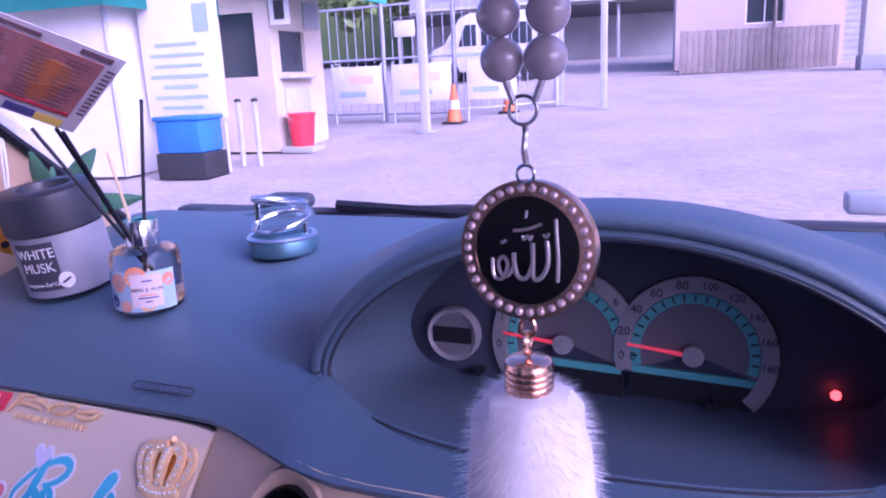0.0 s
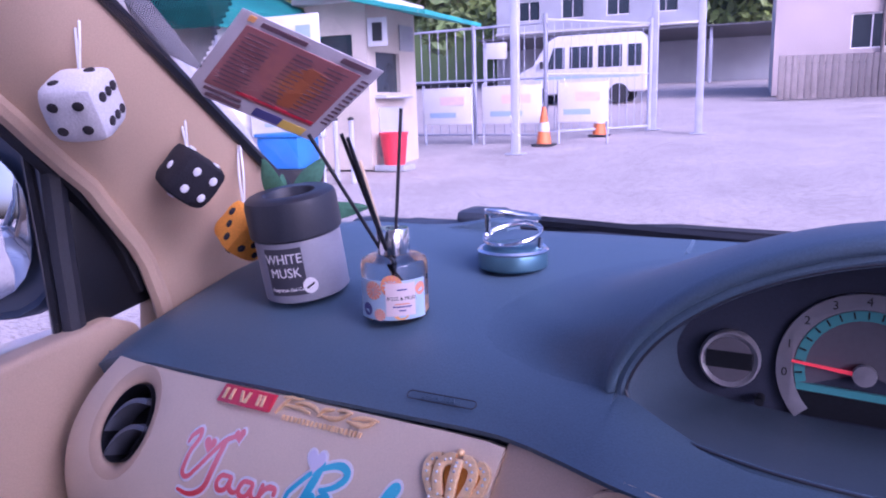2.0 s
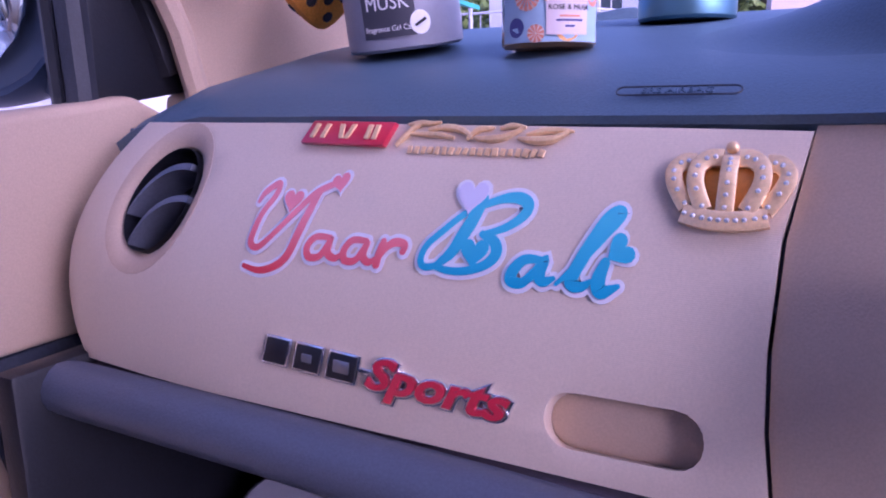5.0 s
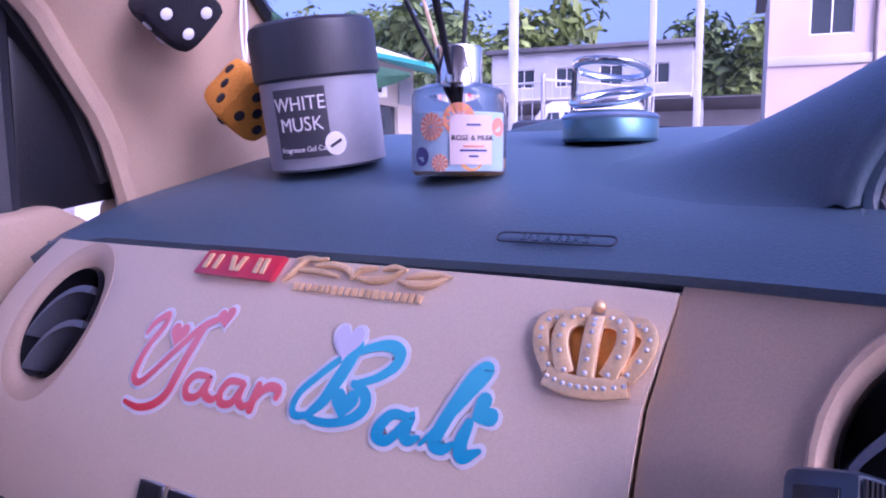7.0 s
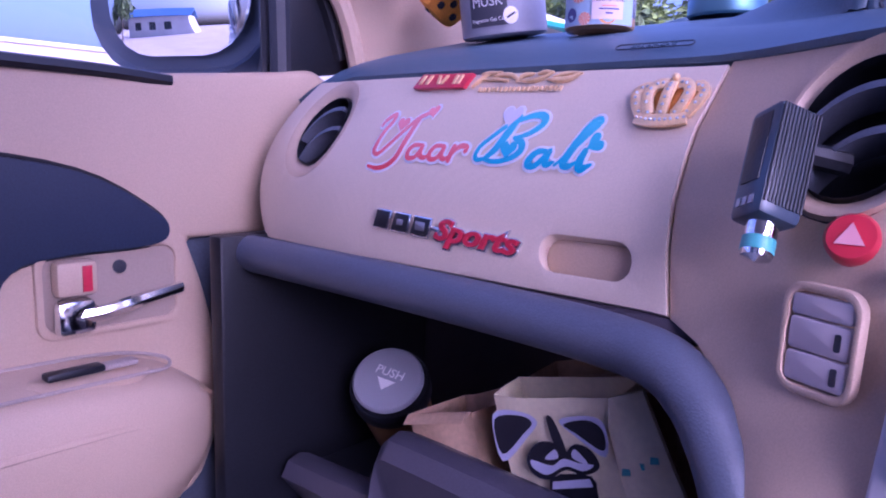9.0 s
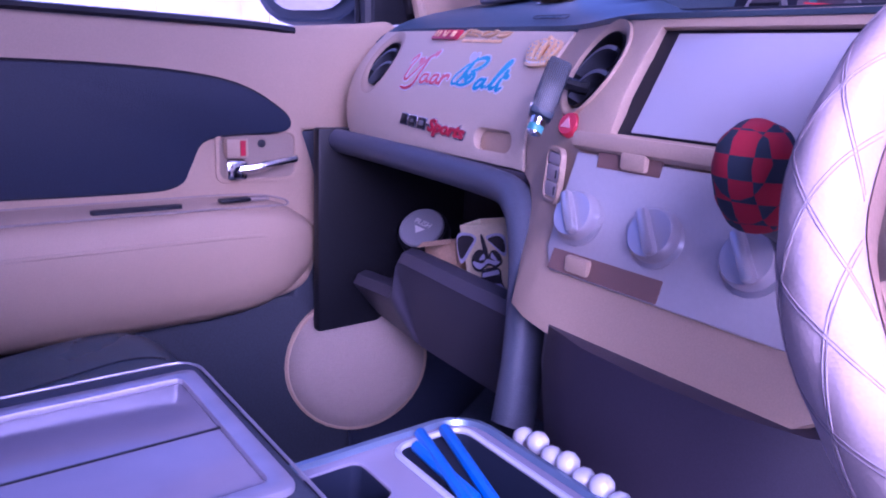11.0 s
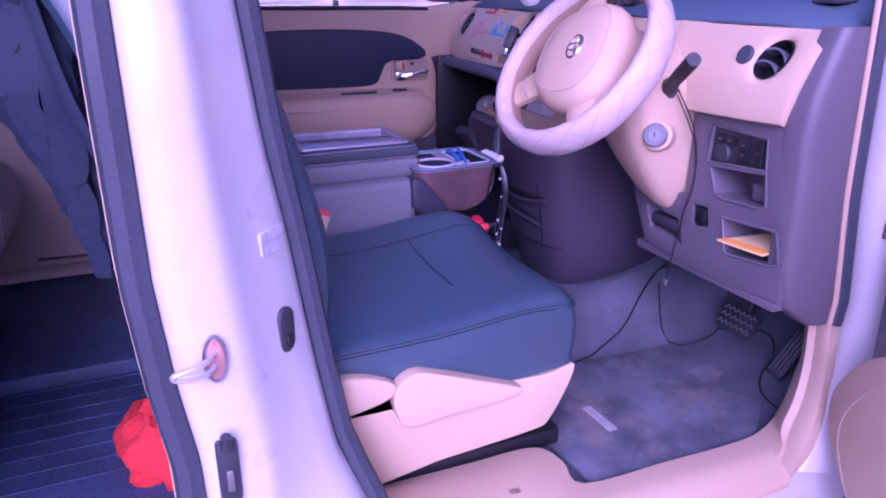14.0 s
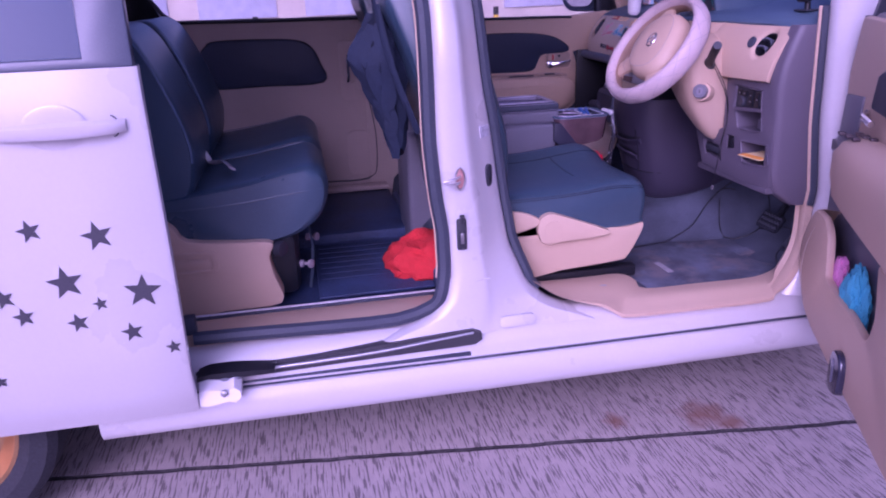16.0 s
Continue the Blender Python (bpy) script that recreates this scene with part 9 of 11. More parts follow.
blob([(-306, 896), (-304, 903), (-293, 895)], PALE, 0.0012, 3)
blob([(-324, 874), (-291, 887), (-284, 871), (-270, 858), (-262, 842), (-322, 828), (-314, 846)], INK, 0.0003, 3)
blob([(-321, 873), (-292, 885), (-289, 880), (-321, 867)], PALE, 0.0007, 1)
blob([(-318, 857), (-286, 869), (-272, 857), (-265, 843), (-320, 829), (-313, 846)], PALE, 0.0007, 2)
# the right side of the bag, folded forward along a ridge
rr = []
for xl, xm, xr, z in ((-0.281, -0.277, -0.262, 0.945), (-0.280, -0.266, -0.252, 0.925), (-0.271, -0.254, -0.238, 0.897), (-0.258, -0.240, -0.220, 0.865), (-0.224, -0.205, -0.19, 0.780)):
    rr.append([bag_at(xl, z, 0.009), bag_at(xl + 0.3 * (xm - xl), z, 0.012), bag_at(xm, z + 0.003, 0.012), bag_at(xr, z + 0.008, 0.0), bag_at(xr, z + 0.008, -0.004), bag_at(xm, z + 0.003, 0.006), bag_at(xl, z, 0.005)])
side = part("folded_side", loft(rr), CREAMP, cb, "folded side of the bag")
for k in range(3):
    part("print", prism([(-0.001, -0.003), (0.005, -0.001), (0.004, 0.003), (-0.001, 0.002)], lambda u, v, d, k=k: bag_at(-0.266 + 0.0085 * k + u, 0.900 + 0.006 * k + v, 0.0125 - 0.002 * k + d), 0, 0.0006, 0), TEAL, side, "green stamp mark")

# orange leaflet in the lower cubby and a dark box in the upper one
b = prism([(0.556, 0.566), (0.60, 0.645), (0.665, 0.63), (0.655, 0.575)], lambda u, v, d: (u, v, 0.786 + d + (v - 0.58) * 0.2), 0.0, 0.003, 0)
lf = solo("leaflet", b, mat("pale_yellow_paper", (0.80, 0.62, 0.32), 0.6), "pale yellow and orange leaflet in the cubby", "leaflet")
part("orange_band", prism([(0.558, 0.567), (0.566, 0.582), (0.658, 0.592), (0.655, 0.576)], lambda u, v, d: (u, v, 0.7895 + d + (v - 0.58) * 0.2), 0.0, 0.0008, 0), mat("orange_ink", (0.85, 0.36, 0.04), 0.6), lf, "orange printed band")
solo("small_box", box((0.615, 0.615, 0.884), (0.045, 0.04, 0.030), 0.004), LOWER, "small dark box in the upper cubby", "box")

# ---- stickers and badges on the passenger panel ----
def wider(x):
    return -0.6 + (x + 0.6) * 1.029


def on_face(m):
    """Carries flat work (x across, y up the panel, z out) on to the passenger panel."""
    def go(bm, cx, cz, roll=0.0):
        R = Matrix.Rotation(radians(roll), 4, "Z")
        for v in bm.verts:
            p = R @ v.co
            v.co = face(wider(cx + p.x), cz + p.y * 0.92, p.z)
        return bm
    return go


put = on_face(None)
b = prism([(-0.0275, -0.0065), (0.0255, -0.0065), (0.0285, 0.0065), (-0.0240, 0.0065)], lambda u, v, d: Vector((u, v, d)), 0.0, 0.0045, 0.0008)
hk = solo("red_badge", put(b, -0.4655, 1.1565, -1), RED, "red enamel badge with raised gold marks", "badge")
for u0, strokes in ((-0.0165, ((-0.0035, 0.0006), (0.0035, 0.0006))), (0.0, ((-0.0025, -0.0012), (0.0030, 0.0012))), (0.0165, ((-0.002, 0.0), (0.0025, 0.0)))):
    for du, lean_ in strokes:
        b = prism([(u0 + du - 0.0014 - lean_, -0.0036), (u0 + du + 0.0014 - lean_, -0.0036), (u0 + du + 0.0018 + lean_, 0.0044), (u0 + du - 0.0010 + lean_, 0.0044)], lambda u, v, d: Vector((u, v, d)), 0.0042, 0.0058, 0.0004)
        part("gold_mark", put(b, -0.4655, 1.1565, -1), GOLD, hk, "raised gold mark")
gs = thing("gold_script_badge", "gold scripted badge in two lines on the beige panel", "badge", (-0.39, 0.606, 1.15))
FLOURISH = [[(-0.434, 1.1575, 0.5), (-0.426, 1.1585, 1.0), (-0.419, 1.1582, 0.8), (-0.413, 1.1590, 0.4)],
            [(-0.438, 1.1450, 0.6), (-0.434, 1.1500, 1.1), (-0.429, 1.1560, 1.0), (-0.425, 1.1580, 0.5)],
            [(-0.431, 1.1520, 0.4), (-0.422, 1.1520, 0.9), (-0.412, 1.1515, 1.0), (-0.402, 1.1500, 0.5)],
            [(-0.420, 1.1545, 0.5), (-0.410, 1.1560, 1.2), (-0.399, 1.1545, 1.3), (-0.391, 1.1500, 0.6)],
            [(-0.394, 1.1490, 0.5), (-0.389, 1.1545, 1.1), (-0.383, 1.1555, 0.9), (-0.379, 1.1560, 0.3)],
            [(-0.390, 1.1500, 0.5), (-0.380, 1.1495, 1.4), (-0.371, 1.1510, 1.2), (-0.362, 1.1560, 0.5)],
            [(-0.376, 1.1555, 0.5), (-0.369, 1.1568, 1.1), (-0.361, 1.1560, 0.5)],
            [(-0.364, 1.1500, 0.5), (-0.354, 1.1490, 1.5), (-0.344, 1.1500, 1.3), (-0.336, 1.1545, 0.4)],
            [(-0.360, 1.1520, 0.4), (-0.351, 1.1540, 1.2), (-0.341, 1.1545, 1.0), (-0.334, 1.1540, 0.3)]]
for pts in FLOURISH:
    sp = spline(pts, 5)
    part("script_stroke", tube([face(wider(-0.434 + (p.x + 0.438) * 0.885), 1.1568 + (p.y - 1.1520) * 0.85, 0.0018) for p in sp], lambda f, sp=sp: 0.0013 * sp[min(len(sp) - 1, int(f * (len(sp) - 1) + 0.5))].z + 0.0003, 8), GOLD, gs)
rs_ = random.Random(11)
for i in range(19):
    part("letter_bar", put(box((0, 0, 0.0009), (rs_.uniform(0.0020, 0.0031), rs_.uniform(0.0034, 0.0042), 0.0016), 0.0004), -0.4255 + 0.0039 * i, 1.1493 - 0.00003 * i, rs_.uniform(-12, 8)), GOLD, gs)

# two script stickers
def two_tone(name, low, high, z0, z1):
    """Printed vinyl whose ink runs from one colour to another up the sticker."""
    m = mat(name, low, 0.45, grain=0.03, scale=300)
    nt = m.node_tree
    tc, sep = nt.nodes.new("ShaderNodeTexCoord"), nt.nodes.new("ShaderNodeSeparateXYZ")
    mr, mx = nt.nodes.new("ShaderNodeMapRange"), nt.nodes.new("ShaderNodeMix")
    mx.data_type = "RGBA"
    mr.inputs["From Min"].default_value, mr.inputs["From Max"].default_value = z0, z1
    mx.inputs["A"].default_value, mx.inputs["B"].default_value = (*low, 1), (*high, 1)
    nt.links.new(tc.outputs["Object"], sep.inputs[0])
    nt.links.new(sep.outputs["Z"], mr.inputs["Value"])
    nt.links.new(mr.outputs[0], mx.inputs["Factor"])
    nt.links.new(mx.outputs["Result"], nt.nodes["Principled BSDF"].inputs["Base Color"])
    return m


PINK = two_tone("pink_red_vinyl", (0.72, 0.05, 0.06), (0.85, 0.28, 0.31), 1.088, 1.118)
AQUA = two_tone("aqua_vinyl", (0.01, 0.33, 0.54), (0.08, 0.52, 0.67), 1.090, 1.122)
BACK = mat("white_vinyl", (0.80, 0.77, 0.82), 0.45, grain=0.02, scale=300)


def ribbon(pts, w, d, h=0.0005):
    """A flat brush stroke on the panel through (x, z, width factor) points."""
    sp = spline([(u, v, k) for u, v, k in pts], 6)
    rr = []
    for i, p in enumerate(sp):
        q = sp[min(i + 1, len(sp) - 1)] - sp[max(i - 1, 0)]
        n = Vector((-q.y, q.x, 0)).normalized() if q.length > 1e-9 else Vector((0, 1, 0))
        ww = w * p.z
        a, c = p + n * ww, p - n * ww
        rr.append([face(a.x, a.y, d), face(a.x, a.y, d + h), face(c.x, c.y, d + h), face(c.x, c.y, d)])
    return loft(rr)


def dot(u, v, r, d, h):
    """A round end for a brush stroke."""
    return prism([(u + r * math.cos(a), v + r * math.sin(a)) for a in [2 * math.pi * i / 14 for i in range(14)]], face, d, d + h, 0)


def script(name, label, strokes, m, w):
    """A sticker of brush strokes: a white cut edge with the coloured print on it."""
    t = thing(name, label, "sticker", (strokes[0][0][0], 0.6, 1.08), "script stickers on the panel")
    for k, s in enumerate(strokes):
        d = 0.0003 + 0.00004 * k
        b = ribbon([(u, v, (w * f + 0.0019) / w) for u, v, f in s], w, d, 0.0003)
        for u, v, f in (s[0], s[-1]):
            add(b, dot(u, v, w * f + 0.0019, d, 0.0003))
        part("white_edge", b, BACK, t, "white sticker edge")
    for k, s in enumerate(strokes):
        d = 0.0010 + 0.00004 * k
        b = ribbon(s, w, d, 0.0003)
        for u, v, f in (s[0], s[-1]):
            add(b, dot(u, v, w * f, d, 0.0003))
        part("brush_stroke", b, m, t)
    return t


pink = script("pink_script_sticker", "pink-red script sticker with white edges and a heart", [
    [(-0.5052, 1.1207, 0.6), (-0.5027, 1.1257, 1), (-0.4957, 1.1302, 1.1), (-0.4950, 1.1246, 1), (-0.5002, 1.1153, 1), (-0.5027, 1.1051, 1.1), (-0.5024, 1.0996, 1.1), (-0.4970, 1.0980, 1), (-0.4887, 1.1053, 0.9), (-0.4775, 1.1176, 1), (-0.4679, 1.1271, 1.1), (-0.4575, 1.1319, 0.9)],
    [(-0.4666, 1.1277, 1), (-0.4693, 1.1184, 1.3), (-0.4724, 1.1074, 1.4), (-0.4760, 1.0957, 1.3), (-0.4831, 1.0894, 1.2), (-0.4931, 1.0866, 1), (-0.5037, 1.0881, 0.7)],
    [(-0.4514, 1.1057, 0.8), (-0.4604, 1.1055, 1), (-0.4646, 1.1005, 1.1), (-0.4624, 1.0958, 1.1), (-0.4560, 1.0964, 1), (-0.4523, 1.1017, 1), (-0.4508, 1.1060, 0.9), (-0.4514, 1.0989, 1.2), (-0.4462, 1.0963, 1), (-0.4418, 1.0990, 0.6)],
    [(-0.4292, 1.1056, 0.8), (-0.4376, 1.1054, 1), (-0.4415, 1.1001, 1.1), (-0.4396, 1.0958, 1.1), (-0.4336, 1.0963, 1), (-0.4300, 1.1016, 1), (-0.4284, 1.1057, 0.9), (-0.4297, 1.0990, 1.2), (-0.4258, 1.0960, 1), (-0.4220, 1.0981, 0.6)],
    [(-0.4194, 1.1060, 1), (-0.4206, 1.1001, 1.2), (-0.4210, 1.0954, 1.2)],
    [(-0.4205, 1.0981, 0.8), (-0.4174, 1.1032, 1), (-0.4127, 1.1061, 1.2), (-0.4073, 1.1054, 1.1), (-0.4075, 1.1024, 1)]], PINK, 0.0017)
blue = script("aqua_script_sticker", "aqua script sticker with white edges and a pale heart", [
    [(-0.3703, 1.1282, 0.9), (-0.3730, 1.1215, 1.6), (-0.3768, 1.1132, 1.8), (-0.3814, 1.1042, 1.5), (-0.3880, 1.0979, 0.9)],
    [(-0.3873, 1.0980, 0.8), (-0.3938, 1.0966, 0.9), (-0.3969, 1.0994, 0.9), (-0.3953, 1.1059, 0.9), (-0.3881, 1.1131, 0.9), (-0.3799, 1.1203, 0.9), (-0.3726, 1.1245, 0.8)],
    [(-0.3745, 1.1233, 0.8), (-0.3625, 1.1280, 1.1), (-0.3539, 1.1291, 1.4), (-0.3484, 1.1265, 1.5), (-0.3495, 1.1216, 1.3), (-0.3570, 1.1162, 1), (-0.3661, 1.1130, 0.8)],
    [(-0.3677, 1.1128, 0.9), (-0.3609, 1.1097, 1.4), (-0.3591, 1.1047, 1.5), (-0.3639, 1.0997, 1.2), (-0.3733, 1.0965, 1), (-0.3826, 1.0961, 0.9), (-0.3885, 1.0973, 0.7)],
    [(-0.3362, 1.1040, 0.8), (-0.3444, 1.1038, 1.2), (-0.3491, 1.0992, 1.5), (-0.3497, 1.0949, 1.5), (-0.3445, 1.0940, 1.2), (-0.3392, 1.0990, 1.1), (-0.3350, 1.1049, 1), (-0.3369, 1.0984, 1.5), (-0.3346, 1.0955, 1.3), (-0.3303, 1.0971, 0.6)],
    [(-0.3286, 1.0951, 0.5), (-0.3201, 1.1040, 0.9), (-0.3106, 1.1160, 1.1), (-0.3048, 1.1243, 1.2), (-0.3071, 1.1263, 1), (-0.3113, 1.1220, 1.3), (-0.3165, 1.1112, 1.6), (-0.3214, 1.1004, 1.6), (-0.3221, 1.0958, 1.5), (-0.3176, 1.0949, 1.2), (-0.3140, 1.0973, 0.6)],
    [(-0.3086, 1.1052, 1.2), (-0.3105, 1.0978, 1.7), (-0.3084, 1.0937, 1.6), (-0.3020, 1.0965, 0.6)]], AQUA, 0.0018)


def heart(cx, cz, r, m, d, parent, roll=0.0):
    out = []
    for i in range(24):
        t = 2 * math.pi * i / 24
        x, y = r * (16 * math.sin(t) ** 3) / 17, r * (13 * math.cos(t) - 5 * math.cos(2 * t) - 2 * math.cos(3 * t) - math.cos(4 * t)) / 17
        out.append((cx + x * math.cos(roll) - y * math.sin(roll), cz + x * math.sin(roll) + y * math.cos(roll)))
    part("heart", prism(out, face, d, d + 0.0003, 0), m, parent)


for x, z, r, m, par, roll in ((-0.4551, 1.1325, 0.0056, PINK, pink, 0.3), (-0.4820, 1.1225, 0.0066, PINK, pink, 0.0), (-0.3774, 1.1290, 0.0085, None, blue, 0.0), (-0.3700, 1.1050, 0.0076, AQUA, blue, 0.0), (-0.3030, 1.1105, 0.0070, AQUA, blue, -0.9)):
    heart(x, z, r + 0.0019, BACK, 0.0008, par, roll)
    heart(x, z, r, m or mat("lilac_vinyl", (0.70, 0.66, 0.80), 0.45), 0.0013, par, roll)

# crown
cr = thing("crown_badge", "gold crown badge set with clear stones on the beige panel", "badge", (-0.272, 0.60, 1.135))
CXc, CZc = -0.2635, 1.1370


def cpt(u, v, d):
    return face(CXc + u, CZc + v, d)


def crown_strip(pts, w, lift=0.0):
    """A flat gold ribbon of half width w through (across, up, out) points."""
    sp = spline(pts, 5)
    rr = []
    for i, p in enumerate(sp):
        q = sp[min(i + 1, len(sp) - 1)] - sp[max(i - 1, 0)]
        n = Vector((-q.y, q.x, 0)).normalized() * w
        a, c = p + n, p - n
        rr.append([cpt(a.x, a.y, p.z - 0.003), cpt(a.x, a.y, p.z), cpt(p.x + n.x * 0.7, p.y + n.y * 0.7, p.z + 0.0007), cpt(p.x - n.x * 0.7, p.y - n.y * 0.7, p.z + 0.0007), cpt(c.x, c.y, p.z), cpt(c.x, c.y, p.z - 0.003)])
    return loft(rr), sp


def stone(u, v, d, r=0.0012):
    b = bmesh.new()
    bmesh.ops.create_icosphere(b, subdivisions=1, radius=r, matrix=Matrix.Translation(cpt(u, v, d)))
    part("stone", b, CRYST, cr)


b, sp = crown_strip([(-0.0165, -0.0110, 0.0042), (-0.008, -0.0132, 0.0062), (0.0, -0.0138, 0.0068), (0.008, -0.0132, 0.0062), (0.0165, -0.0110, 0.0042)], 0.0036)
part("crown_band", b, GOLD, cr, "gold crown band")
for i in range(10):
    p = sp[1 + i * 2] if 1 + i * 2 < len(sp) else sp[-1]
    stone(p.x, p.y, p.z + 0.0006)
ARCHES = ([(-0.0150, -0.0085, 0.0040), (-0.0205, -0.0010, 0.0045), (-0.0222, 0.0050, 0.0040), (-0.0190, 0.0088, 0.0035), (-0.0140, 0.0092, 0.0030)],
          [(-0.0080, -0.0100, 0.0055), (-0.0125, -0.0005, 0.0065), (-0.0125, 0.0065, 0.0060), (-0.0085, 0.0102, 0.0052), (-0.0030, 0.0106, 0.0045)],
          [(0.0, -0.0105, 0.0062), (0.0, 0.0, 0.0078), (0.0, 0.0075, 0.0070), (0.0, 0.0112, 0.0052)],
          [(0.0080, -0.0100, 0.0055), (0.0125, -0.0005, 0.0065), (0.0125, 0.0065, 0.0060), (0.0085, 0.0102, 0.0052), (0.0030, 0.0106, 0.0045)],
          [(0.0150, -0.0085, 0.0040), (0.0205, -0.0010, 0.0045), (0.0222, 0.0050, 0.0040), (0.0190, 0.0088, 0.0035), (0.0140, 0.0092, 0.0030)])
for pts in ARCHES:
    b, sp = crown_strip(pts, 0.0034)
    part("crown_arch", b, GOLD, cr, "gold crown arch")
    for i in range(6):
        p = sp[1 + int(i * (len(sp) - 3) / 5.5)]
        stone(p.x, p.y, p.z + 0.0006)
b = bmesh.new()
bmesh.ops.create_uvsphere(b, u_segments=14, v_segments=8, radius=0.0027, matrix=Matrix.Translation(cpt(0.0, 0.0148, 0.004)))
part("crown_ball", b, GOLD, cr)
part("crown_back", prism([(-0.0215, 0.005), (-0.0150, -0.012), (0.0150, -0.012), (0.0215, 0.005), (0.013, 0.0100), (0, 0.011), (-0.013, 0.0100)], cpt, 0.0, 0.0022, 0.0006), mat("deep_gold_enamel", (0.70, 0.30, 0.04), 0.35, metal=0.3, grain=0.05, scale=500), cr, "deep gold back plate")

# lettered chrome badge
tr = thing("chrome_letter_badge", "chrome-edged badge of black blocks and red word on the panel", "badge", (-0.43, 0.56, 1.04))
def stretched(b, k):
    for v in b.verts:
        v.co.x *= k
    return b


for cx, w, hollow in ((-0.4775, 0.0165, 0.0), (-0.4580, 0.0175, 0.35), (-0.4375, 0.0185, 0.50)):
    h = 0.0085
    b = prism([(-w / 2 - 0.001, -h), (w / 2 - 0.001, -h), (w / 2 + 0.001, h), (-w / 2 + 0.001, h)], lambda u, v, d: Vector((u, v, d)), 0.0004, 0.0028, 0.0008)
    part("mark_edge", put(b, cx, 1.0460 - (cx + 0.457) * 0.06, -3.5), CHROME, tr, "chrome edge")
    q = 0.84
    b = prism([(-w / 2 * q - 0.001, -h * q), (w / 2 * q - 0.001, -h * q), (w / 2 * q + 0.001, h * q), (-w / 2 * q + 0.001, h * q)], lambda u, v, d: Vector((u, v, d)), 0.0024, 0.0036, 0.0004)
    part("mark_face", put(b, cx, 1.0460 - (cx + 0.457) * 0.06, -3.5), BLACK, tr, "black enamel face")
    if hollow:
        b = prism(rounded(w * hollow, h * 0.8 * hollow * 2, 0.0008), lambda u, v, d: Vector((u, v, d)), 0.0034, 0.0042, 0.0003)
        part("mark_inset", put(b, cx, 1.0460 - (cx + 0.457) * 0.06, -3.5), STEEL, tr)
txt, cx, cz, sz, k, sh = "Sports", -0.3890, 1.0420, 0.0235, 1.15, 0.30
part("letter_edge", put(stretched(letters(txt, Matrix.Translation((0, 0, 0.0008)), sz, 0.0016, sh, 1.0, 0.0008, offset=0.0013), k), cx, cz, -3.5), CHROME, tr)
part("letter_face", put(stretched(letters(txt, Matrix.Translation((0, 0, 0.0032)), sz, 0.0012, sh, 1.0, offset=0.0006), k), cx, cz, -3.5), RED, tr, "red chrome-edged letters")
part("letter_edge", put(box((0, 0, 0.0012), (0.010, 0.0035, 0.0022), 0.0005), -0.424, 1.0445, -3), CHROME, tr)

# ---- pendant hanging from the windscreen header ----
PX, PY = 0.0368, 0.4245
pen = thing("hanging_pendant", "pendant of grey pearls, black medallion and white fur tassel", "pendant", (PX, PY, 1.27))
pearl = bmesh.new()
bmesh.ops.create_uvsphere(pearl, u_segments=24, v_segments=14, radius=0.0067)
pearl_me = finish(pearl, "pearl", mat("grey_pearl", (0.42, 0.385, 0.42), 0.16, coat=0.8, stain=0.05))
for s in (-1, 1):
    for i in range(14):
        o = piece("pearl", pearl_me, pose(PX + s * (0.0068 + 0.0009 * min(i, 3)), PY, 1.4187 + 0.0132 * i), pen)
    part("cord", tube([(PX + s * 0.003, PY, 1.405), (PX + s * 0.0068, PY, 1.414), (PX + s * 0.0095, PY, 1.60)], 0.0006, 5), STEEL, pen)
    part("cord_link", tube([(PX + s * 0.0035, PY, 1.4065), (PX + s * 0.0058, PY, 1.4125)], 0.0013, 6), STEEL, pen)
part("split_ring", tube([(PX - 0.0005 + 0.0044 * math.cos(a), PY, 1.4035 + 0.0044 * math.sin(a)) for a in [2 * math.pi * i / 24 for i in range(24)]], 0.0006, 6, closed=True), STEEL, pen, "steel split ring")
part("chain_link", tube([(PX, PY + 0.001 * math.sin(i), 1.399 - 0.0015 * i) for i in range(9)], 0.0011, 6), STEEL, pen)
part("small_ring", tube([(PX + 0.0028 * math.cos(a), PY, 1.3838 + 0.0028 * math.sin(a)) for a in [2 * math.pi * i / 18 for i in range(18)]], 0.0006, 6, closed=True), CHROME, pen)
MN = frame_of((PX, PY, 1.3592), (-0.06, -0.985, 0.10))
med = part("medallion", lathe([(0.0, -0.006), (0.021, -0.006), (0.0228, -0.004), (0.0228, 0.000), (0.0225, 0.0012), (0.0175, 0.0012), (0.0172, 0.0)], MN, 56), ROSEGOLD, pen, "rose gold medallion")
part("black_face", lathe([(0.0, 0.0004), (0.0175, 0.0004), (0.0175, -0.001), (0.0, -0.001)], MN, 48), mat("black_enamel", (0.004, 0.004, 0.006), 0.2), med, "black enamel face")
st_me = bmesh.new()
bmesh.ops.create_icosphere(st_me, subdivisions=2, radius=0.00145)
st_me = finish(st_me, "stone", mat("pink_crystal", (0.62, 0.48, 0.50), 0.05, metal=0.45, coat=0.8))
for i in range(34):
    a = 2 * math.pi * i / 34
    piece("stone", st_me, MN @ Matrix.Translation((0.0200 * math.cos(a), 0.0200 * math.sin(a), 0.0012)), med)
SIL = mat("dull_silver_line", (0.45, 0.42, 0.44), 0.35, metal=0.6)
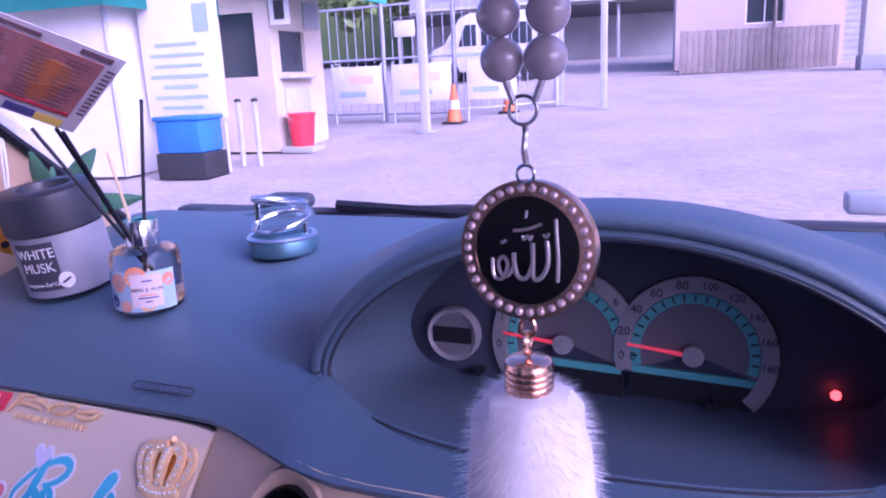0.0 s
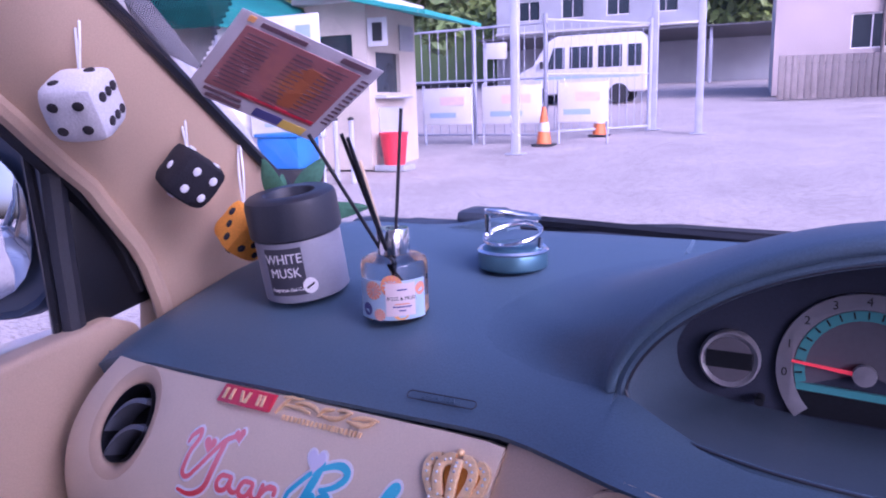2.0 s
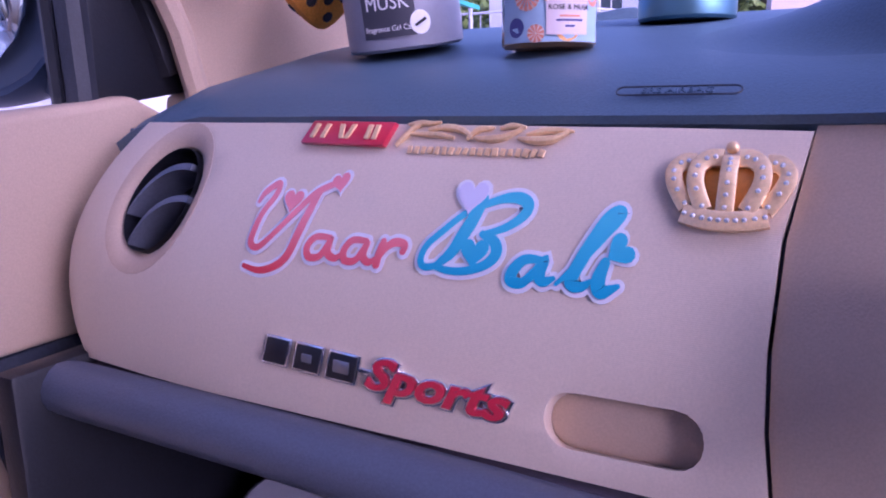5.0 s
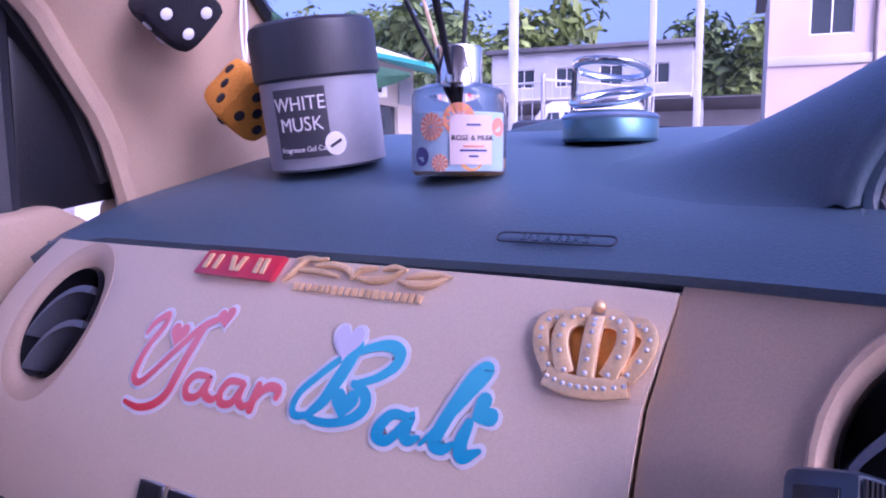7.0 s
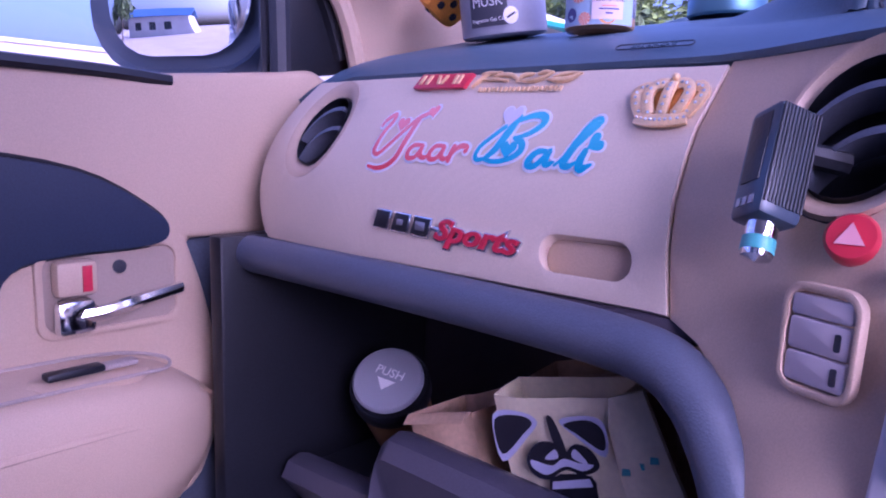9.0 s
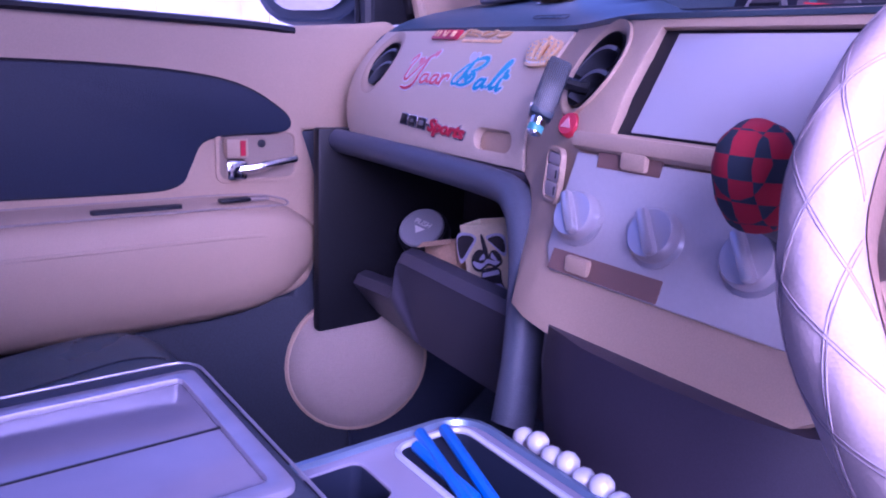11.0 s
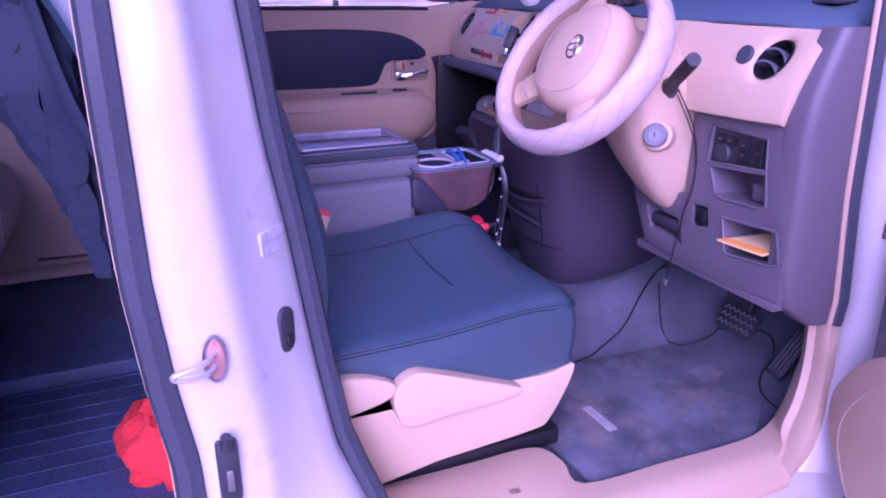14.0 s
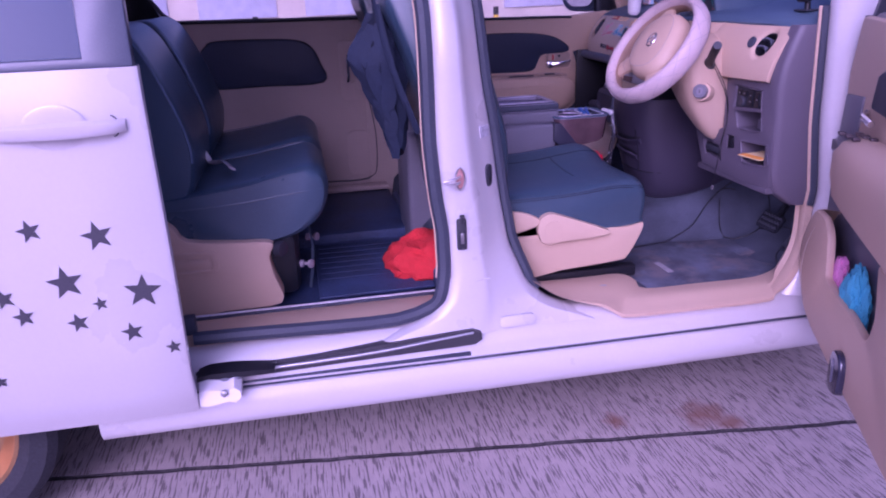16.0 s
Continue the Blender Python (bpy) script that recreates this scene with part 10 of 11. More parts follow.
for pts, r in (([(0.0095, 0.0105), (0.0098, 0.006), (0.0105, -0.002), (0.0105, -0.0095)], 0.0007), ([(0.0068, 0.0035), (0.0072, -0.004), (0.0050, -0.0085), (0.0025, -0.0085), (0.0022, -0.002), (0.0020, 0.0025)], 0.0008),
               ([(0.0022, -0.004), (0.0005, -0.0085), (-0.0025, -0.0088), (-0.0040, -0.005), (-0.0042, -0.001)], 0.0008), ([(-0.0042, -0.005), (-0.0060, -0.0085), (-0.0085, -0.0080), (-0.0095, -0.0045), (-0.0078, -0.0025), (-0.0062, -0.005), (-0.0078, -0.0095), (-0.0108, -0.0090), (-0.0115, -0.003)], 0.0007),
               ([(-0.0045, 0.0062), (0.0005, 0.0070), (0.0050, 0.0088)], 0.0006), ([(0.0, 0.0128), (-0.0004, 0.0105)], 0.0005), ([(-0.0015, 0.0048), (-0.0008, 0.0035), (0.0003, 0.0048), (0.0012, 0.0035), (0.0020, 0.0050)], 0.0005), ([(-0.0085, 0.0020), (-0.0068, 0.0030)], 0.0006), ([(0.0055, 0.0055), (0.0065, 0.0045), (0.0075, 0.006)], 0.0005)):
    part("inlay_stroke", tube([MN @ Vector((u, v, 0.0006)) for u, v in [(p.x, p.y) for p in spline([(a, c, 0) for a, c in pts], 5)]], r, 6, flat=1.0), SIL, med)
part("link_ring", tube([(PX + 0.0025 * math.cos(a), PY - 0.001, 1.3335 + 0.0032 * math.sin(a)) for a in [2 * math.pi * i / 20 for i in range(20)]], 0.0008, 6, closed=True), ROSEGOLD, pen)
part("link_ring", tube([(PX, PY + 0.0025 * math.cos(a), 1.3275 + 0.0038 * math.sin(a)) for a in [2 * math.pi * i / 20 for i in range(20)]], 0.0011, 6, closed=True), ROSEGOLD, pen)
rib = []
for i in range(11):
    z = 1.3205 - 0.0022 * i
    rib += [(0.0080, z), (0.0083, z - 0.0008), (0.0083, z - 0.0016), (0.0077, z - 0.0020)]
part("tassel_cap", lathe([(0.0, 1.3225), (0.0065, 1.3225), (0.0078, 1.3215)] + rib + [(0.0, 1.2965)], Matrix.Translation((PX, PY, 0)), 32), ROSEGOLD, pen, "ribbed rose gold cap")
FUR = mat("white_fur", (0.84, 0.82, 0.84), 0.9, grain=0.05, scale=200, stain=0.06, stain_scale=60)
prof_f = [(0.006, 1.312), (0.0135, 1.310), (0.0185, 1.303), (0.0205, 1.292), (0.0225, 1.275), (0.024, 1.255), (0.0245, 1.225), (0.022, 1.205), (0.012, 1.195), (0.0, 1.193)]
b = lathe(prof_f, Matrix.Translation((PX, PY, 0)), 28)
for v in b.verts:
    v.co += Vector((1, 1, 0.3)) * 0.0022 * noise.noise(v.co * 160)
part("fur_tassel", b, FUR, pen, "white fur tassel")
b = bmesh.new()
rf = random.Random(3)
for i in range(7000):
    f = rf.random() ** 0.8
    k = f * (len(prof_f) - 2)
    i0 = int(k)
    r = prof_f[i0][0] + (prof_f[i0 + 1][0] - prof_f[i0][0]) * (k - i0)
    z = prof_f[i0][1] + (prof_f[i0 + 1][1] - prof_f[i0][1]) * (k - i0)
    a = rf.uniform(0, 2 * math.pi)
    o = Vector((PX + r * math.cos(a), PY + r * math.sin(a), z))
    out = Vector((math.cos(a), math.sin(a), 0.25 - 1.1 * f)).normalized()
    tip = o + out * rf.uniform(0.0022, 0.0060) + Vector((rf.uniform(-1, 1), rf.uniform(-1, 1), rf.uniform(-1, 0.6))) * 0.002
    sd = Vector((-math.sin(a), math.cos(a), 0)) * 0.00020
    b.faces.new([b.verts.new(p) for p in (o - sd - out * 0.002, o + sd - out * 0.002, tip)])
part("fur_hairs", b, FUR, pen, smooth=0)
tagged(bpy.data.objects["fur_hairs"], kind="stuff")

pen.scale = (0.94, 0.94, 0.94)
pen.location = (PX + (0.0345 - PX), PY + (0.451 - PY), 1.27 * 1 + (1.340 - (1.27 + (1.3592 - 1.27) * 0.94)))


# ---- the yard outside ----
TENT = mat("white_tent_cloth", (0.60, 0.59, 0.58), 0.7, grain=0.04, scale=40, stain=0.08, stain_scale=1.5)
TEAL = mat("teal_canvas", (0.03, 0.30, 0.27), 0.75, grain=0.12, scale=60, bump=0.2, stain=0.15, stain_scale=2)
CREAM = mat("cream_painted_wall", (0.48, 0.43, 0.37), 0.8, grain=0.06, scale=30, bump=0.2, stain=0.12, stain_scale=1.5)
WALLWHITE = mat("white_render_wall", (0.55, 0.535, 0.52), 0.85, grain=0.05, scale=20, bump=0.2, stain=0.1, stain_scale=0.6)
PINKWALL = mat("pale_warm_wall", (0.52, 0.44, 0.41), 0.85, grain=0.05, scale=20, bump=0.2, stain=0.12, stain_scale=0.6)
GREYWALL = mat("grey_render_wall", (0.34, 0.35, 0.38), 0.85, grain=0.06, scale=20, bump=0.2, stain=0.15, stain_scale=0.6)
BROWNFENCE = mat("brown_boards", (0.20, 0.17, 0.16), 0.75, grain=0.2, scale=60, bump=0.3, stain=0.15, vary=0.12)
GALV = mat("lilac_grey_painted_steel", (0.40, 0.41, 0.50), 0.5, grain=0.08, scale=80, stain=0.12)
ROOFTIN = mat("dark_tin_roof", (0.10, 0.10, 0.11), 0.6, grain=0.15, scale=20, stain=0.2, stain_scale=1)
BLUEROOF = mat("blue_tin_roof", (0.06, 0.16, 0.36), 0.55, grain=0.1, scale=20, stain=0.15, stain_scale=1)
DARKGLASS = mat("dark_window_glass", (0.03, 0.04, 0.05), 0.12, stain=0.1)
BLUEPLASTIC = mat("blue_plastic_drum", (0.03, 0.16, 0.45), 0.45, grain=0.06, scale=60, stain=0.12)
REDPLASTIC = mat("red_plastic_bucket", (0.62, 0.03, 0.05), 0.45, grain=0.05, scale=60, stain=0.1)
ORANGEPL = mat("orange_cone_plastic", (0.70, 0.17, 0.04), 0.55, grain=0.1, scale=60, stain=0.15)
SIGNPRINT = mat("faded_sign_print", (0.30, 0.40, 0.52), 0.6, grain=0.1, scale=40)
PAPERWHITE = mat("white_sign_board", (0.58, 0.58, 0.60), 0.6, grain=0.03, scale=40, stain=0.06)
YELLOWP = mat("yellow_paint", (0.70, 0.45, 0.03), 0.6, grain=0.08, scale=50, stain=0.15)
BLACKP = mat("black_paint", (0.02, 0.02, 0.022), 0.6, grain=0.1, scale=50, stain=0.1)
BARK = mat("bark", (0.13, 0.10, 0.075), 0.9, grain=0.3, scale=20, bump=0.6, stain=0.2)


def leaf_material(name, color):
    m = mat(name, color, 0.6, grain=0.15, scale=3)
    nt = m.node_tree
    b = nt.nodes["Principled BSDF"]
    g = nt.nodes.new("ShaderNodeNewGeometry")
    hsv = nt.nodes.new("ShaderNodeHueSaturation")
    rg = nt.nodes.new("ShaderNodeMapRange")
    rg.inputs["To Min"].default_value, rg.inputs["To Max"].default_value = 0.6, 1.5
    hsv.inputs["Color"].default_value = (*color, 1)
    nt.links.new(g.outputs["Random Per Island"], rg.inputs["Value"])
    nt.links.new(rg.outputs[0], hsv.inputs["Value"])
    nt.links.new(hsv.outputs[0], b.inputs["Base Color"])
    return m


LEAF = leaf_material("green_foliage", (0.085, 0.13, 0.035))
# lighter copy of the foliage, with sunlight put into its colour
LEAF_LIGHT = leaf_material("sunlit_green_foliage", (0.14, 0.19, 0.04))


def crown(center, radii, count, size, rnd, verts, faces):
    """Adds many small leaf clumps, scattered in uneven lobes, to a list of quads."""
    lobes = [(Vector((rnd.uniform(-.6, .6), rnd.uniform(-.6, .6), rnd.uniform(-.45, .6))), rnd.uniform(.35, .6)) for _ in range(9)]
    for _ in range(count):
        c, lr = rnd.choice(lobes)
        d = Vector((rnd.gauss(0, 1), rnd.gauss(0, 1), rnd.gauss(0, 1))).normalized() * lr * rnd.uniform(.6, 1.05)
        p = Vector(center) + Vector(((c.x + d.x) * radii[0], (c.y + d.y) * radii[1], (c.z + d.z) * radii[2]))
        n = (d + Vector((rnd.uniform(-.5, .5), rnd.uniform(-.5, .5), rnd.uniform(0, .8)))).normalized()
        a = n.orthogonal().normalized()
        a = a * math.cos(rnd.uniform(0, 6)) + n.cross(a) * math.sin(rnd.uniform(0, 6))
        a.normalize()
        b = n.cross(a)
        s = size * rnd.uniform(.6, 1.3)
        i = len(verts)
        verts += [p - a * s, p - b * s * .45 + n * s * .1, p + a * s, p + b * s * .45 + n * s * .1]
        faces.append((i, i + 1, i + 2, i + 3))


def quads(name, verts, faces, material):
    me = bpy.data.meshes.new(name)
    me.from_pydata([tuple(v) for v in verts], [], faces)
    me.materials.append(material)
    return me


def tree(at, height, spread, rnd, label, leaf, count=900):
    """Tapered trunk with limbs under a crown of many leaf clumps."""
    t = thing("tree", label, "tree", at, "trees behind the yard")
    x, y, z = at
    top = Vector((x + rnd.uniform(-.3, .3), y, z + height * .62))
    bm = tube(spline([at, (x + .1, y, z + height * .25), top], 4), lambda u: height * .035 * (1 - .7 * u), 8)
    for k in range(5):
        a = k * 1.26 + rnd.uniform(-.3, .3)
        s = Vector((x, y, z + height * rnd.uniform(.28, .45)))
        e = s + Vector((math.cos(a) * spread * .65, math.sin(a) * spread * .65, height * rnd.uniform(.2, .38)))
        tube([s, s.lerp(e, .5) + Vector((0, 0, -.2)), e], lambda u: height * .014 * (1 - .8 * u), 6, bm=bm)
    part("trunk", bm, BARK, t)
    vs, fs = [], []
    crown((x, y, z + height * .66), (spread, spread, height * .42), count, spread * .13, rnd, vs, fs)
    ob = new("crown", quads("crown", vs, fs, leaf))
    ob.parent = t
    ob.matrix_parent_inverse = offset_of(t).inverted()
    return t


def window(parent, c, w, h, normal="y", mat_frame=WHITE, mullions=1):
    """A framed pane set into a wall that faces -y or +x."""
    m = frame_of(c, (0, -1, 0) if normal == "y" else (1, 0, 0))
    fr = part("window", plate([rounded(w + .12, h + .12, .01, 1), rounded(w, h, .01, 1)], on(m), -.04, .03), mat_frame, parent)
    part("pane", prism(rounded(w, h, .005, 1), on(m), -.04, -.01), DARKGLASS, fr)
    for i in range(mullions):
        part("mullion", prism([(u + (i + 1) * w / (mullions + 1) - w / 2, v) for u, v in ((-.02, -h / 2), (.02, -h / 2), (.02, h / 2), (-.02, h / 2))], on(m), -.01, .02), mat_frame, fr)
    return fr


rnd = random.Random(11)

FRONT_FROM = set(o.name for o in bpy.data.objects)
# white tent booth with teal roof
booth = thing("tent_booth", "white cloth booth under a teal canvas roof", "booth", (-7.7, 8.8, 0))
part("wall", prism([(-9.0, 0), (-6.45, 0), (-6.45, 2.3), (-9.0, 2.3)], lambda u, v, d: (u, d, v), 7.85, 7.9), TENT, booth)
part("wall", prism([(7.85, 0), (9.9, 0), (9.9, 2.3), (7.85, 2.3)], lambda u, v, d: (d, u, v), -6.50, -6.45), TENT, booth)
part("wall", prism([(7.85, 0), (9.9, 0), (9.9, 2.3), (7.85, 2.3)], lambda u, v, d: (d, u, v), -9.0, -8.95), TENT, booth)
for px, py in ((-9, 7.85), (-6.45, 7.85), (-6.45, 9.9), (-9, 9.9)):
    part("pole", tube([(px, py, 0), (px, py, 2.4)], .03), GALV, booth)
bm = bmesh.new()
rim = [bm.verts.new(p) for p in ((-9.3, 7.5, 2.3), (-6.15, 7.5, 2.3), (-6.15, 10.2, 2.3), (-9.3, 10.2, 2.3))]
low = [bm.verts.new((v.co.x, v.co.y, 2.05)) for v in rim]
apex = bm.verts.new((-7.7, 8.85, 3.3))
for i in range(4):
    bm.faces.new((rim[i], rim[(i + 1) % 4], apex))
    bm.faces.new((low[i], low[(i + 1) % 4], rim[(i + 1) % 4], rim[i]))
bmesh.ops.solidify(bm, geom=bm.faces[:], thickness=0.02)
part("roof", bm, TEAL, booth, smooth=0)

# cream guard booth
guard = thing("guard_booth", "cream guard booth with dark serving window and signs", "booth", (-5.9, 10.7, 0))
part("body", plate([[(-6.4, 0), (-5.35, 0), (-5.35, 2.45), (-6.4, 2.45)], [(-6.2, 1.1), (-5.6, 1.1), (-5.6, 2.0), (-6.2, 2.0)]], lambda u, v, d: (u, d, v), 9.85, 9.95), CREAM, guard)
part("body", plate([[(9.955, 0), (11.5, 0), (11.5, 2.45), (9.955, 2.45)], [(10.1, 1.15), (10.9, 1.15), (10.9, 1.75), (10.1, 1.75)]], lambda u, v, d: (d, u, v), -5.45, -5.35), CREAM, guard)
part("body", box((-6.35, 10.72, 1.22), (.1, 1.5, 2.44)), CREAM, guard)
part("body", box((-5.9, 11.45, 1.22), (.8, .08, 2.44)), CREAM, guard)
part("pane", box((-5.9, 9.92, 1.55), (.6, .02, .9)), DARKGLASS, guard)
part("pane", box((-5.42, 10.5, 1.45), (.02, .8, .6)), DARKGLASS, guard)
part("counter", box((-5.28, 10.5, 1.08), (.25, .95, .05), .01), GALV, guard)
part("drawer_panel", box((-5.335, 10.5, .55), (.03, .8, .75), .01), GREYWALL, guard)
part("roof", box((-5.87, 10.67, 2.5), (1.3, 1.95, .1), .02), TENT, guard)
bm = prism([(-6.6, 2.75), (-4.2, 2.2), (-4.2, 2.14), (-6.6, 2.69)], lambda u, v, d: (u, d, v), 9.4, 11.6)
part("canopy", bm, TEAL, guard)
sg = part("sign", box((-5.15, 9.82, 2.0), (.32, .02, .4), .004), PAPERWHITE, guard)
part("printing", box((-5.15, 9.806, 2.0), (.16, .006, .26)), BLACKP, sg)
sg = part("sign", box((-5.335, 11.15, 2.0), (.02, .5, .4), .004), GREYWALL, guard)

# standing notice board
nb = thing("notice_board", "tall white notice board with faded blue print", "sign", (-5.75, 8.3, 0))
part("board", box((-5.75, 8.3, 1.45), (1.15, .04, 1.55), .01), PAPERWHITE, nb)
part("picture", box((-5.4, 8.276, 1.92), (.22, .006, .34)), SIGNPRINT, nb)
for k in range(7):
    w = (.62, .8, .7, .85, .5, .78, .6)[k]
    part("line_of_print", box((-5.8, 8.276, 1.62 - k * .13), (w, .006, .045)), SIGNPRINT, nb)
for px in (-6.25, -5.25):
    part("leg", tube([(px, 8.33, 0), (px, 8.33, 2.2)], .025), GALV, nb)

solo("bucket", lathe([(.0, 0), (.16, 0), (.21, .45), (.225, .45), (.225, .48), (.195, .48), (.15, .02), (0, .02)], Matrix.Translation((-5.05, 10.0, .09))@Matrix.Rotation(0,4,'Z'), 24), REDPLASTIC, "red plastic bucket outside the guard booth", "bucket")
solo("bucket_stand", box((-5.05, 10.0, .045), (.5, .4, .09), .01), GREYWALL, "low grey concrete block under the bucket", "block")
crate = thing("blue_crate", "blue plastic crate standing on blocks by the white booth", "crate", (-5.6, 8.0, 0))
part("crate_body", box((-5.55, 8.0, 0.52), (0.62, 0.5, 0.40), 0.03), BLUEPLASTIC, crate)
part("crate_lid", box((-5.55, 8.0, 0.74), (0.66, 0.54, 0.05), 0.015), BLUEPLASTIC, crate)
part("crate_stand", box((-5.55, 8.0, 0.16), (0.7, 0.5, 0.32), 0.02), BLACKP, crate, "dark stand")
for px in (-5.3, -5.05):
    st = thing("bollard", "slim grey steel post standing by the booths", "post", (px, 8.75, 0), "posts by the booths")
    part("post", tube([(px, 8.75, 0), (px, 8.75, .85)], .035), GALV, st)
    part("cap", lathe([(.045, 0), (.045, .03), (0, .05)], Matrix.Translation((px, 8.75, .85)), 12), BLACKP, st)

# steel gate posts and the mesh fence between them
for px, py, hgt in ((-2.02, 16.0, 4.2), (-3.73, 11.9, 4.2), (-1.05, 15.0, 4.2)):
    gp = thing("gate_post", "tall lilac-grey painted steel gate post", "post", (px, py, 0), "gate posts")
    part("post", box((px, py, hgt / 2), (.13, .13, hgt), .01), GALV, gp)
    part("base_plate", box((px, py, .012), (.3, .3, .024), .004), GALV, gp)
    part("cap", box((px, py, hgt + .02), (.16, .16, .04), .008), GALV, gp)


def mesh_panel(a, b, h, label):
    """A steel fence panel with square posts, rails and upright bars."""
    A, B = Vector((*a, 0)), Vector((*b, 0))
    d = (B - A)
    n = max(2, int(d.length / .2))
    f = thing("bar_fence", label, "fence", A, "steel fence panels")
    for p in (A, B):
        part("post", tube([p, p + Vector((0, 0, h + .1))], .045), GALV, f)
    for z in (.15, h * .55, h):
        part("rail", tube([A + Vector((0, 0, z)), B + Vector((0, 0, z))], .022), GALV, f)
    for i in range(1, n):
        p = A + d * (i / n)
        part("bar", tube([p + Vector((0, 0, .15)), p + Vector((0, 0, h))], .008, 5), GALV, f)
    return f


mesh_panel((-6.8, 14.1), (-5.2, 13.9), 2.2, "lilac-grey steel bar fence panel behind the guard booth")
mesh_panel((-5.2, 13.9), (-3.7, 13.7), 2.2, "lilac-grey steel bar fence panel with white sign")
mesh_panel((-3.7, 13.7), (-2.1, 15.9), 2.2, "lilac-grey steel gate leaf standing half open")
solo("fence_sign", box((-4.7, 13.8, 1.75), (.42, .02, .3), .005), PAPERWHITE, "small white sign fixed on the steel fence", "sign")
for k, (px, w) in enumerate(((-5.6, 1.0), (-4.3, 1.15), (-2.95, .9))):
    bn = thing("banner", "white cloth banner with pink print tied on the fence", "banner", (px, 13.4, .3), "fence banners")
    part("cloth", box((px, 13.45, .75), (w, .02, .7), .004), TENT, bn)
    part("printing", box((px + .1, 13.435, .85), (w * .5, .006, .16)), mat("pink_banner_print", (.66, .5, .54), .7, grain=.1, scale=20), bn)
    part("printing", box((px - .1, 13.435, .58), (w * .55, .006, .1)), SIGNPRINT, bn)
    for s in (-1, 1):
        part("stake", tube([(px + s * w / 2, 13.48, 0), (px + s * w / 2, 13.48, 1.15)], .02), GALV, bn)
for px, py in ((-2.9, 14.8), (-3.6, 13.2)):
    cn = thing("traffic_cone", "faded orange traffic cone on the yard", "cone", (px, py, 0), "traffic cones")
    part("body", lathe([(.14, .03), (.035, .7), (.0, .7)], Matrix.Translation((px, py, 0)), 20), ORANGEPL, cn)
    part("base", box((px, py, .02), (.38, .38, .04), .01), BLACKP, cn)
    part("stripe", lathe([(.108, .26), (.085, .42), (.08, .42), (.1, .26)], Matrix.Translation((px, py, 0)), 20, caps=False), PAPERWHITE, cn)


# white minibus parked across the yard
def minibus(x0, x1, y, label):
    v = thing("minibus", label, "minibus", ((x0 + x1) / 2, y, 0))
    L = x1 - x0
    side = [(x0, .45), (x0 + .05, 1.15), (x0 + .55, 1.35), (x0 + 1.1, 2.2), (x0 + 1.5, 2.38), (x1 - .25, 2.38), (x1 - .02, 2.0), (x1, .5), (x1 - .1, .4), (x0 + .1, .35)]
    body = part("body", prism(side, lambda u, w, d: (u, d, w), y - .95, y + .95, .08, 3), PAINT, v)
    for a, b in ((1.0, 1.75), (1.85, 2.75), (2.85, 3.75), (3.85, L - .2)):
        part("window", prism([(x0 + a + .08, 1.25), (x0 + b, 1.25), (x0 + b, 1.98), (x0 + a + (.35 if a == 1.0 else .08), 1.98)], lambda u, w, d: (u, d, w), y - .965, y - .945, .005), DARKGLASS, body)
    part("windscreen", prism([(x0 + .52, 1.36), (x0 + 1.06, 2.16), (x0 + 1.1, 2.12), (x0 + .56, 1.33)], lambda u, w, d: (u, d, w), y - .8, y + .8), DARKGLASS, body)
    part("bumper", box((x0 + .02, y, .5), (.16, 1.9, .28), .04), GREYWALL, v)
    for s in (-1, 1):
        part("headlight", box((x0 + .02, y + s * .7, .92), (.1, .34, .2), .03), CHROME, v)
        for wx in (x0 + .75, x1 - .95):
            w = part("wheel", lathe([(.33, -.1), (.35, -.06), (.35, .06), (.33, .1), (.2, .1), (.19, .05), (0, .05), (0, -.1)], Matrix.Translation((wx, y + s * .88, .35)) @ Matrix.Rotation(radians(90 * s), 4, "X"), 28), BLACKP, v)
            part("rim", lathe([(.19, .0), (.19, .07), (.06, .09), (0, .09)], Matrix.Translation((wx, y + s * .88, .35)) @ Matrix.Rotation(radians(-90 * s), 4, "X"), 20), STEEL, w)
    part("stripe", box(((x0 + x1) / 2 + .2, y - .953, .95), (L - .9, .01, .12)), SIGNPRINT, v)
    part("door_mirror", box((x0 + .95, y - 1.08, 1.4), (.1, .16, .26), .03), BLACKP, v)
    return v


minibus(-8.1, -3.5, 27, "white minibus with dark windows parked across the yard")

# white building behind a brown board fence
hb = thing("workshop_building", "pale two-storey workshop with shuttered doorway and windows", "building", (5, 30, 0))
openings = [[(u, v), (u + w, v), (u + w, v + h), (u, v + h)] for u, v, w, h in ((1.6, 4.2, 1.3, 1.2), (4.1, 4.2, 1.3, 1.2), (7.0, 4.2, 1.3, 1.2), (2.6, 1.4, 1.2, 1.1), (5.6, .05, 2.4, 2.6))]
part("wall", plate([[(.4, 0), (11, 0), (11, 6.6), (.4, 6.6)]] + openings, lambda u, v, d: (u, d, v), 27.2, 27.5), PINKWALL, hb)
part("wall", box((.55, 31.5, 3.3), (.3, 7.9, 6.6)), WALLWHITE, hb)
part("roof", box((5.7, 31.4, 6.75), (11.4, 8.6, .3), .05), ROOFTIN, hb)
part("band", box((5.7, 27.15, 3.4), (10.6, .08, .3), .02), WALLWHITE, hb)
part("drainpipe", tube([(3.5, 27.12, .1), (3.5, 27.12, 6.5)], .06), BROWNFENCE, hb)
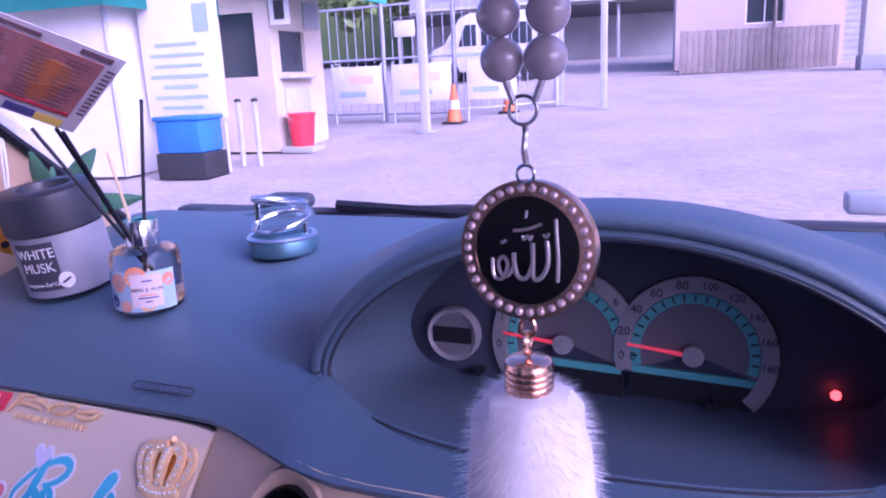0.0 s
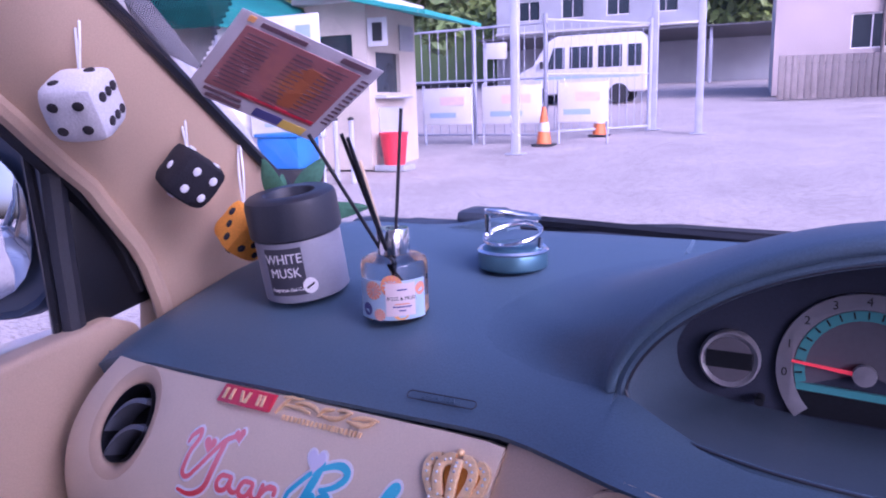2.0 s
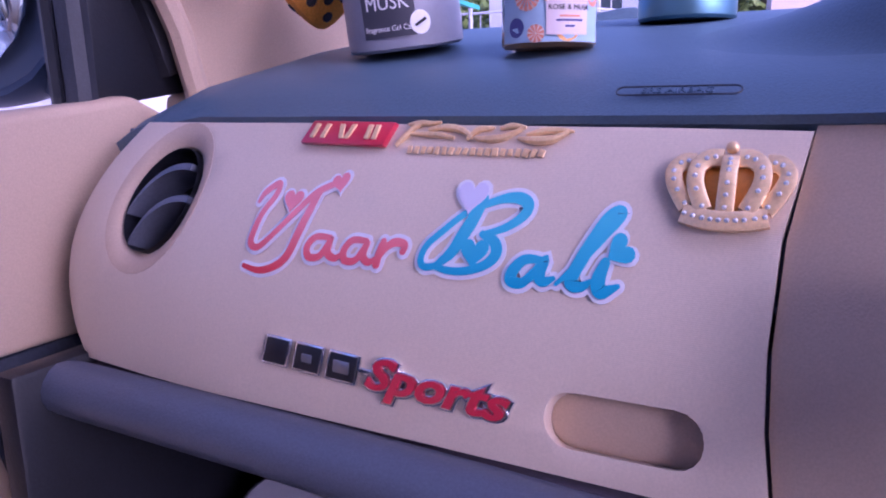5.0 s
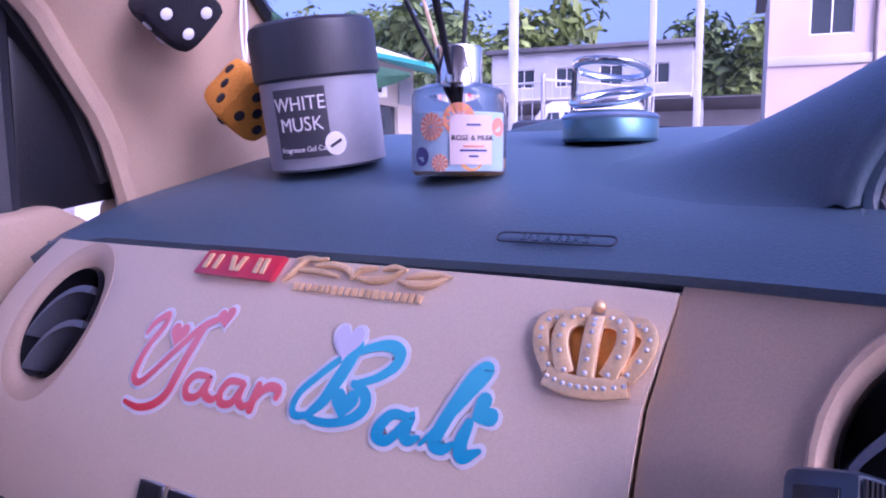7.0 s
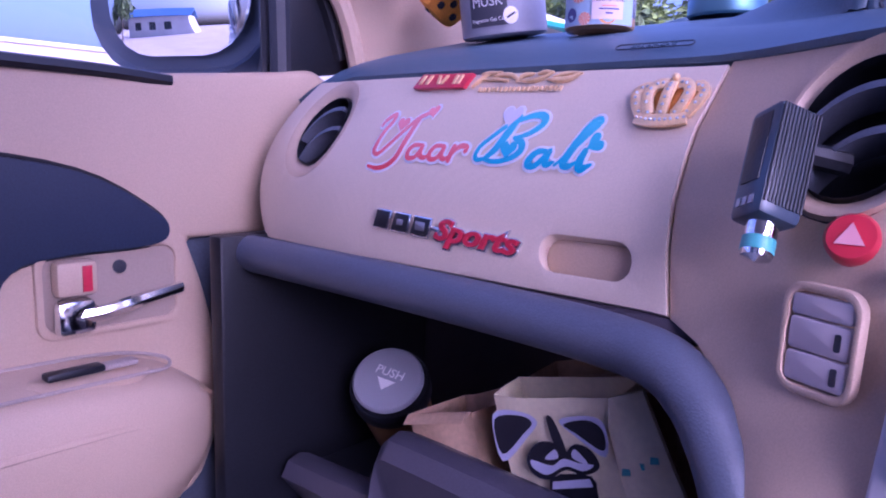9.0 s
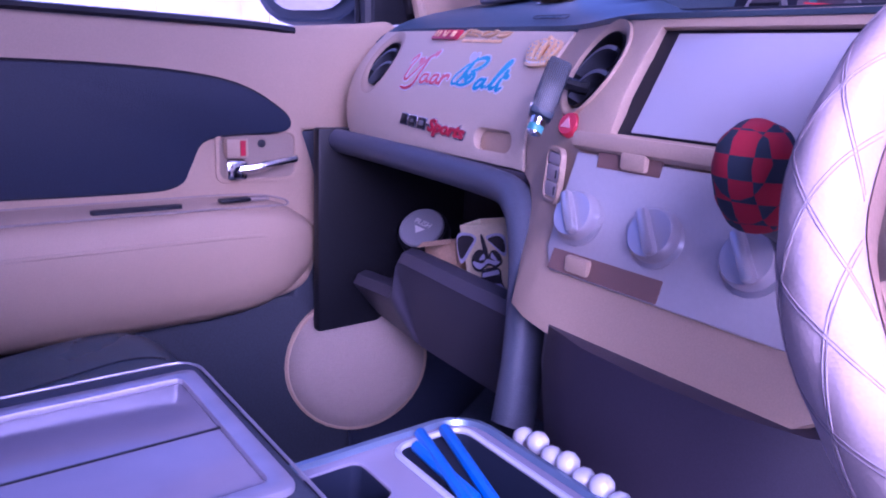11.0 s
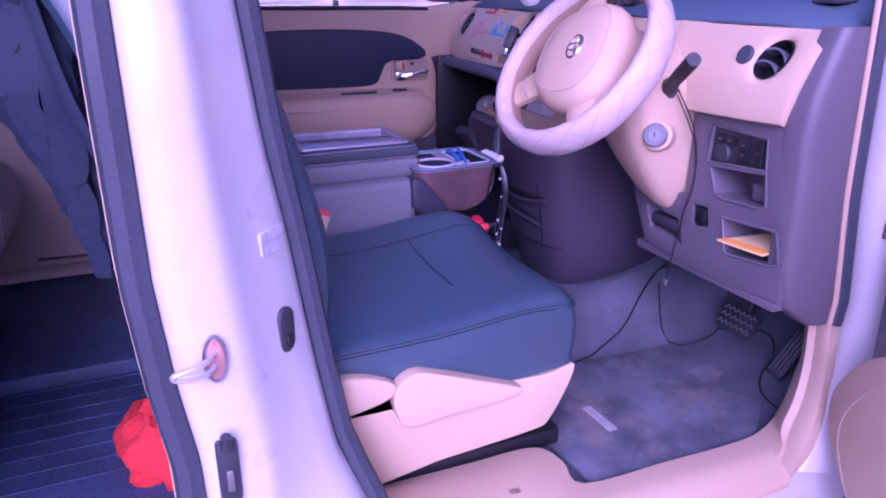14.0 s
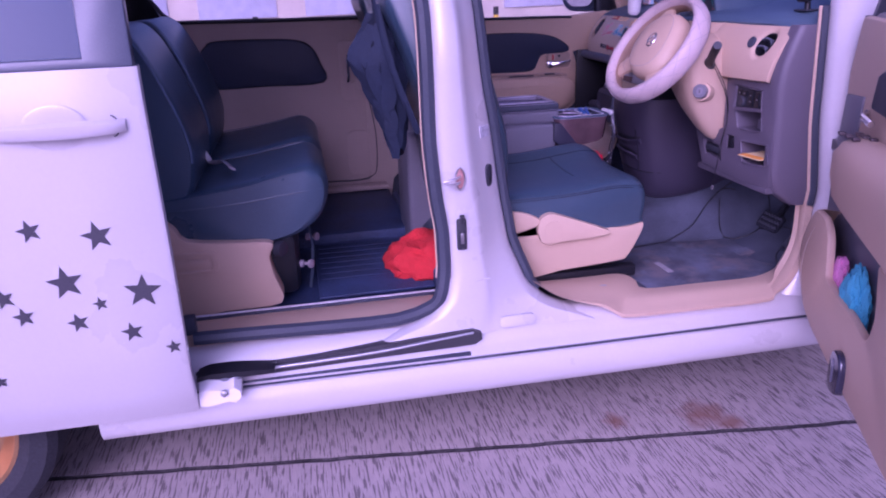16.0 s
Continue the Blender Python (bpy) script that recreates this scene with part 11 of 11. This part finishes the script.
for u, v, w, h in ((1.6, 4.2, 1.3, 1.2), (4.1, 4.2, 1.3, 1.2), (7.0, 4.2, 1.3, 1.2), (2.6, 1.4, 1.2, 1.1)):
    window(hb, (u + w / 2, 27.3, v + h / 2), w - .1, h - .1)
sh = part("shutter", box((6.8, 27.42, 1.32), (2.4, .04, 2.6)), GALV, hb)
for k in range(12):
    part("slat", box((6.8, 27.39, .12 + k * .21), (2.36, .02, .17), .006), GALV, sh)
bf = thing("board_fence", "low brown board fence before the pale workshop", "fence", (2.8, 25.6, 0))
for k in range(26):
    u = k / 25
    part("board", box((.6 + 4.6 * u, 24.9 + 1.4 * u, .65), (.168, .03, 1.3), .006, m=Matrix.Rotation(.295, 4, "Z")), BROWNFENCE, bf)
for z in (.3, 1.05):
    part("rail", tube([(.6, 24.95, z), (5.2, 26.35, z)], .03, 6), BROWNFENCE, bf)
pillar = thing("yard_pillar", "white rendered pillar at the end of the yard", "pillar", (5.7, 23.6, 0))
part("shaft", box((5.9, 23.6, 2.4), (1.2, .6, 4.8), .03), WALLWHITE, pillar)
part("cap", box((5.9, 23.6, 4.86), (1.4, .8, .12), .02), WALLWHITE, pillar)
part("plinth", box((5.9, 23.6, .2), (1.26, .66, .4), .02), GREYWALL, pillar)

# dark open shelter and the grey house behind it
sh = thing("shelter", "low open shelter with dark tin roof", "shelter", (-7, 45, 0))
part("roof", prism([(43.5, 3.1), (47.5, 2.7), (47.5, 2.62), (43.5, 3.02)], lambda u, v, d: (d, u, v), -16, 3), ROOFTIN, sh)
for px in (-15.7, -11.5, -7, -2.5, 2.7):
    part("post", box((px, 43.9, 1.5), (.16, .16, 3.0), .01), GALV, sh)
part("back_wall", box((-6.5, 47.3, 1.3), (19, .15, 2.6)), GREYWALL, sh)
gh = thing("grey_house", "grey two-storey house with dark windows and flat roof", "building", (-9, 52, 0))
gops = [(x, z, 1.5, 1.3) for z in (1.2, 4.4) for x in (-15.4, -12.4, -9.4, -6.4)]
part("wall", plate([[(-17, 0), (-3.5, 0), (-3.5, 6.8), (-17, 6.8)]] + [[(x, z), (x + w, z), (x + w, z + h), (x, z + h)] for x, z, w, h in gops], lambda u, v, d: (u, d, v), 50, 50.3), GREYWALL, gh)
part("wall", box((-3.65, 54, 3.4), (.3, 7.4, 6.8)), GREYWALL, gh)
part("roof", box((-10.25, 53.9, 6.95), (14.4, 8.6, .3), .05), ROOFTIN, gh)
part("ledge", box((-10.25, 49.9, 3.6), (13.5, .3, .15), .02), WALLWHITE, gh)
for x, z, w, h in gops:
    window(gh, (x + w / 2, 50.1, z + h / 2), w - .1, h - .1)

# the yard rises gently and lies slightly turned to the car
def set_in_yard(ob):
    ys = [(offset_of(c) @ Vector(p)) for c in [ob, *ob.children_recursive] if c.type == 'MESH' for p in c.bound_box]
    m = Matrix.Translation((0, 0.2, 0)) @ Matrix.Rotation(radians(4.7), 4, 'Z') @ Matrix.Translation((0, -0.2, 0))
    y = sum((m @ p).y for p in ys) / len(ys)
    ob.matrix_basis = Matrix.Translation((0, 0, 0.046 * min(74, max(0, y - 0.9)) - 0.004)) @ m @ ob.matrix_basis


FRONT = [o for o in bpy.data.objects if o.name not in FRONT_FROM and o.parent is None]
# left side of the yard: cream wall with blue-grey panels and striped posts
cw = thing("yard_wall", "pale cream boundary wall with blue-grey panels", "wall", (-14, 5, 0), kind="structure")
part("wall_face", box((-14.1, 3.0, 1.3), (.2, 16, 2.6), .01), CREAM, cw)
for k in range(7):
    part("panel", box((-13.98, -4.0 + k * 2.2, 1.55), (.05, 1.6, 1.3), .01), GALV, cw)
part("coping", box((-14.1, 3.0, 2.64), (.3, 16, .08), .015), WALLWHITE, cw)
for py in (-1.4, 1.0, 3.4, 5.8):
    sp = thing("striped_post", "yellow and black striped steel guard post", "post", (-12.5, py, 0), "striped guard posts")
    for k in range(6):
        part("band", lathe([(.055, 0), (.055, .16), (0, .16), (0, 0)], Matrix.Translation((-12.5, py, k * .16)), 14), YELLOWP if k % 2 == 0 else BLACKP, sp)

# behind the car
bh = thing("blue_roofed_house", "low white house with a blue tin roof", "building", (-12, -25, 0))
part("wall", plate([[(-18, 0), (-6, 0), (-6, 3.2), (-18, 3.2)]] + [[(x, 1.0), (x + 1.4, 1.0), (x + 1.4, 2.2), (x, 2.2)] for x in (-16.5, -13.5, -10.5)], lambda u, v, d: (u, d, v), -25, -24.7), WALLWHITE, bh)
for x in (-16.5, -13.5, -10.5):
    part("window", box((x + .7, -24.85, 1.6), (1.4, .05, 1.2)), DARKGLASS, bh)
part("wall", box((-6.15, -28, 1.6), (.3, 6, 3.2)), WALLWHITE, bh)
part("roof", prism([(-24.3, 3.1), (-28, 4.6), (-31.5, 3.1), (-31.5, 3.0), (-28, 4.48), (-24.3, 3.0)], lambda u, v, d: (d, u, v), -18.5, -5.5), BLUEROOF, bh)

# trees and the wooded hill
for x, y, hgt, sp, lf in ((-19, 38, 8.5, 3.6, LEAF), (-15, 57, 12, 4.6, LEAF_LIGHT), (-2.5, 57, 9, 3.8, LEAF), (1.5, 55, 8, 3.3, LEAF_LIGHT), (-24, 30, 8, 3.4, LEAF), (-17, -20, 7, 3.2, LEAF)):
    tree((x, y, 0), hgt, sp, rnd, "leafy green tree with uneven crown", lf, 1300)
bm = bmesh.new()
grid = []
for i in range(41):
    row = []
    for j in range(13):
        x, y = -110 + i * 4.5, 60 + j * 7
        z = (7 + 9 * (1 / (1 + math.exp((x + 26) / 5)))) * (1 - math.exp(-j * .55)) + 1.2 * math.sin(x * .19) * (j > 0) + .8 * math.sin(x * .43 + j) * (j > 0)
        row.append(bm.verts.new((x, y, max(-.2, z) if j else -.2)))
    grid.append(row)
for i in range(40):
    for j in range(12):
        bm.faces.new((grid[i][j], grid[i + 1][j], grid[i + 1][j + 1], grid[i][j + 1]))
solo("hill", bm, LEAF, "green grassy hill behind the yard", "hill", kind="structure", smooth=80)
vs, fs = [], []
for k in range(150):
    x = rnd.uniform(-105, 68)
    j = rnd.uniform(0, 3.5)
    base = (7 + 9 * (1 / (1 + math.exp((x + 26) / 5)))) * (1 - math.exp(-j * .55))
    r = rnd.uniform(2.2, 4.0)
    crown((x, 60 + j * 7, base + r * .5), (r, r, r * .9), 260, r * .14, rnd, vs, fs)
tagged(new("hill_woods", quads("hill_woods", vs, fs, LEAF_LIGHT)), "dense mixed green woods on the hill", "woods", "", "stuff")

FRONT += [o for o in bpy.data.objects if o.parent is None and (o.name.startswith(("hill",)) or (o.name.startswith("tree") and o.location.y > 0))]
for o in FRONT:
    set_in_yard(o)
